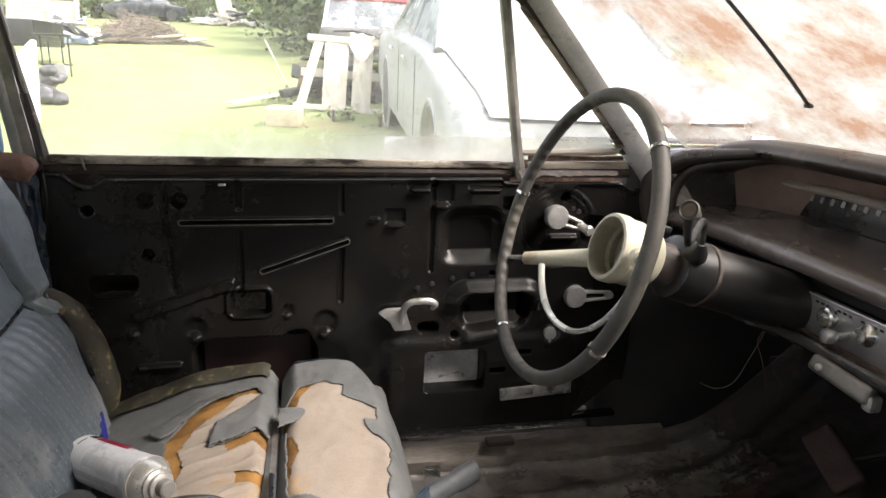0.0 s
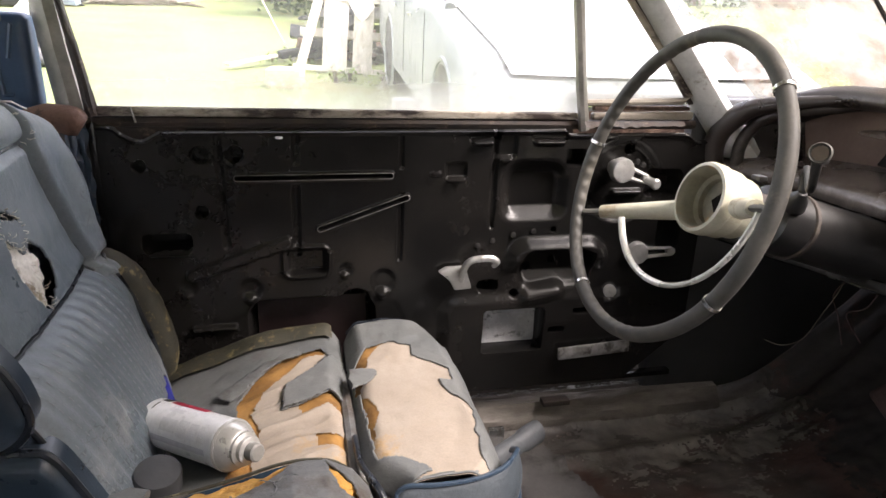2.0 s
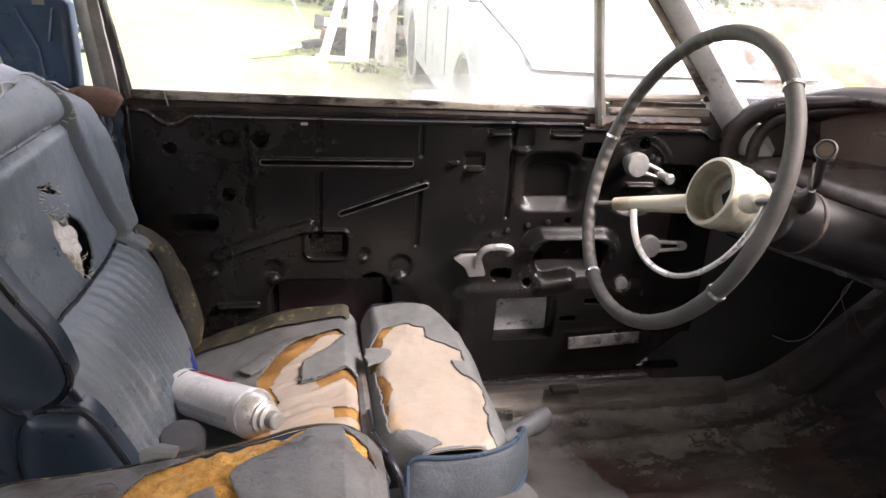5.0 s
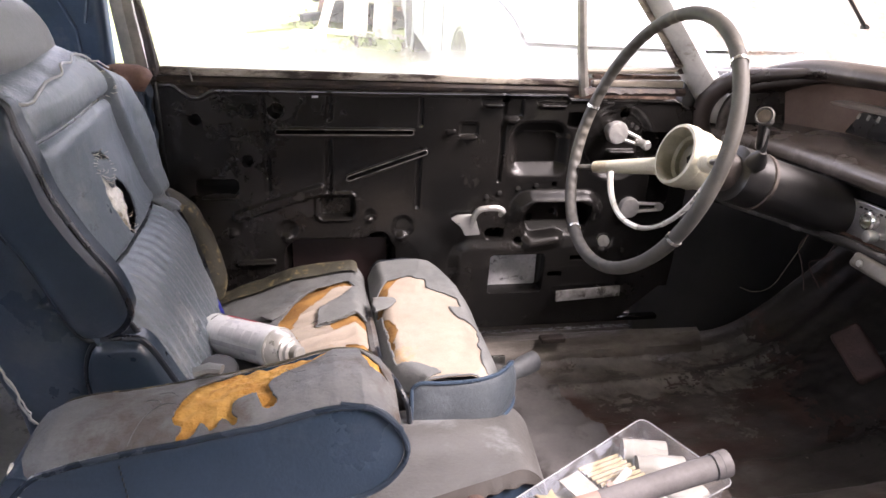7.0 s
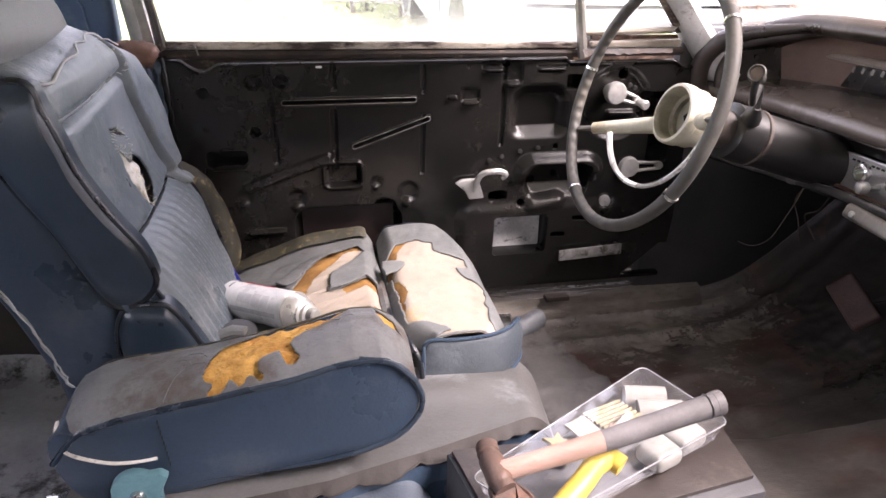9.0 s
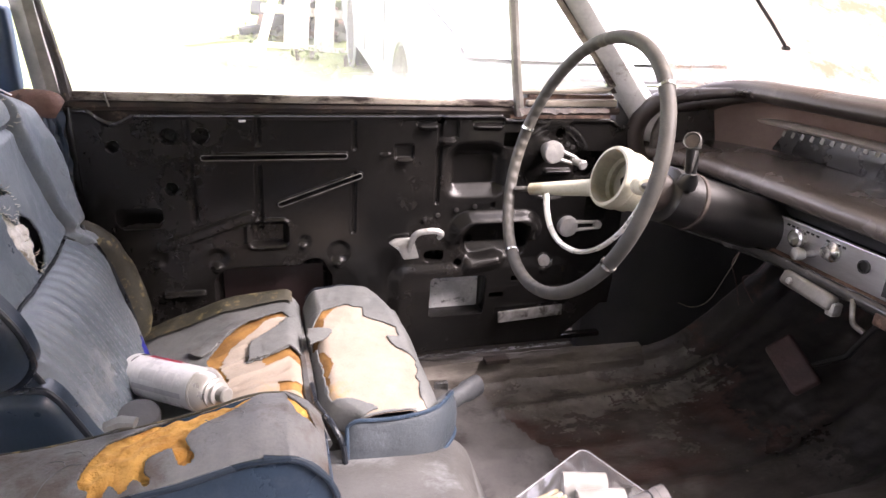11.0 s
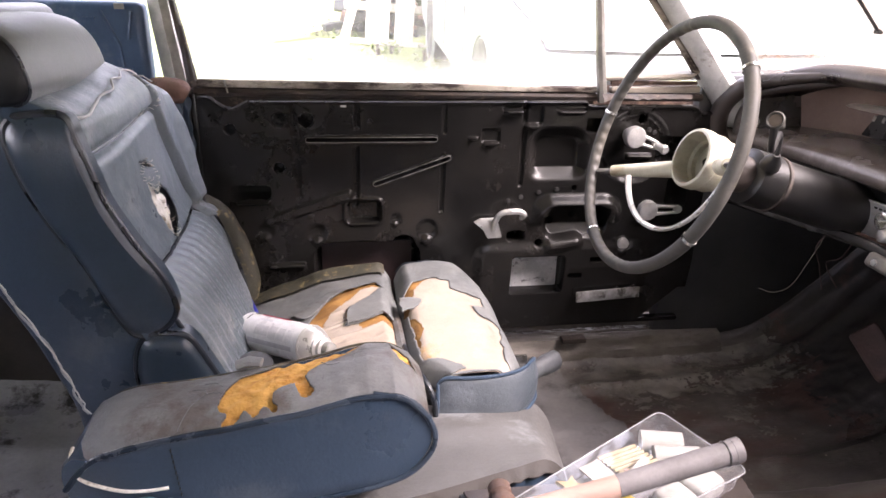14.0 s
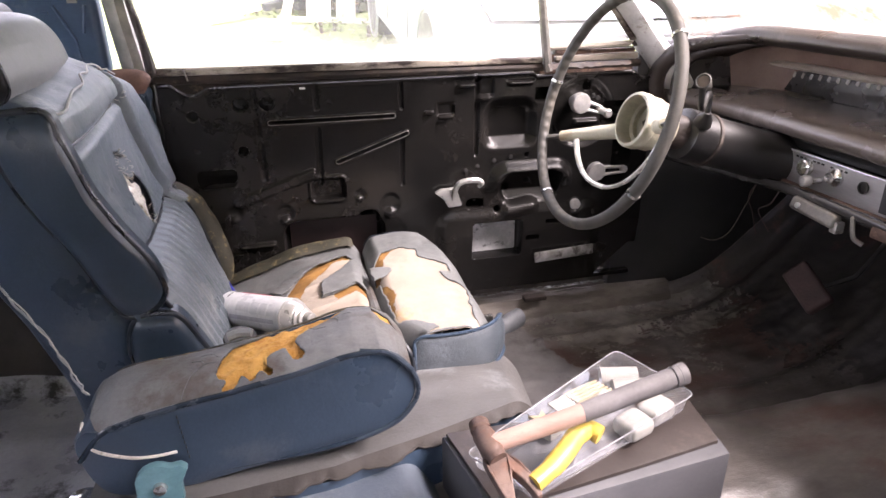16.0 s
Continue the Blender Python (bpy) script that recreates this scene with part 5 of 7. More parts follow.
c2 = part("rear_roll_cover", grid(rear_roll, 130, 190, uncovered(REAR_HOLE, rear_roll, 0.0035)), vinyl_cushion, seat, "grey vinyl cover with ragged tears", angle=70)
thicken(c2, 0.0018)
part("rear_roll_foam", grid(lambda u, v: rear_roll(u, v, 0.0060), 70, 90, None, 0.02, 0.98, 0.02, 0.98), foam_brown, seat, "browned orange foam under the cover")
part("rear_roll_padding", grid(lambda u, v: rear_roll(u, v, 0.0036), 130, 190, lambda u, v: ragged(PATCH_REAR, rear_roll(u, v).x, rear_roll(u, v).y, 0.006, 40)), backing, seat, "pale exposed backing cloth")


def flap(name, outline, fn_z, lift, mat):
    xs, ys = [p[0] for p in outline], [p[1] for p in outline]
    x0, x1, y0, y1 = min(xs) - 0.01, max(xs) + 0.01, min(ys) - 0.01, max(ys) + 0.01
    ob = part(name, grid(lambda u, v: (x0 + (x1 - x0) * u, y0 + (y1 - y0) * v, fn_z(x0 + (x1 - x0) * u, y0 + (y1 - y0) * v) + lift(u, v)), 50, 50, lambda u, v: ragged(outline, x0 + (x1 - x0) * u, y0 + (y1 - y0) * v, 0.004, 60)), mat, seat)
    thicken(ob, 0.002)
    return ob


def rear_z(x, y):
    return rear_roll((x + 0.69) / 0.30, (y - 0.18) / 0.52).z


def front_z(x, y):
    return 0.535


flap("loose_flap", [(-0.485, 0.450), (-0.480, 0.508), (-0.457, 0.529), (-0.435, 0.552), (-0.408, 0.578), (-0.39, 0.585), (-0.385, 0.50), (-0.396, 0.468), (-0.414, 0.477), (-0.451, 0.456)], rear_z, lambda u, v: 0.0022 + 0.0035 * (1 - v) ** 2, vinyl_cushion)
flap("curled_edge", [(-0.585, 0.515), (-0.560, 0.490), (-0.545, 0.505), (-0.530, 0.528), (-0.512, 0.553), (-0.488, 0.575), (-0.458, 0.585), (-0.462, 0.604), (-0.51, 0.578), (-0.555, 0.540)], rear_z, lambda u, v: 0.003 + 0.005 * (1 - u), vinyl_cushion)
flap("small_flap", [(-0.385, 0.462), (-0.385, 0.522), (-0.371, 0.519), (-0.345, 0.516), (-0.342, 0.496), (-0.362, 0.473)], front_z, lambda u, v: 0.001 + 0.002 * u, vinyl_cushion)
part("far_border", grid(lambda u, v: rear_roll(0.02 + 0.93 * u, 0.855 - 0.03 * (1 - u) + (0.14 + 0.03 * (1 - u)) * v) + Vector((0, 0, 0.003 + 0.008 * math.sin(math.pi * min(1, 0.15 + v)) ** 0.7)), 60, 20), vinyl_dusty, seat, "dirt-browned border panel")
part("piping", tube(smooth_line([front_roll(0.05 + 0.9 * k / 8, 0.93) + Vector((0, 0.004, 0.006)) for k in range(9)]), 0.0035, 8), piping_mat, seat)
# end panel of the front roll, wrapped round its front corner and piped
EP = smooth_line([(-0.348, 0.240, 0), (-0.30, 0.233, 0), (-0.25, 0.237, 0), (-0.212, 0.252, 0), (-0.187, 0.278, 0), (-0.174, 0.305, 0), (-0.172, 0.335, 0)], 8)


def end_panel(u, v, out=0.0):
    k = u * (len(EP) - 1)
    i = min(int(k), len(EP) - 2)
    p = EP[i].lerp(EP[i + 1], k - i)
    t = (EP[i + 1] - EP[i]).normalized()
    n = Vector((t.y, -t.x, 0))
    top = 0.531 - 0.004 * u - 0.035 * max(0, (u - 0.6) / 0.4) ** 2 - 0.012 * max(0, 1 - u / 0.08) ** 2
    z = 0.447 + (top - 0.447) * v
    return p + n * (0.008 * math.sin(math.pi * v) ** 0.6 - 0.004 * v + out) + Vector((0, 0, z))


part("end_panel", grid(end_panel, 60, 16), surface("blue vinyl end panel", (0.044, 0.054, 0.063), (0.070, 0.082, 0.093), 8, 0.38, 0, 240, 0.25, (0.10, 0.115, 0.13), 7, 0.15, mid=1.5), seat, "blue-grey piped end panel")
for line in ([end_panel(k / 40, 1.0, 0.001) for k in range(41)], [end_panel(k / 40, 0.03, 0.002) for k in range(41)], [end_panel(0.0, k / 8, 0.001) for k in range(9)]):
    part("piping", tube(line, 0.0032, 8), vinyl_blue, seat)
part("roll_core", block((-0.285, 0.455, 0.455), (0.17, 0.37, 0.12), 0.03, None, 4), vinyl_worn, seat)
part("valley_roll", tube(smooth_line([(-0.378, 0.235, 0.50), (-0.39, 0.30, 0.508), (-0.392, 0.45, 0.505), (-0.398, 0.62, 0.50)]), 0.010, 8), vinyl_worn, seat)
part("valley_piping", tube(smooth_line([(-0.352, 0.225, 0.47), (-0.356, 0.228, 0.505), (-0.37, 0.25, 0.528), (-0.385, 0.30, 0.525), (-0.388, 0.36, 0.522)]), 0.0042, 8), piping_mat, seat)
part("seat_base", block((-0.44, 0.44, 0.345), (0.48, 0.46, 0.21), 0.02), vinyl_worn, seat)


apron_vinyl = surface("brown-soiled grey vinyl", (0.058, 0.056, 0.053), (0.092, 0.091, 0.089), 6, 0.5, 0, 220, 0.25, (0.16, 0.166, 0.17), 7, 0.25, mid=1.5)


def apron(u, v):
    near = Vector(pick([(-0.80, -0.02), (-0.50, 0.008), (-0.35, 0.05), (-0.19, 0.094)], -0.80 + 0.61 * u) * Vector((0, 1, 0)))
    p = Vector((-0.80 + 0.61 * u, near.y, 0.487))
    q = Vector((-0.80 + 0.655 * u, 0.26 + 0.05 * u ** 6, 0.472 - 0.045 * u ** 6))
    r = p.lerp(q, v)
    r.z += 0.006 * math.sin(math.pi * v) + lump(r.x, r.y, 0, 12, 0.004)
    if v < 0.03:
        r.z -= 0.01 * (1 - v / 0.03) ** 2
    if u > 0.93:
        r.z -= 0.03 * ((u - 0.93) / 0.07) ** 2
    return r


part("apron", grid(apron, 80, 36), apron_vinyl, seat, "scuffed grey vinyl apron beside the cushion")
part("apron_skirt", grid(lambda u, v: apron(1.0, u).lerp(Vector((-0.105 + 0.02 * u, 0.15 + 0.23 * u, 0.25)), v), 16, 10), vinyl_worn, seat)
part("apron_front", grid(lambda u, v: apron(u, 0.0) + Vector((0, -0.004 - 0.01 * v, -0.2 * v)), 40, 6), vinyl_blue, seat)
hem_brown = surface("brown dirty hem", (0.010, 0.0078, 0.0066), (0.022, 0.0175, 0.0145), 10, 0.7, 0, 160, 0.3)
part("apron_hem", grid(lambda u, v: apron(u, 0.03) + Vector((0, -0.030 * v * (0.55 + 0.5 * noise.noise((u * 14, 0, 2)) + 0.25 * noise.noise((u * 45, 0, 5))), -0.010 * v + 0.002)), 140, 4), hem_brown, seat, "ragged brown hem of the apron")
part("hem_edge", tube([apron(u / 140, 0.03) + Vector((0, -0.030 * (0.55 + 0.5 * noise.noise((u / 10, 0, 2)) + 0.25 * noise.noise((u * 45 / 140, 0, 5))), -0.008)) for u in range(141)], 0.0014, 6), hem_brown, seat)
part("recliner_lever", tube(smooth_line([(-0.18, 0.488, 0.338), (-0.125, 0.524, 0.340), (-0.070, 0.561, 0.340), (-0.036, 0.582, 0.340)]), [0.0165] * 12 + [0.0195] * 7, 14, flat=1.2), surface("grey lever plastic", (0.10, 0.108, 0.118), (0.14, 0.15, 0.16), 15, 0.5), seat, "grey plastic lever")
part("lever_bracket", block((-0.115, 0.585, 0.33), (0.03, 0.012, 0.05), 0.003), chrome, seat)

# ---- armrest ----
arm_piping = surface("blue vinyl piping", (0.012, 0.02, 0.032), (0.03, 0.042, 0.058), 12, 0.26, 0, 160, 0.1)
arm = thing("armrest", (-0.6, 0.09, 0.5), "blue vinyl armrest, top split open to yellow foam", "armrest")
ARM_TOP = [(-0.80, 0.575), (-0.785, 0.598), (-0.76, 0.606), (-0.68, 0.610), (-0.60, 0.622), (-0.53, 0.634), (-0.46, 0.651), (-0.43, 0.650), (-0.405, 0.635), (-0.388, 0.612)]
side = [(-0.800, 0.560), (-0.788, 0.590), (-0.757, 0.588), (-0.69, 0.604), (-0.60, 0.619), (-0.53, 0.631), (-0.455, 0.649), (-0.41, 0.636), (-0.384, 0.592), (-0.395, 0.556), (-0.43, 0.529), (-0.51, 0.512), (-0.62, 0.496), (-0.70, 0.485), (-0.775, 0.496)]
ring = smooth_line([(p[0], 0, p[1]) for p in side], 5, True)
rc = sum(ring, Vector()) / len(ring)
av, af = [], []
levels = [(0.55, 0.024), (0.9, 0.0255), (0.985, 0.029), (1.0, 0.038), (1.0, 0.09), (1.0, 0.138), (0.985, 0.147), (0.6, 0.15)]
for k, y in levels:
    av += [(rc.x + (p.x - rc.x) * k, y, rc.z + (p.z - rc.z) * k - (0.004 if 0.03 < y < 0.145 and p.z > 0.58 else 0)) for p in ring]
n = len(ring)
for j in range(len(levels) - 1):
    for i in range(n):
        m = (i + 1) % n
        af.append([j * n + i, j * n + m, (j + 1) * n + m, (j + 1) * n + i])
af += [list(range(n))[::-1], [(len(levels) - 1) * n + i for i in range(n)]]
part("body", (av, af), vinyl_blue, arm, "dark blue vinyl side")
ARM_HOLE = [(-0.632, 0.058), (-0.628, 0.085), (-0.621, 0.105), (-0.613, 0.121), (-0.597, 0.131), (-0.563, 0.146), (-0.513, 0.155), (-0.440, 0.162), (-0.458, 0.140), (-0.478, 0.122), (-0.497, 0.112), (-0.524, 0.100), (-0.533, 0.086), (-0.527, 0.070), (-0.522, 0.055), (-0.532, 0.048), (-0.542, 0.060), (-0.546, 0.075), (-0.556, 0.075), (-0.566, 0.070), (-0.570, 0.056), (-0.563, 0.042), (-0.568, 0.036), (-0.577, 0.047), (-0.588, 0.034), (-0.595, 0.040), (-0.602, 0.047), (-0.606, 0.036), (-0.613, 0.031), (-0.622, 0.031), (-0.626, 0.036), (-0.621, 0.046)]
ARM_HOLE = [(p.x, p.y) for p in smooth_line([(x, y, 0) for x, y in ARM_HOLE], 4, True)]
ARM_NICK = [(-0.432, 0.142), (-0.407, 0.115), (-0.398, 0.082), (-0.42, 0.10)]


def arm_top(u, v, sink=0.0):
    x, y = -0.795 + 0.405 * u, 0.028 + 0.12 * v
    z = pick(ARM_TOP, x) + 0.010 * math.sin(math.pi * v) ** 0.7 + 0.012 * v * (1 - v) - 0.006
    z += lump(x, y, 0, 20, 0.0025) + lump(x, y, 2, 60, 0.001)
    if u < 0.28:
        z -= 0.018 * (1 - u / 0.28) ** 1.3 * (1 - v) ** 1.4 + 0.012 * (1 - u / 0.28) ** 3
    return Vector((x, y, z + 0.004 - sink))


at = part("top_cover", grid(arm_top, 300, 90, lambda u, v: not ragged(ARM_HOLE, -0.795 + 0.405 * u, 0.028 + 0.12 * v, 0.0016, 90) and not ragged(ARM_NICK, -0.795 + 0.405 * u, 0.028 + 0.12 * v, 0.003, 60)), vinyl_worn, arm, "worn grey top with a jagged hole", angle=70)
thicken(at, 0.0025)
part("foam", grid(lambda u, v: arm_top(u, v, 0.005) + Vector((0, 0, lump(u * 8, v * 3, 0, 3, 0.004) + lump(u * 40, v * 13, 3, 1, 0.0011))), 200, 60, None, 0.3, 0.995, 0.03, 0.97), foam_orange, arm, "crumbling yellow foam")
# fine cracks running out from the hole
for line in ([(-0.632, 0.085), (-0.648, 0.088), (-0.662, 0.075), (-0.668, 0.055), (-0.672, 0.035)], [(-0.632, 0.098), (-0.642, 0.112), (-0.655, 0.113)], [(-0.648, 0.088), (-0.655, 0.10), (-0.668, 0.103)], [(-0.49, 0.125), (-0.475, 0.112), (-0.468, 0.118), (-0.455, 0.112)], [(-0.478, 0.114), (-0.474, 0.10), (-0.478, 0.092)], [(-0.515, 0.11), (-0.505, 0.098), (-0.492, 0.095)]):
    pts = smooth_line([(x, y, 0) for x, y in line], 5)
    part("crack", tube([arm_top((p.x + 0.795) / 0.405, (p.y - 0.028) / 0.12) + Vector((lump(k, p.x * 50, 3, 0.7, 0.0012), lump(k, p.y * 50, 7, 0.7, 0.0012), 0.0002)) for k, p in enumerate(pts)], 0.0006, 5), vinyl_cushion, arm, "pale crack in the vinyl")
part("piping", tube(smooth_line([arm_top(k / 14, 0.0) + Vector((0, -0.001, 0.001)) for k in range(15)]), 0.0036, 8), arm_piping, arm)
part("piping", tube(smooth_line([arm_top(k / 14, 1.0) + Vector((0, 0.001, 0.0)) for k in range(15)]), 0.0018, 8), vinyl_dusty, arm)
fr = smooth_line([(-0.455, 0, 0.651), (-0.41, 0, 0.637), (-0.383, 0, 0.592), (-0.394, 0, 0.555), (-0.43, 0, 0.528), (-0.51, 0, 0.511), (-0.66, 0, 0.505)], 5)
part("piping", tube([(p.x, 0.0285, p.z) for p in fr], 0.0036, 8), arm_piping, arm)
part("end_band", tube(smooth_line([(-0.794, 0.060, 0.584), (-0.791, 0.042, 0.579), (-0.781, 0.0275, 0.571), (-0.768, 0.0236, 0.562), (-0.738, 0.0232, 0.549), (-0.71, 0.0232, 0.546), (-0.686, 0.0232, 0.548)]), 0.0021, 8, flat=0.8), lining, arm, "split white seam at the end")
for k in range(9):
    part("stitch", block((-0.678 + 0.0006 * k, 0.0225, 0.598 - 0.0075 * k), (0.0015, 0.002, 0.0045), 0.0004), column_black, arm)
br = part("hinge_bracket", prism([(-0.745, 0.36), (-0.738, 0.50)] + [(-0.7105 - 0.0275 * math.cos(k * math.pi / 10), 0.515 + 0.029 * math.sin(k * math.pi / 10)) for k in range(1, 8)] + [(-0.682, 0.540), (-0.674, 0.533), (-0.684, 0.512), (-0.686, 0.36)], "y", 0.006, 0.018, 0.003), teal_paint, arm, "teal painted hinge bracket")
part("hinge_bolt", lathe([(0.002, 0.007), (0.0075, 0.005), (0.009, 0.0)], (-0.709, 0.006, 0.511), (0, -1, 0), 14), chrome, br)
part("hinge_barrel", lathe([(0.02, 0), (0.022, 0.01), (0.022, 0.05), (0.018, 0.055)], (-0.80, 0.03, 0.445), (0, 1, 0), 20), chrome, arm)
part("hinge_sleeve", lathe([(0.012, 0.0), (0.022, 0.004), (0.026, 0.02), (0.026, 0.07), (0.018, 0.082), (0.004, 0.086)], (-0.825, 0.06, 0.39), (0.12, 0, 1), 24), chrome, arm, "chrome hinge sleeve")

# ---- passenger's seat cushion and what lies on it ----
pseat = thing("passenger_seat", (-0.45, -0.3, 0.25), "blue-grey vinyl passenger seat cushion", "car seat")


def cushion_top(u, v):
    x, y = -0.80 + 0.76 * u, -0.60 + (0.66 + 0.07 * u) * v
    rim = min(1, min(u, 1 - u) / 0.06) * min(1, min(v, 1 - v) / 0.06)
    z = 0.468 - 0.072 / (1 + math.exp(-(x + 0.375) * 110)) - 0.10 * (1 - rim) ** 2.2
    return Vector((x, y, z + 0.006 * math.sin(math.pi * v) - 0.006 + lump(x, y, 0, 9, 0.003)))


# the shadow over this cushion is put into its darker vinyl colour
part("cushion", grid(cushion_top, 90, 60), vinyl_shaded, pseat)
part("cushion_border", block((-0.42, -0.29, 0.315), (0.73, 0.60, 0.10), 0.03, None, 4), vinyl_shaded, pseat)
part("cushion_base", block((-0.42, -0.305, 0.245), (0.66, 0.5, 0.05), 0.01), kick_black, pseat)

case = thing("storage_box", (-0.17, -0.04, 0.4), "grey plastic box with a dark brown lid panel", "box")
bq = [(-0.352, 0.036), (0.026, 0.03), (0.012, -0.094), (-0.322, -0.125)]
part("body", prism(bq, "z", 0.40, 0.494, 0.006), surface("grey box plastic", (0.058, 0.058, 0.062), (0.08, 0.08, 0.085), 8, 0.5, 0, 160, 0.12), case)
part("lid_panel", prism([(-0.346, 0.031), (0.02, 0.025), (0.006, -0.074), (-0.12, -0.092), (-0.318, -0.118)], "z", 0.4945, 0.501, 0.002), surface("dark brown lid", (0.020, 0.015, 0.013), (0.037, 0.029, 0.026), 9, 0.42, 0, 160, 0.15, (0.06, 0.047, 0.04), 10, 0.2), case)

clear_plastic = film_glass("clear wrinkled plastic", (0.5, 0.5, 0.52), (0.4, 0.4, 0.43), 0.5, 0.9, 26, None, 0.10, 0.10)
clear_film = film_glass("clear thin film", (0.6, 0.6, 0.6), (0.5, 0.5, 0.5), 0.6, 0.95, 40, None, 0.03, 0.09)
# pale bead colour stands for the highlight along the tray's edge
rim_glint = surface("pale glint on clear rim", (0.16, 0.165, 0.17), (0.26, 0.26, 0.27), 60, 0.2)
white_plastic = surface("white plastic", (0.21, 0.205, 0.19), (0.26, 0.253, 0.235), 20, 0.45, 0, 120, 0.05)
bag = thing("plastic_pack", (-0.16, -0.02, 0.501), "clear plastic pack full of small white parts", "package")
rim_q = [Vector(p) for p in ((-0.335, -0.045, 0.528), (-0.057, 0.106, 0.540), (-0.006, -0.022, 0.540), (-0.276, -0.122, 0.528))]
mid_q = sum(rim_q, Vector()) / 4


def pack_loop(k, drop):
    """A rounded copy of the pack's outline, shrunk by k and lowered by drop."""
    pts = []
    for i in range(4):
        p, a, c = rim_q[i], rim_q[i - 1], rim_q[(i + 1) % 4]
        p0, p1 = p + (a - p).normalized() * 0.014, p + (c - p).normalized() * 0.014
        for w in range(6):
            t = w / 5
            pts.append(p0 * (1 - t) ** 2 + p * 2 * t * (1 - t) + p1 * t * t)
        pts += [p1.lerp(c, f) for f in (0.2, 0.4, 0.6, 0.8)]
    return [mid_q + (p - mid_q) * k - Vector((0, 0, drop)) for p in pts]


bv, bf = [], []
for k, drop in ((1.03, 0.0), (1.0, 0.0), (0.97, 0.022), (0.90, 0.026), (0.5, 0.026), (0.02, 0.026)):
    bv += [p + Vector((0, 0, lump(p.x, p.y, p.z, 60, 0.0012))) for p in pack_loop(k, drop)]
nb = len(pack_loop(1, 0))
for j in range(5):
    for i in range(nb):
        m = (i + 1) % nb
        bf.append([j * nb + i, j * nb + m, (j + 1) * nb + m, (j + 1) * nb + i])
g = part("tray", (bv, bf), clear_plastic, bag, "clear stiff plastic tray", angle=30)
g.visible_shadow = False
cv, cf = [], []
for k, lift in ((1.0, 0.001), (0.94, 0.007), (0.7, 0.010), (0.35, 0.010), (0.02, 0.010)):
    cv += [p + Vector((0, 0, lift + lump(p.x, p.y, 0, 45, 0.004) * (k < 0.99))) for p in pack_loop(k, 0)]
for j in range(4):
    for i in range(nb):
        m = (i + 1) % nb
        cf.append([j * nb + i, j * nb + m, (j + 1) * nb + m, (j + 1) * nb + i])
g = part("film", (cv, cf), clear_film, bag, "crinkled clear film", angle=25)
g.visible_shadow = False
part("rim_bead", tube(pack_loop(1.03, 0.0), 0.0009, 6, closed=True), rim_glint, bag)
part("card", prism([(-0.30, -0.05), (-0.075, 0.07), (-0.03, -0.02), (-0.262, -0.105)], "z", 0.5035, 0.5055), surface("grey card", (0.09, 0.09, 0.1), (0.14, 0.14, 0.15), 10, 0.6), bag)
for p, q, r in (((-0.105, 0.058, 0.530), (-0.055, 0.042, 0.533), 0.017), ((-0.10, 0.028, 0.530), (-0.045, 0.015, 0.533), 0.015)):
    part("roll", tube(smooth_line([p, Vector(p).lerp(Vector(q), 0.5), q]), r, 16), white_plastic, bag)
for x, y, sx, sy, w in ((-0.058, -0.018, 0.050, 0.036, 24), (-0.104, -0.040, 0.046, 0.040, 20)):
    part("pad", block((x, y, 0.521), (sx, sy, 0.026), 0.0125, pose(0, 0, 0, 0, 0, w), 5), white_plastic, bag, "white padded piece")
part("label", block((-0.188, -0.003, 0.541), (0.034, 0.032, 0.0015), 0.0004, pose(0, 0, 0, 6, 4, 28)), white_plastic, bag)
part("sponge", block((-0.208, -0.012, 0.52), (0.045, 0.03, 0.02), 0.006, pose(0, 0, 0, 0, 0, 30)), white_plastic, bag)
tanwood = surface("pale bare wood", (0.27, 0.172, 0.138), (0.34, 0.23, 0.188), 30, 0.65, 0, 140, 0.2, (0.36, 0.17, 0.13), 30, 0.2, stretch=(0.3, 1, 1))
straw = surface("straw wood", (0.25, 0.21, 0.13), (0.31, 0.265, 0.18), 30, 0.7)
for k in range(9):
    part("stick", tube([(-0.172 + 0.003 * k, 0.034 - 0.006 * k, 0.530), (-0.118 + 0.003 * k, 0.046 - 0.006 * k, 0.536)], 0.0024, 6), straw, bag)
part("clip_piece", block((-0.135, 0.0, 0.540), (0.045, 0.010, 0.008), 0.003, pose(0, 0, 0, 10, 0, 40)), white_plastic, bag)
part("clip_piece", block((-0.148, -0.012, 0.540), (0.02, 0.012, 0.008), 0.003, pose(0, 0, 0, 0, 10, -20)), tanwood, bag)
star_pts = []
for k in range(10):
    w, r = k * math.pi / 5, 0.02 if k % 2 == 0 else 0.009
    star_pts.append((-0.228 + r * math.cos(w), -0.024 + r * math.sin(w)))
part("star", prism(star_pts, "z", 0.537, 0.543, 0.001), straw, bag)

hammer = thing("claw_hammer", (-0.2, -0.09, 0.556), "old claw hammer with black rubber grip, rusty head", "hammer")
rusty_steel = surface("brown rusted steel", (0.085, 0.052, 0.041), (0.14, 0.092, 0.072), 25, 0.6, 0.3, 150, 0.3, (0.12, 0.06, 0.04), 24, 0.3)
ha, hb, hc = Vector((-0.318, -0.088, 0.572)), Vector((-0.205, -0.086, 0.594)), Vector((-0.066, -0.078, 0.622))
part("handle", tube([ha, hb], [0.0100, 0.0108], 12, flat=1.2), tanwood, hammer, "bare pinkish wooden handle")
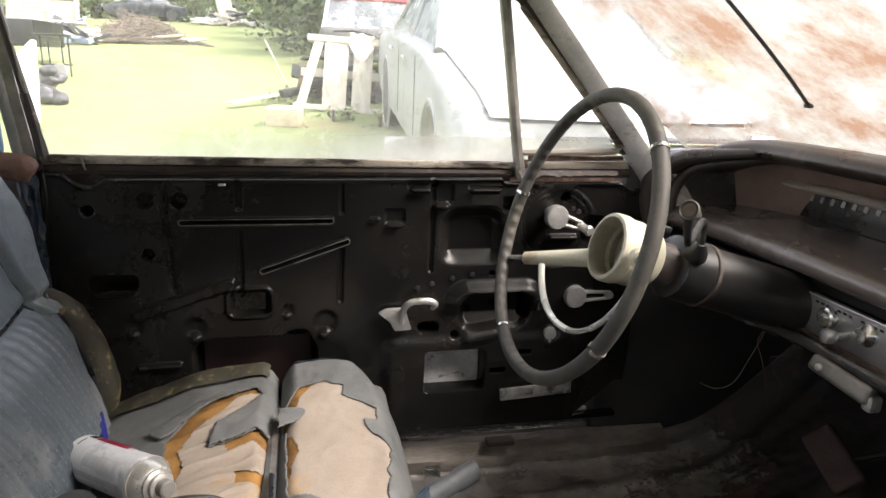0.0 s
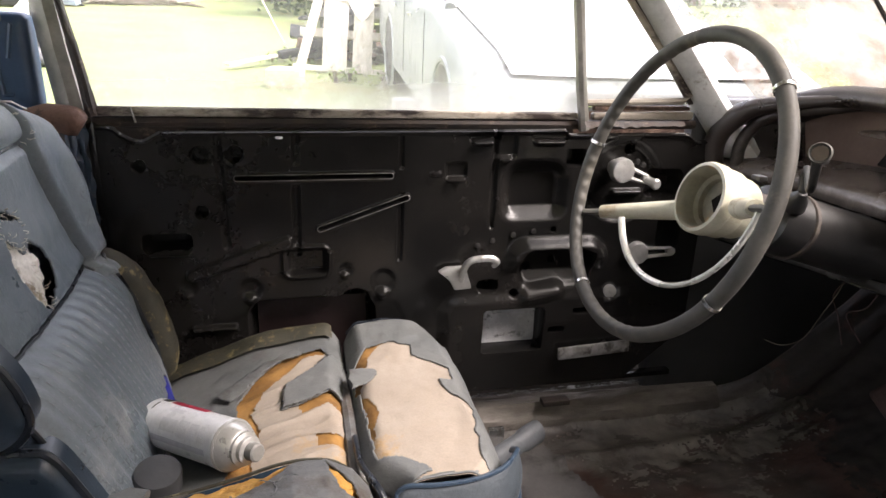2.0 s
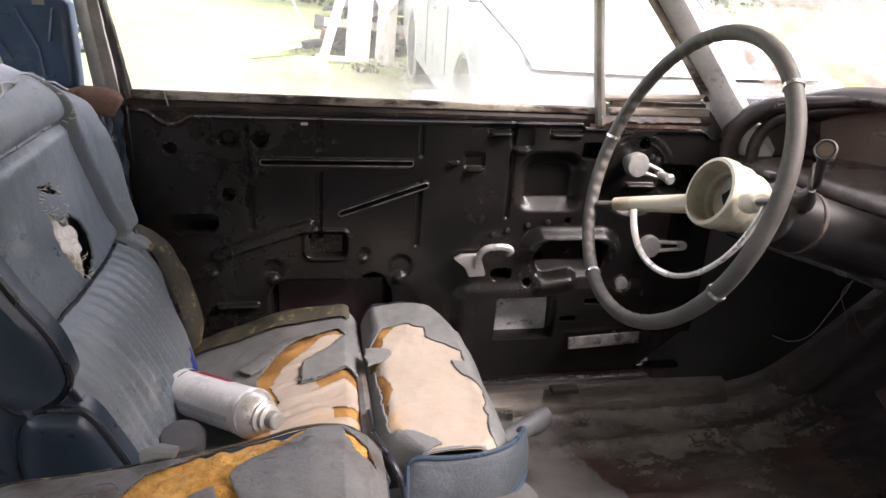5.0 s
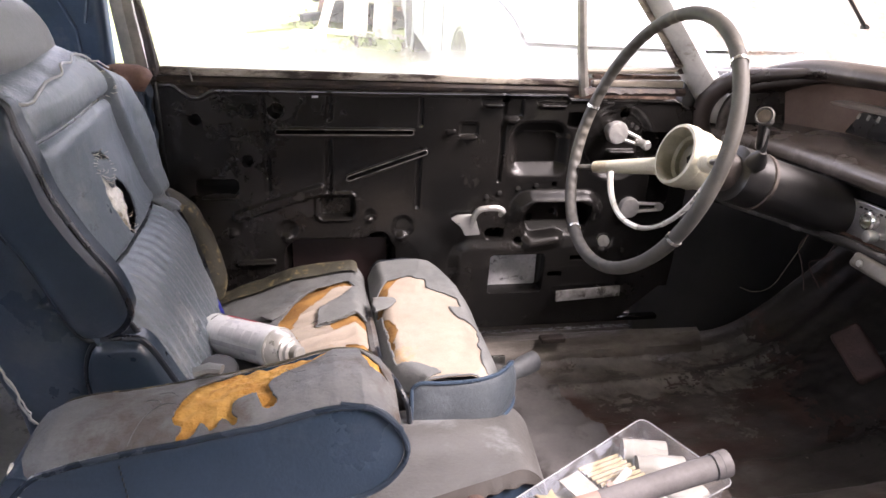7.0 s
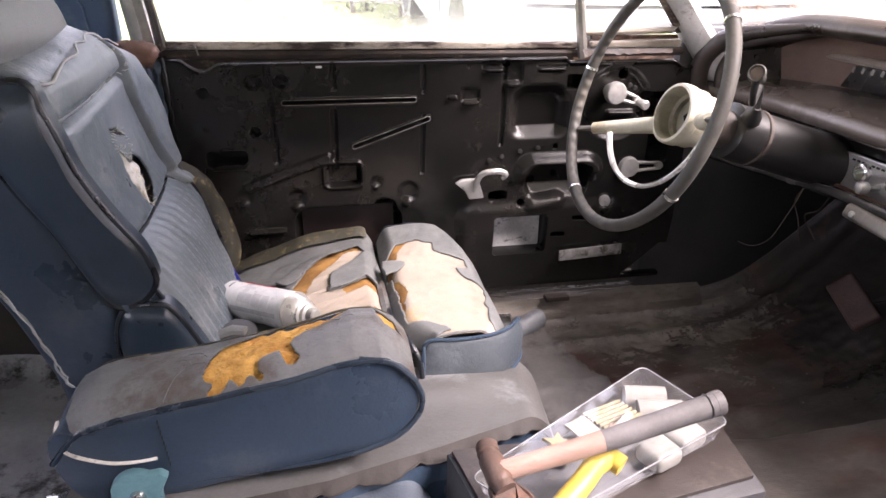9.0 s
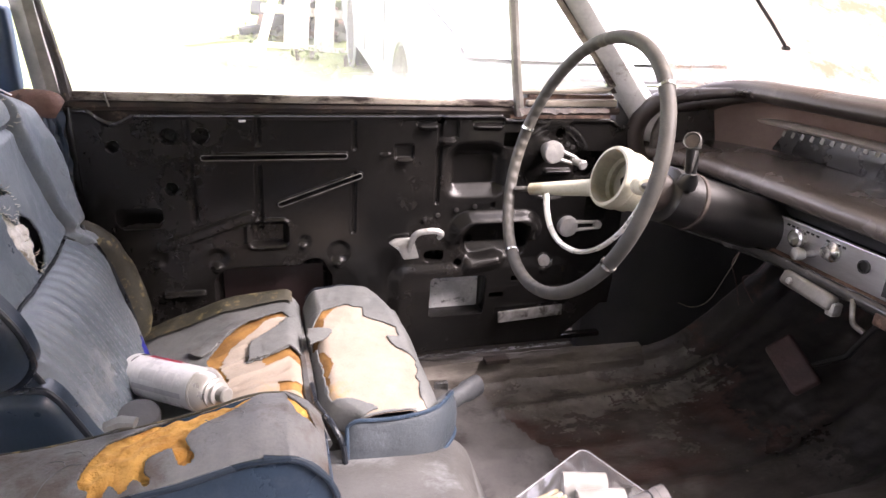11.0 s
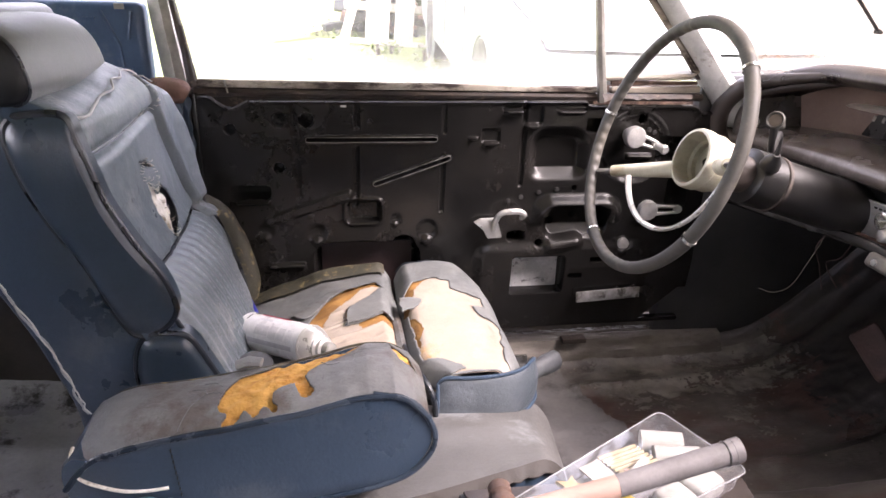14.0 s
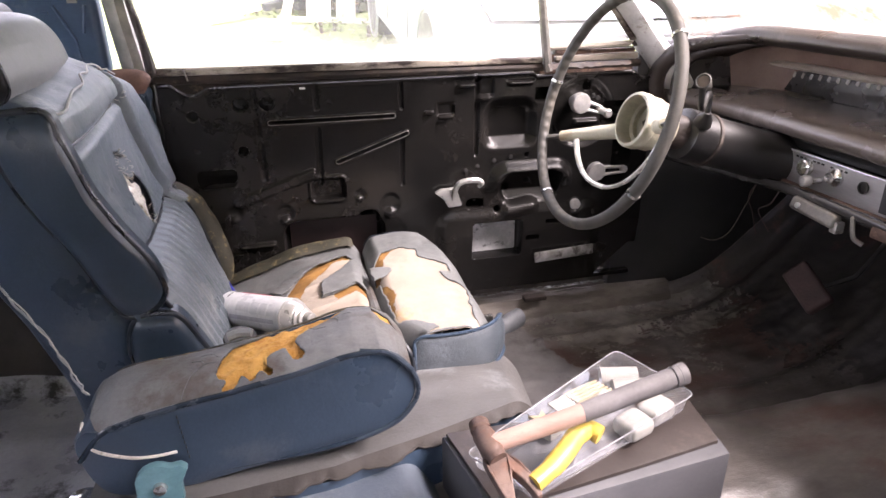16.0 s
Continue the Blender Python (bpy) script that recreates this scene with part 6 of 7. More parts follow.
part("grip", tube([hb, hb.lerp(hc, 0.1), hb.lerp(hc, 0.9), hb.lerp(hc, 0.93), hc], [0.0108, 0.0112, 0.0120, 0.0130, 0.0130], 14, flat=1.15), surface("dusty black rubber", (0.085, 0.078, 0.078), (0.13, 0.122, 0.122), 20, 0.65, 0, 180, 0.2), hammer, "dusty black rubber grip")
head = tube(smooth_line([(-0.322, -0.046, 0.570), (-0.323, -0.056, 0.570), (-0.323, -0.066, 0.570), (-0.322, -0.080, 0.571), (-0.320, -0.098, 0.569), (-0.317, -0.108, 0.566)]), [0.0128] * 8 + [0.0100] * 5 + [0.0138] * 12 + [0.0120] * 6, 14)
part("head", head, rusty_steel, hammer, "brown rusted hammer head")
claw = [(-0.3335, -0.098), (-0.304, -0.097), (-0.292, -0.112), (-0.281, -0.132), (-0.277, -0.148), (-0.283, -0.150), (-0.294, -0.134), (-0.305, -0.121), (-0.308, -0.136), (-0.309, -0.154), (-0.316, -0.155), (-0.326, -0.134), (-0.332, -0.115)]
cl = part("claw", prism(claw, "z", 0.554, 0.566, 0.002), rusty_steel, hammer, "flat split rusty claw", smooth=False)
for v in cl.data.vertices:
    v.co.z -= 9.0 * min(0, v.co.y + 0.098) ** 2
for k in (0.88, 0.93):
    p = hb.lerp(hc, k)
    part("groove", tube([p, p + (hc - hb).normalized() * 0.0008], 0.0131, 14, flat=1.15), kick_black, hammer)
tool = thing("yellow_tool", (-0.22, -0.1, 0.55), "yellow plastic handled tool lying on the pack", "tool")
part("grip", tube(smooth_line([(-0.284, -0.136, 0.548), (-0.255, -0.12, 0.552), (-0.23, -0.102, 0.556), (-0.205, -0.08, 0.558), (-0.188, -0.074, 0.557), (-0.177, -0.085, 0.554)]), [0.011] * 6 + [0.0125] * 12 + [0.0135] * 6 + [0.012] * 7, 12), surface("yellow plastic", (0.42, 0.29, 0.045), (0.48, 0.345, 0.07), 20, 0.4, 0, 140, 0.08, (0.5, 0.34, 0.05), 20, 0.15), tool)

# ---- loose things on the driver's seat ----
can = thing("aerosol_can", (-0.59, 0.34, 0.5), "white aerosol can with a red band lying on the seat", "can")
ca, cb = Vector((-0.651, 0.440, 0.524)), Vector((-0.512, 0.303, 0.555))
cd = (cb - ca).normalized()
can_white = surface("printed white tin", (0.78, 0.78, 0.78), (0.82, 0.82, 0.82), 30, 0.3, 0.0, 120, 0.03)
part("body", lathe([(0.028, -0.001), (0.0315, 0.003), (0.032, 0.007), (0.0315, 0.011), (0.0315, 0.150), (0.0325, 0.153), (0.0315, 0.156)], ca, cd, 36), can_white, can, "white printed body")
part("shoulder", lathe([(0.0315, 0.155), (0.0328, 0.158), (0.0315, 0.161), (0.0305, 0.160), (0.0285, 0.167), (0.0225, 0.177), (0.021, 0.178), (0.021, 0.182), (0.0165, 0.184), (0.0165, 0.190), (0.012, 0.192)], ca, cd, 32), surface("satin tin", (0.5, 0.49, 0.46), (0.6, 0.59, 0.56), 30, 0.32, 0.55, 160, 0.05), can, "satin tin shoulder")
part("nozzle", lathe([(0.0115, 0.189), (0.0112, 0.203), (0.009, 0.205), (0.006, 0.205)], ca, cd, 24), white_plastic, can)
up = Vector((0.0, 0.35, 0.93))
up = (up - cd * up.dot(cd)).normalized()
sd = cd.cross(up)


def on_can(s, deg, r=0.032):
    return ca + cd * s + up * (r * math.cos(radians(deg))) + sd * (r * math.sin(radians(deg)))


red_print = surface("red print", (0.30, 0.012, 0.035), (0.36, 0.018, 0.045), 30, 0.35)
part("red_band", grid(lambda u, v: on_can(0.034 + 0.072 * u, -30 + 34 * v - 3 * u, 0.0319), 10, 10), red_print, can)
part("dark_band", grid(lambda u, v: on_can(0.014 + 0.016 * u, -30 + 34 * v, 0.0320), 4, 8), column_black, can)
grey_print = surface("pale grey print", (0.64, 0.64, 0.65), (0.7, 0.7, 0.71), 30, 0.45)
mauve_print = surface("mauve grey print", (0.5, 0.49, 0.52), (0.56, 0.55, 0.58), 30, 0.45)
part("print_line", grid(lambda u, v: on_can(0.016 + 0.003 * u, 12 + 26 * v, 0.0319), 1, 6), column_black, can, "small dark line of print")
for s0, s1, d0, d1 in ((0.050, 0.082, 48, 78), (0.086, 0.104, 44, 82), (0.108, 0.124, 44, 82), (0.128, 0.142, 44, 82), (0.050, 0.080, 18, 30)):
    part("print_panel", grid(lambda u, v: on_can(s0 + (s1 - s0) * u, d0 + (d1 - d0) * v, 0.0319), 2, 8), grey_print, can)
part("print_band", grid(lambda u, v: on_can(0.034 + 0.11 * u, 92 + 14 * v, 0.0319), 4, 6), mauve_print, can, "mauve printed band")
CAP_AT = Vector((-0.632, 0.330, 0.490))
cap = single("can_cap", lathe([(0.024, 0.0), (0.0275, 0.002), (0.0282, 0.036), (0.0262, 0.040), (0.001, 0.041)], CAP_AT, (0.12, -0.22, 0.95), 28), surface("dark grey cap plastic", (0.030, 0.031, 0.033), (0.047, 0.048, 0.05), 20, 0.5), "dark grey plastic cap beside the can", "cap")
scrap = single("foam_scrap", tube([(-0.622, 0.139, 0.632), (-0.606, 0.141, 0.636), (-0.590, 0.137, 0.636)], [0.009, 0.010, 0.008], 8, flat=0.6), vinyl_cushion, "scrap of pale foam beside the armrest", "scrap")
pen = thing("pen", (-0.65, 0.53, 0.495), "dark blue plastic pen stuck in the seat crease", "pen")
part("barrel", tube([(-0.636, 0.488, 0.500), (-0.655, 0.535, 0.513), (-0.666, 0.563, 0.520)], 0.0058, 12), surface("blue plastic", (0.02, 0.025, 0.2), (0.03, 0.035, 0.28), 20, 0.4), pen)
part("cap", tube([(-0.666, 0.563, 0.520), (-0.672, 0.578, 0.523)], [0.006, 0.005], 12), column_black, pen)

# blue moulded panel on the rear window ledge
bluebin = thing("plastic_tray", (-1.0, 0.78, 0.905), "blue moulded plastic tray standing on the window ledge", "tray")
blue_plastic = surface("blue moulded plastic", (0.03, 0.065, 0.13), (0.045, 0.09, 0.17), 6, 0.42, 0, 150, 0.1, (0.1, 0.14, 0.2), 8, 0.15)
part("shell", block((-1.045, 0.785, 0.978), (0.40, 0.05, 0.15), 0.018, None, 4), blue_plastic, bluebin)
for a, b in (((-0.865, 1.035), (-0.876, 0.985)), ((-0.92, 1.035), (-0.893, 0.975)), ((-0.893, 0.975), (-0.89, 0.93)), ((-0.89, 0.93), (-0.876, 0.93)), ((-0.97, 1.02), (-0.935, 0.955)), ((-0.955, 1.022), (-0.93, 1.022))):
    part("rib", tube([(a[0], 0.7595, a[1]), (b[0], 0.7595, b[1])], 0.0035, 6), blue_plastic, bluebin)
part("sticker", block((-0.885, 0.7585, 1.044), (0.018, 0.002, 0.010), 0.0008), white_plastic, bluebin)
rseat = thing("rear_seat", (-1.6, 0, 0.25), "dark rear bench seat in shadow", "bench seat")
part("cushion", block((-1.5, 0, 0.38), (0.5, 1.3, 0.22), 0.06, None, 4), vinyl_blue, rseat)
part("backrest", block((-1.76, 0, 0.68), (0.16, 1.3, 0.55), 0.06, pose(0, 0, 0, 0, -12, 0), 4), vinyl_blue, rseat)

# sun visor
visor = thing("sun_visor", (0.0, 0.5, 1.22), "stained beige sun visor, cover peeling", "sun visor")
part("panel", grid(lambda u, v: (0.06 - 0.13 * v + 0.012 * math.sin(u * 9) * v, 0.66 - 0.40 * u, 1.262 - 0.066 * v * (1 - 1.15 * u) + lump(u * 3, v * 3, 0, 2, 0.006)), 40, 14), headliner, visor)
thicken(visor.children[0], 0.012)
part("rod", tube([(0.06, 0.68, 1.262), (0.062, 0.24, 1.266)], 0.005, 8), chrome, visor)

# grit and flakes lying on the floor along the sill
grit = surface("dirt and rust flakes", (0.12, 0.10, 0.085), (0.30, 0.265, 0.23), 40, 0.9, 0, 120, 0.4)
rg = random.Random(17)
flakes = []
for k in range(560):
    near = k < 400
    x = rg.gauss(0.19, 0.12) if near else rg.uniform(-0.15, 0.62)
    y = min(0.724, 0.706 + rg.gauss(0, 0.012)) if near else rg.uniform(0.12, 0.72)
    s = 0.0005 + 0.0026 * rg.random() ** 3
    z = floor_z(x, y)
    a = rg.uniform(0, 3.14)
    c, w = math.cos(a) * s, math.sin(a) * s
    flakes.append(([(x - c, y - w, z), (x + w, y - c, z), (x + c * 1.6, y + w * 1.6, z), (x - w, y + c, z), (x, y, z + s * rg.uniform(0.5, 1.0))], [[0, 1, 4], [1, 2, 4], [2, 3, 4], [3, 0, 4]]))
single("floor_grit", join(*flakes), grit, "loose dirt and rust flakes on the floor", "dirt", kind="stuff")

# ---- the yard outside ----
def yard_z(x, y):
    """The yard climbs gently away from the car on the driver's side."""
    s = 0.105 * (y - 0.95)
    if y < 0.5:
        s = -0.047 - 0.01 * (0.5 - y)
    elif y > 10:
        s = 0.95 + 0.078 * (y - 10) if y < 40 else 3.29 + 0.03 * (y - 40)
    return s


grass_soil = surface("mown grass", (0.15, 0.195, 0.065), (0.21, 0.25, 0.095), 0.9, 0.9, 0, 60, 0.9, (0.23, 0.225, 0.095), 0.8, 0.3, bump_far=0.02)
gv, gf = [], []
xs = [-900, -200, -60] + [-26 + 0.65 * k for k in range(81)] + [60, 200, 900]
ys = [-900, -100, -20, -6, -2, 0, 0.5, 1, 1.5] + [2 + 0.6 * k for k in range(60)] + [45, 70, 140, 400, 1500]
for yy in ys:
    for xx in xs:
        gv.append((xx, yy, yard_z(xx, yy) - 0.03 + (lump(xx, yy, 0, 0.7, 0.03) if abs(xx) < 30 and 2 < yy < 38 else 0)))
for j in range(len(ys) - 1):
    for i in range(len(xs) - 1):
        a = j * len(xs) + i
        gf.append([a, a + 1, a + len(xs) + 1, a + len(xs)])
single("ground", (gv, gf), grass_soil, "mown lawn of a cluttered yard", "ground", kind="structure")
# the far leaves are paler: distance haze is put into their colour
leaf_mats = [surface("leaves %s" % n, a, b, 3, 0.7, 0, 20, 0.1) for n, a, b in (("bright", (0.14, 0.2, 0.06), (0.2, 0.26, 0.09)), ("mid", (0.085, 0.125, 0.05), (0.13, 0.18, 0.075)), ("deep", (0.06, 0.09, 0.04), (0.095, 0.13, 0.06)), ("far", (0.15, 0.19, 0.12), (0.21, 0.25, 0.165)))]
bark = surface("bark", (0.07, 0.055, 0.04), (0.13, 0.105, 0.08), 8, 0.9, 0, 50, 0.5)


def tree(at, height, spread, mat, seed, leaves=1500, low=0.1, size=0.32, name="tree", label="leafy green tree at the yard's edge"):
    r = random.Random(seed)
    base = Vector((at[0], at[1], yard_z(*at) - 0.1))
    t = thing(name, base, label, "tree", "trees along the yard" if name == "tree" else "bushes along the yard")
    trunk = smooth_line([base + Vector((0.15 * height * 0.1 * r.uniform(-1, 1) * k, 0, height * 0.85 * k / 4)) for k in range(5)], 3)
    limbs = [tube(trunk, [max(0.02, 0.03 * height * (1 - k / 13)) for k in range(len(trunk))], 7)]
    hubs = []
    for k in range(11):
        f = low + 0.2 + 0.7 * r.random() * (1 - low)
        p = base + Vector((0, 0, height * 0.85 * min(f, 0.95)))
        a = r.random() * 6.28
        reach = spread * (0.45 + 0.5 * r.random()) * math.sin(math.pi * min(0.9, max(0.2, f)))
        q = p + Vector((math.cos(a) * reach, math.sin(a) * reach, height * 0.1 * r.uniform(0, 1.3)))
        limbs.append(tube([p, p.lerp(q, 0.5) + Vector((0, 0, 0.05 * height)), q], [0.012 * height, 0.008 * height, 0.003 * height], 5))
        hubs += [q, p.lerp(q, 0.6), p.lerp(q, 0.85) + Vector((0, 0, 0.08 * height))]
    hubs += [base + Vector((r.uniform(-.7, .7) * spread, r.uniform(-.7, .7) * spread, height * r.uniform(low, 0.8))) for _ in range(18)]
    part("trunk", join(*limbs), bark, t)
    vs, fs = [], []
    for k in range(leaves):
        h = r.choice(hubs)
        d = Vector((r.gauss(0, 1), r.gauss(0, 1), r.gauss(0, 0.8))) * spread * 0.19
        p = h + d
        p.z = max(p.z, base.z + height * low * r.random())
        s = size * r.uniform(0.5, 1.2)
        e = Euler((r.uniform(-1, 1), r.uniform(-1, 1), r.uniform(0, 6.28))).to_matrix()
        i = len(vs)
        vs += [p + e @ Vector(q) * s for q in ((-0.5, 0, 0), (-0.1, -0.28, 0.06), (0.5, 0, 0), (-0.1, 0.28, 0.06))]
        out = (e @ Vector((0, 0, 1))).dot(p - base - Vector((0, 0.0, height * 0.4))) > 0
        fs.append([i, i + 1, i + 2, i + 3] if out else [i + 3, i + 2, i + 1, i])
    crown = part("crown", (vs, fs), mat, t)
    mid = base + Vector((0, 0, height * 0.45))
    crown.data.normals_split_custom_set_from_vertices([tuple(((vs[i - i % 4] - mid).normalized() + Vector((0, 0, 0.5))).normalized()) for i in range(len(vs))])
    return t


for k, (x, y, h, s, m) in enumerate([(-26, 38, 13, 6, 1), (-20, 42, 12, 6, 0), (-16.5, 44, 10, 5, 0), (-14, 48, 12, 5, 1), (-11.2, 50, 10.5, 3.6, 2), (-1.6, 45, 13, 4.2, 1), (0.6, 36, 12, 5, 0), (3.4, 32, 11, 5, 1), (6.5, 30, 12, 5.5, 2), (10, 30, 13, 6, 1), (15, 32, 13, 6, 2), (21, 34, 13, 6, 1), (28, 36, 13, 6, 2), (-33, 36, 13, 6, 1), (4.6, 21, 8.5, 4.2, 2), (9.5, 22, 9, 4.5, 1), (1.7, 24, 6.5, 3.0, 1), (2, 60, 12, 6, 1), (-13, 58, 12, 5, 2)]):
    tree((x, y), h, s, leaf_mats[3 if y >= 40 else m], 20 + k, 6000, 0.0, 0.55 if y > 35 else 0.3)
for k, (x, y, h, s, m) in enumerate([(-14.5, 37, 3.4, 2.8, 0), (-17, 35, 3.6, 3, 0), (-20, 33, 4, 3.2, 0), (-14, 47, 3.4, 2.8, 0), (-6.6, 48, 2.4, 2.4, 0), (-1.4, 37, 4.6, 2.8, 0), (0.9, 17.5, 3.2, 2.2, 2), (2.2, 16, 3.4, 2.3, 2), (-0.1, 20.5, 3.4, 2.2, 1), (3.5, 15, 3.6, 2.4, 2), (-23, 27, 3.4, 3, 1), (-10, 49, 3.2, 2.8, 0), (-16.5, 39, 4.4, 3, 0), (-19.5, 38, 4.6, 3, 1), (0.3, 14.5, 2.6, 1.8, 2), (-2.6, 42, 5, 3, 1), (5, 17, 4.5, 3, 2), (-26, 29, 4, 3, 0), (-29, 26, 4, 3, 1)]):
    tree((x, y), h, s, leaf_mats[m], 60 + k, 4000, 0.0, 0.19, "bush", "dense green bush at the yard's edge")
# distant tree line closing the yard


def far_line(u, v):
    x = -150 + 300 * u
    top = 9.5 + 4 * noise.noise((x * 0.09, 0, 1)) + 2.2 * noise.noise((x * 0.31, 0, 4)) + 1.2 * noise.noise((x * 0.9, 0, 7)) - 4.5 * math.exp(-((x + 12.5) / 4) ** 2)
    return Vector((x, 78 + 3 * noise.noise((x * 0.2, v * 3, 2)) + 1.2 * noise.noise((x * 0.8, v * 9, 5)) + 4 * v * v, 3 + top * v))


single("backdrop_trees", grid(far_line, 420, 22), leaf_mats[3], "distant tree line behind the yard, haze put into its colour", "trees", kind="structure", smooth=False)
# unseen trees added on the passenger's side to hold back low sky light
for k, (x, y, h, s, m) in enumerate([(-7, -9, 7.5, 4, 1), (-3, -8, 7, 3.6, 2), (1, -8.5, 8, 4, 1), (5, -9, 7.5, 4, 2), (9, -8, 7, 3.8, 1), (-11, -8, 8, 4, 2)]):
    tree((x, y), h, s, leaf_mats[m], 130 + k, 2200, 0.0, 0.4)
# weeds at the foot of the pallet
for k, (x, y) in enumerate([(-0.62, 7.9), (-0.45, 7.2), (0.05, 6.5), (-0.1, 6.4), (0.35, 6.1), (-0.75, 7.5)]):
    tree((x, y), 0.2, 0.2, leaf_mats[0], 90 + k, 60, 0.0, 0.06, "weed", "low green weed by the pallet")

# parked cars
# the white saloon takes two tones: top as lit, sides grey for shade
white_car_paint = surface("chalky white car paint", (0.31, 0.32, 0.32), (0.37, 0.38, 0.38), 3, 0.4, 0, 120, 0.05, (0.26, 0.27, 0.265), 4, 0.2)
grey_car_paint = surface("faded grey paint, also shaded white sides", (0.21, 0.225, 0.215), (0.29, 0.30, 0.285), 3, 0.42, 0, 120, 0.05, (0.13, 0.13, 0.12), 5, 0.2)
navy_paint = surface("dark navy car paint", (0.01, 0.014, 0.022), (0.018, 0.022, 0.03), 3, 0.25, 0, 120, 0.03)
red_paint = surface("dull red truck paint", (0.2, 0.025, 0.03), (0.28, 0.04, 0.045), 4, 0.4, 0, 120, 0.05)
tyre_mat = surface("tyre rubber", (0.02, 0.02, 0.02), (0.035, 0.034, 0.033), 8, 0.8, 0, 80, 0.4)
window_mat = surface("dark car glass", (0.05, 0.06, 0.065), (0.08, 0.09, 0.095), 3, 0.08, 0, 60, 0.0)


dark_rim = surface("dull dark wheel steel", (0.05, 0.05, 0.05), (0.09, 0.09, 0.088), 8, 0.5, 0.4)


def tyre(at, r=0.31, w=0.2, axis=(1, 0, 0), parent=None):
    t = part("wheel", lathe([(r * 0.55, -w / 2), (r * 0.9, -w / 2), (r, -w * 0.36), (r, w * 0.36), (r * 0.9, w / 2), (r * 0.55, w / 2)], at, axis, 26), tyre_mat, parent)
    part("rim", lathe([(0.02, -w * 0.45), (r * 0.5, -w * 0.42), (r * 0.58, -w * 0.48), (r * 0.58, w * 0.48), (r * 0.5, w * 0.42), (0.02, w * 0.45)], at, axis, 20), dark_rim, t)
    return t


def sedan(name, m, paint, hood_paint, label, length=4.7, width=1.78, hood=1.35):
    """A saloon whose front is at y=0 of its own space, its nearside at x=0; m places it."""
    o = m.translation.copy()
    car = thing(name, o, label, "car")
    prof = [(0.0, 0.32), (-0.02, 0.55), (0.03, 0.70), (0.3, 0.78), (hood, 0.90), (hood + 0.05, 0.92), (length - 1.2, 0.93), (length - 0.1, 0.85), (length, 0.7), (length, 0.35), (length - 0.5, 0.25), (0.4, 0.25)]

    def put(vs):
        return [m @ Vector(v) for v in vs]

    def body(y_in, z_in, inset):
        return (inset, y_in, z_in)
    pts = [(p[0], p[1]) for p in prof]
    v, f = [], []
    cols = [(0.0, 0.93), (0.03, 1.0), (0.12, 1.03), (width / 2, 1.06), (width - 0.12, 1.03), (width - 0.03, 1.0), (width, 0.93)]
    for x, k in cols:
        for (y, z) in pts:
            yy = y + (0.10 * (abs(x - width / 2) / (width / 2)) ** 3 if y < 0.4 else 0)
            v.append((x, yy, 0.3 + (z - 0.3) * (k if z > 0.6 else 1)))
    npt = len(pts)
    for c in range(len(cols) - 1):
        for i in range(npt):
            j = (i + 1) % npt
            f.append([c * npt + i, c * npt + j, (c + 1) * npt + j, (c + 1) * npt + i])
    f += [list(range(npt))[::-1], [(len(cols) - 1) * npt + i for i in range(npt)]]
    bodyo = part("body", (put(v), f), paint, car, angle=50)
    # bonnet skin a little proud
    part("bonnet", grid(lambda a, b: m @ Vector((0.14 + (width - 0.28) * a, 0.03 + 0.07 * (2 * a - 1) ** 2 + (hood - 0.05) * b, 0.3 + (pick([(0.0, 0.70), (0.3, 0.775), (hood, 0.90)], 0.03 + (hood - 0.05) * b) - 0.3) * 1.06 + 0.006)), 14, 14), hood_paint, car)
    # cabin
    h = 1.36
    y0, y1, y2, y3 = hood, hood + 0.75, length - 1.35, length - 0.75
    cab = [((0.10, y0, 0.92), (width - 0.10, y0, 0.92)), ((0.26, y1, h), (width - 0.26, y1, h)), ((0.27, y2, h - 0.01), (width - 0.27, y2, h - 0.01)), ((0.12, y3, 0.93), (width - 0.12, y3, 0.93))]
    vs = [p for pair in cab for p in pair]
    part("roof", prism_roof(m, width, y1, y2, h), hood_paint, car)
    part("windscreen", (put([vs[0], vs[1], vs[3], vs[2]]), [[0, 1, 2, 3]]), window_mat if paint is navy_paint else glare_glass, car)
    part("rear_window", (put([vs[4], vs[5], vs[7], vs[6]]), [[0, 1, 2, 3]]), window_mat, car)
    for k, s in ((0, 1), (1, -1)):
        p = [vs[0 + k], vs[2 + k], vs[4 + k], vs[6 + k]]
        part("side_window", (put(p), [[0, 1, 2, 3]]), window_mat if paint is navy_paint else glare_glass, car)
        for a, b in ((0, 1), (1, 2), (2, 3)):
            part("pillar", tube(put([p[a], p[b]]), 0.035, 8), paint, car)
        mid = [(Vector(p[0]) + Vector(p[3])) / 2, (Vector(p[1]) + Vector(p[2])) / 2]
        part("pillar", tube(put(mid), 0.03, 8), paint, car)
        sx = 0.0 if k == 0 else width
        for y in (1.0, length - 0.95):
            part("arch", lathe([(0.31, -0.01), (0.325, 0.010), (0.345, 0.012), (0.365, -0.01)], m @ Vector((sx, y, 0.33)), m.to_3x3() @ Vector((-s, 0, 0)), 28, False), paint, car)
            # black disc stands in for the shade inside the wheel arch
            part("arch_gap", lathe([(0.001, 0.004), (0.305, 0.004), (0.31, -0.02)], m @ Vector((sx, y, 0.33)), m.to_3x3() @ Vector((-s, 0, 0)), 28, False), kick_black, car)
            tyre(m @ Vector((sx + s * 0.10, y, 0.29)), 0.29, 0.18, m.to_3x3() @ Vector((1, 0, 0)), car)
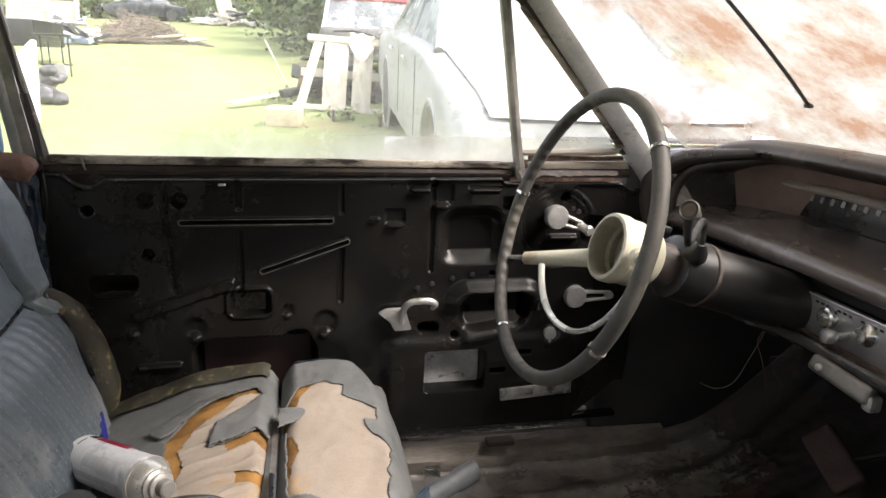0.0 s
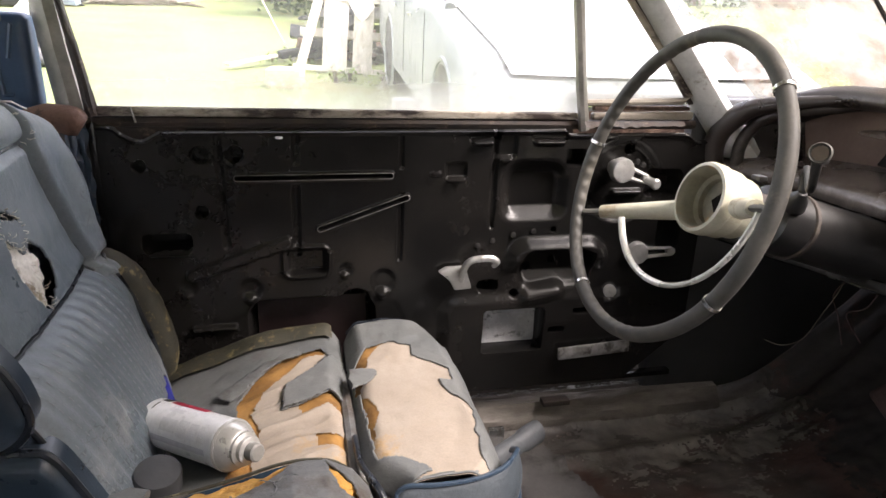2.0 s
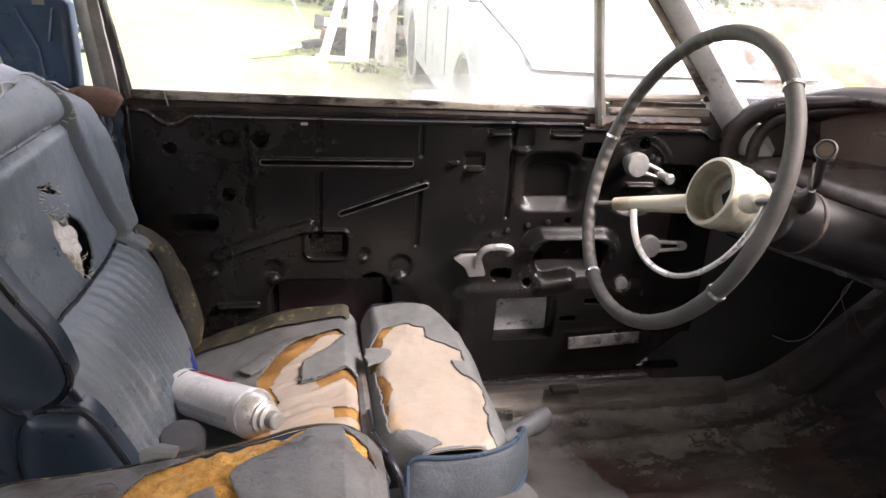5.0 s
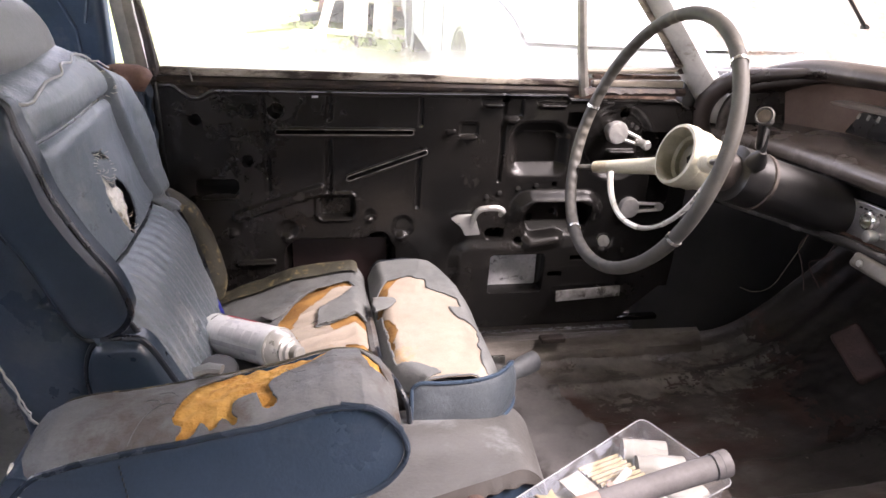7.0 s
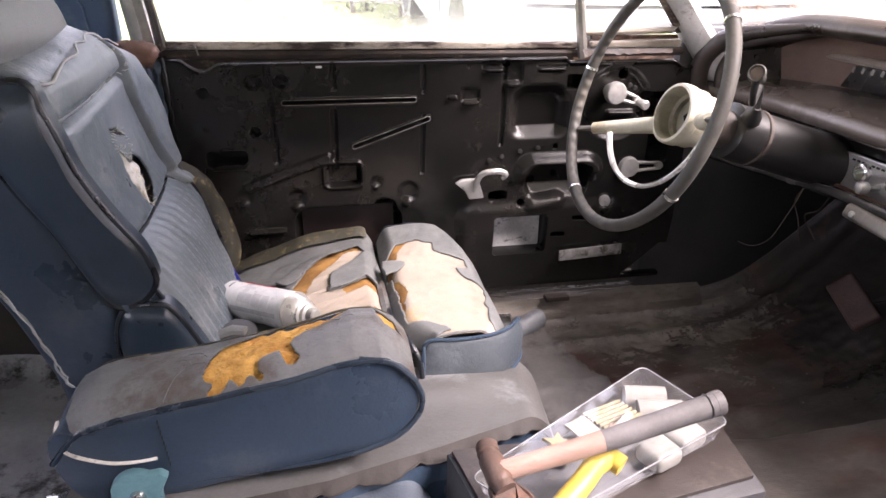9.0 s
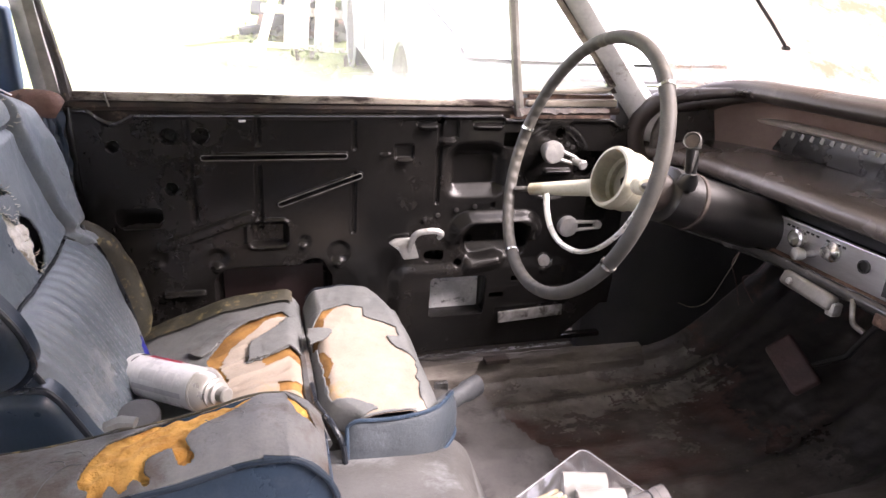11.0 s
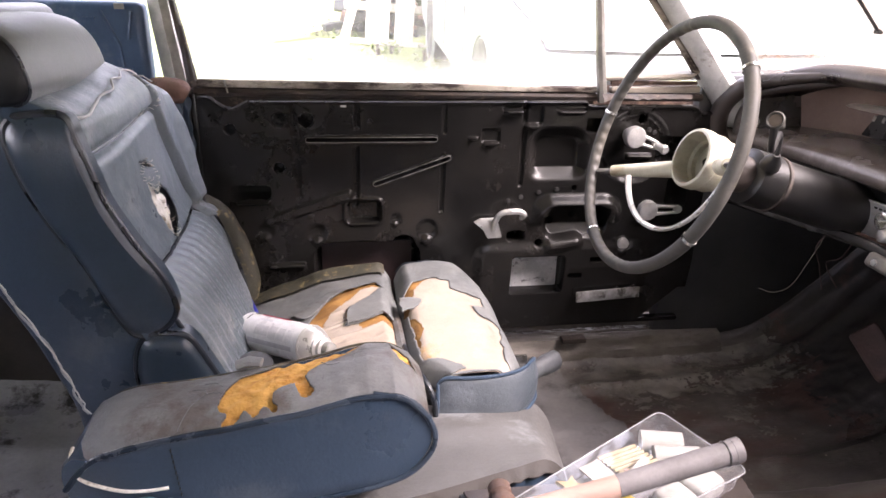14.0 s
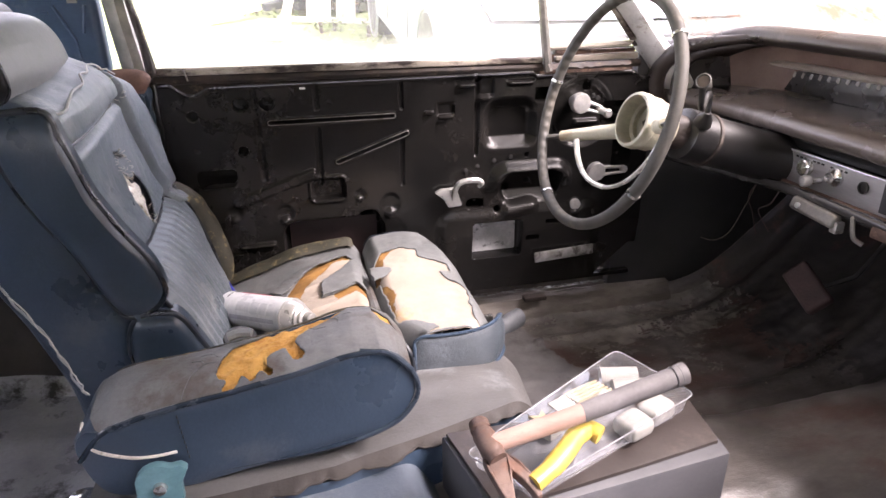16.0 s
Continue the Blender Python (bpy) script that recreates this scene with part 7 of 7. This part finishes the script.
        for y in (hood + 0.35, hood + 1.35):
            part("door_gap", tube(put([(sx - s * 0.002, y, 0.32), (sx - s * 0.002, y, 0.86)]), 0.003, 4), kick_black, car)
        for y in (hood + 0.98, hood + 1.9):
            part("door_handle", block(m @ Vector((sx - s * 0.012, y, 0.8)), (0.02, 0.14, 0.025), 0.006, m.to_3x3().to_4x4()), chrome, car)
    for x in (0.19, width - 0.19):
        part("headlight", block(m @ Vector((x, 0.055, 0.60)), (0.30, 0.06, 0.16), 0.02, m.to_3x3().to_4x4(), 3), cast_metal, car, "clear oblong headlight")
    part("grille", block(m @ Vector((width / 2, 0.0, 0.60)), (width - 0.8, 0.06, 0.14), 0.01, m.to_3x3().to_4x4()), kick_black, car)
    for k in range(5):
        part("grille_bar", block(m @ Vector((width / 2, -0.035, 0.548 + 0.026 * k)), (width - 0.84, 0.012, 0.007), 0.002, m.to_3x3().to_4x4()), chrome, car)
    part("bumper", block(m @ Vector((width / 2, -0.05, 0.44)), (width - 0.02, 0.14, 0.15), 0.03, m.to_3x3().to_4x4(), 3), paint, car)
    return car


dark_body = surface("dark grey truck paint", (0.06, 0.06, 0.06), (0.1, 0.095, 0.09), 3, 0.5)
# pale spots in the dark glass stand for reflected sky
truck_glass = surface("truck glass, reflections painted in", (0.06, 0.07, 0.075), (0.12, 0.13, 0.135), 5, 0.06, 0.0, 60, 0.0, (0.5, 0.52, 0.52), 4, 0.35)
# pale colour carries the daylight glare on the saloon's windows
glare_glass = surface("pale car glass, glare painted in", (0.20, 0.225, 0.235), (0.28, 0.305, 0.31), 3, 0.25, 0, 60, 0.0)


def prism_roof(m, width, y1, y2, h):
    return grid(lambda a, b: m @ Vector((0.25 + (width - 0.5) * a, y1 - 0.05 + (y2 - y1 + 0.1) * b, h + 0.05 * math.sin(math.pi * a) ** 0.6 * (0.5 + 0.5 * math.sin(math.pi * b)))), 12, 8)


slope = math.degrees(math.atan(0.105))
sedan("white_sedan", pose(0.345, 2.45, 0.157 - 0.03, slope, 0, -1), grey_car_paint, white_car_paint, "faded white saloon car parked close by, sides greyed for shade")
sedan("navy_sedan", pose(-12.3, 42, 3.33, 0, 0, -66), navy_paint, navy_paint, "dark navy saloon parked across the lawn", 4.6, 1.75)

# red truck with tyres on its roof, behind the pallet
tz = yard_z(0, 11.0) - 0.03
truck = thing("red_truck", (0.68, 11.5, tz), "old red-roofed grey truck with two tyres on top", "truck")
part("body", block((0.70, 11.4, tz + 0.42), (1.75, 2.6, 0.5), 0.1, None, 4), dark_body, truck, "dull dark lower body")
part("hood", grid(lambda u, v: (-0.10 + 1.56 * u, 10.15 + 0.95 * v, tz + 0.62 + 0.06 * v + 0.03 * math.sin(math.pi * u)), 12, 8), grey_car_paint, truck)
part("windscreen", grid(lambda u, v: (0.70 + (u - 0.5) * (1.6 - 0.22 * v), 11.05 + 0.50 * v - 0.06 * math.sin(math.pi * u), tz + 0.64 + 0.54 * v), 12, 6), truck_glass, truck, "windscreen with reflections put into its colour")
part("roof", block((0.70, 12.2, tz + 1.21), (1.42, 1.4, 0.07), 0.03, None, 3), red_paint, truck, "dull red roof")
for x0, x1 in ((-0.12, 0.0), (1.52, 1.40)):
    part("pillar", tube([(x0, 11.04, tz + 0.62), (x1, 11.56, tz + 1.21)], 0.035, 8), cast_metal, truck)
    part("side_window", block(((x0 + x1) / 2, 12.1, tz + 1.0), (0.03, 1.2, 0.36), 0.01), window_mat, truck)
for x in (0.0, 1.36):
    tyre((x, 10.6, tz + 0.33), 0.34, 0.22, (1, 0, 0), truck)
for x, dz in ((0.36, 0.0), (1.02, 0.02)):
    t = thing("spare_tyre", (x, 12.0, tz + 1.25), "old black tyre lying on the truck roof", "tyre", "tyres on the truck")
    part("tread", lathe([(0.2, -0.11), (0.30, -0.115), (0.345, -0.07), (0.355, 0.0), (0.345, 0.07), (0.30, 0.115), (0.2, 0.11), (0.2, -0.11)], (x, 12.0, tz + 1.36 + dz), (0.04, 0.05, 1), 32, False), tyre_mat, t)

# weathered pallet leaning in front of the truck
pal = thing("wooden_pallet", (0.05, 6.9, 0.6), "weathered grey wooden pallet leaning upright", "pallet")
grey_wood = surface("weathered grey wood", (0.36, 0.33, 0.27), (0.48, 0.45, 0.37), 12, 0.85, 0, 80, 0.4, (0.26, 0.22, 0.17), 14, 0.25, stretch=(1, 1, 0.2))
pm = pose(-0.42, 6.95, 0.64, -14, 3, -7)


def board(x, z, sx, sz, depth=0.02, y=0.0, turn=0.0, name="plank"):
    part(name, block(pm @ Vector((x, y, z)), (sx, depth, sz), 0.004, pm.to_3x3().to_4x4() @ pose(0, 0, 0, 0, turn, 0)), grey_wood, pal)


for x, w in ((0.275, 0.14), (0.40, 0.13), (0.63, 0.21), (0.945, 0.13)):
    board(x, 0.38, w, 0.74)
board(0.47, 0.0, 1.14, 0.06, 0.03, -0.03)
board(0.63, 0.76, 1.24, 0.07, 0.10, 0.03)
board(0.06, 0.38, 0.10, 0.76, 0.02, 0.0, 13)
board(0.5, 0.40, 1.1, 0.09, 0.04, 0.08)
rag = thing("white_rag", (0.3, 6.9, 1.2), "dirty white rag hanging on the pallet", "rag")
part("cloth", grid(lambda u, v: pm @ Vector((0.46 + 0.26 * u + 0.02 * math.sin(v * 8), -0.03 - 0.02 * math.sin(u * 14 + v * 3), 0.84 - 0.30 * v * (0.5 + 0.5 * math.sin(math.pi * u)))), 20, 16), lining, rag)
strut = thing("black_strut", (0.3, 7.0, 1.3), "bent black strip lying on the pallet top", "strip")
part("strip", tube(smooth_line([pm @ Vector(p) for p in ((0.28, -0.02, 0.84), (0.5, -0.03, 0.86), (0.75, -0.04, 0.82), (1.02, -0.06, 0.70))]), 0.012, 8), column_black, strut)
pole = thing("leaning_pole", (-0.62, 7.6, 0.7), "thin grey pole leaning beside the pallet", "pole")
part("shaft", tube([(-0.52, 7.7, 0.68), (-0.86, 8.0, 1.36)], 0.008, 8), grey_wood, pole)
part("shaft", tube([(-0.55, 7.6, 0.68), (-0.24, 7.6, 0.98)], 0.011, 8), grey_wood, pole)
carton = thing("cardboard_box", (-0.58, 6.1, 0.52), "small tan cardboard box on the grass", "box")
tan_card = surface("tan cardboard", (0.5, 0.4, 0.27), (0.58, 0.48, 0.34), 10, 0.85, 0, 90, 0.15)
part("carton", block((-0.58, 6.1, yard_z(0, 6.1) + 0.055), (0.32, 0.22, 0.17), 0.006, pose(0, 0, 0, 6, 0, -14)), tan_card, carton)
plank = thing("loose_board", (-1.0, 7.2, 0.62), "grey board lying on the lawn", "board")
part("plank", block((-0.95, 7.15, yard_z(0, 7.15) + 0.05), (0.62, 0.10, 0.03), 0.005, pose(0, 0, 0, 0, -8, 38)), grey_wood, plank)
blockw = thing("concrete_block", (0.52, 5.5, 0.45), "grey concrete block beside the car", "block")
part("block", block((0.36, 4.6, yard_z(0, 4.6) + 0.07), (0.24, 0.2, 0.2), 0.01), surface("concrete", (0.4, 0.39, 0.36), (0.5, 0.49, 0.45), 8, 0.9, 0, 60, 0.4), blockw)


def heap(name, at, size, n, mats, label, seed, tall=0.5):
    r = random.Random(seed)
    base = Vector((at[0], at[1], yard_z(*at) - 0.03))
    h = thing(name, base, label, "pile")
    for k in range(n):
        a, d = r.random() * 6.28, r.random() ** 0.7
        p = base + Vector((math.cos(a) * size[0] * d, math.sin(a) * size[1] * d, tall * (1 - d) * r.random() + 0.08))
        l = r.uniform(0.4, 1.1)
        part("scrap", block(p, (l, r.uniform(0.05, 0.22), r.uniform(0.03, 0.14)), 0.01, pose(0, 0, 0, r.uniform(-30, 30), r.uniform(-30, 30), r.uniform(0, 180))), r.choice(mats), h)
    return h


junk_dark = [kick_black, tyre_mat, rust_paint, kick_black]
# added so that the gaps between the pallet's boards come out dark
heap("junk_heap", (0.1, 7.65), (0.5, 0.18), 46, junk_dark, "dark pieces added behind the pallet to darken its gaps", 8, 0.75)
pale_scrap = surface("pale scrap", (0.55, 0.53, 0.48), (0.68, 0.66, 0.62), 4, 0.7)
tarp = surface("blue tarp", (0.2, 0.25, 0.33), (0.3, 0.35, 0.42), 3, 0.6)
twig = surface("dry brushwood", (0.13, 0.105, 0.085), (0.24, 0.2, 0.165), 3, 0.9, 0, 60, 0.3)
rb = random.Random(3)
brush = thing("brush_pile", (-4.4, 17.2, yard_z(0, 17.2)), "heap of dry brown brushwood and sticks", "pile")
sticks = []
for k in range(900):
    d, a = rb.random() ** 0.6, rb.random() * 6.28
    p = Vector((-4.4 + math.cos(a) * 1.15 * d, 17.2 + math.sin(a) * 0.8 * d, yard_z(0, 17.2) - 0.05 + 0.62 * (1 - d * d) * rb.random()))
    q = Vector((rb.gauss(0.3, 1), rb.gauss(0, 0.7), rb.gauss(0, 0.35))).normalized() * rb.uniform(0.15, 0.5)
    sticks.append(tube([p - q, p + Vector((0, 0, 0.05 * rb.random())), p + q], [0.010 * rb.uniform(0.5, 1.2), 0.008, 0.003], 4))
part("brushwood", join(*sticks), twig, brush)
for k in range(9):
    p = Vector((-4.6 + 0.2 * k, 16.6 + 0.3 * rb.random(), yard_z(0, 16.7) + 0.16 - 0.012 * k))
    part("log", tube([p, p + Vector((rb.uniform(0.3, 0.7), rb.uniform(-0.2, 0.2), rb.uniform(-0.12, 0.1)))], 0.035, 7), grey_wood if k % 2 else bark, brush)
heap("scrap_pile", (-4.2, 34.5), (1.7, 0.9), 44, [pale_scrap, grey_wood, tarp, kick_black, pale_scrap], "heap of pale scrap at the lawn's end", 5, 0.8)
heap("scrap_pile", (-5.5, 16), (0.5, 0.5), 22, [tarp, kick_black, pale_scrap], "heap of tarps and scrap", 6, 0.8)
fence = thing("board_fence", (-11, 30, 2.4), "low pale board fence beside the scrap", "fence")
for k in range(6):
    part("plank", block((-11.0 + 0.02 * k, 30, yard_z(0, 30) - 0.1 + 0.16 * k), (2.7, 0.03, 0.15), 0.006), grey_wood, fence)
for x in (-10.7, -9.65):
    part("post", block((x, 29.95, yard_z(0, 30) + 0.5), (0.12, 0.1, 1.4), 0.01), pale_scrap, fence)
cart = thing("garden_cart", (-3.54, 9.0, 0.84), "small black metal cart with a white wheel", "cart")
cz = yard_z(0, 9.0)
for x in (-3.66, -3.42):
    for y in (8.9, 9.15):
        part("leg", tube([(x, y, cz - 0.05), (x, y, cz + 0.5)], 0.01, 8), column_black, cart)
part("shelf", block((-3.54, 9.02, cz + 0.14), (0.3, 0.3, 0.02), 0.006), column_black, cart)
part("tray", block((-3.58, 9.02, cz + 0.5), (0.4, 0.32, 0.03), 0.01), column_black, cart)
part("wheel", lathe([(0.03, -0.03), (0.1, -0.025), (0.1, 0.025), (0.03, 0.03)], (-3.46, 8.88, cz + 0.06), (0.3, 1, 0), 16), white_plastic, cart)
sack_black = surface("dull black sheeting", (0.03, 0.03, 0.032), (0.07, 0.07, 0.072), 9, 0.5, 0, 60, 0.4)
sack = thing("rubbish_bag", (-2.98, 7.05, 0.62), "black rubbish bags lying on the grass", "bag")
for k, (x, y, z, s) in enumerate([(-3.00, 7.05, 0.06, 0.14), (-2.98, 7.2, 0.20, 0.12), (-2.88, 7.0, 0.03, 0.10), (-2.99, 7.15, 0.29, 0.08)]):
    bm = bmesh.new()
    bmesh.ops.create_icosphere(bm, subdivisions=3, radius=s)
    for v in bm.verts:
        v.co *= 1 + 0.5 * noise.noise(v.co * 9 + Vector((k, 0, 0))) + 0.2 * noise.noise(v.co * 24)
        v.co.z *= 0.7
    bmesh.ops.translate(bm, vec=(x, y, yard_z(x, y) + z), verts=bm.verts)
    part("sack", bm, sack_black, sack)
trailer = thing("utility_trailer", (-5.3, 10.6, 0.95), "low black utility trailer", "trailer")
part("bed", block((-5.28, 10.7, yard_z(0, 10.7) + 0.40), (2.25, 1.2, 0.36), 0.03), column_black, trailer)
for x in (-6.0, -5.2):
    tyre((x, 10.2, yard_z(0, 10.2) + 0.24), 0.3, 0.18, (0, 1, 0), trailer)
panel = thing("white_board", (-2.77, 6.0, 0.5), "white plastic board standing on the lawn", "board")
part("board", prism([(-2.90, 0.48), (-2.71, 0.48), (-2.663, 1.207), (-2.70, 1.215), (-2.88, 1.04)], "y", 6.0, 6.03, 0.004), surface("white panel plastic", (0.6, 0.6, 0.58), (0.7, 0.7, 0.68), 4, 0.5), panel)
sheet = thing("white_sheet", (-4.4, 9, 0.8), "white plastic sheet draped over junk", "sheet")
part("sheet", grid(lambda u, v: (-4.75 + 0.75 * u, 8.9 + 0.3 * v, yard_z(0, 8.9) - 0.02 + 0.30 * (1 - v * 0.8) * (0.6 + 0.4 * math.sin(u * 3)) + lump(u, v, 0, 4, 0.05)), 16, 16), pale_scrap, sheet)
slab = thing("pale_slab", (-4.4, 34.6, yard_z(0, 34.6)), "pale slab standing up in the scrap heap", "slab")
part("slab", block((-4.35, 34.6, yard_z(0, 34.6) + 0.55), (0.7, 0.25, 1.3), 0.03, pose(0, 0, 0, 8, -12, 20)), pale_scrap, slab)
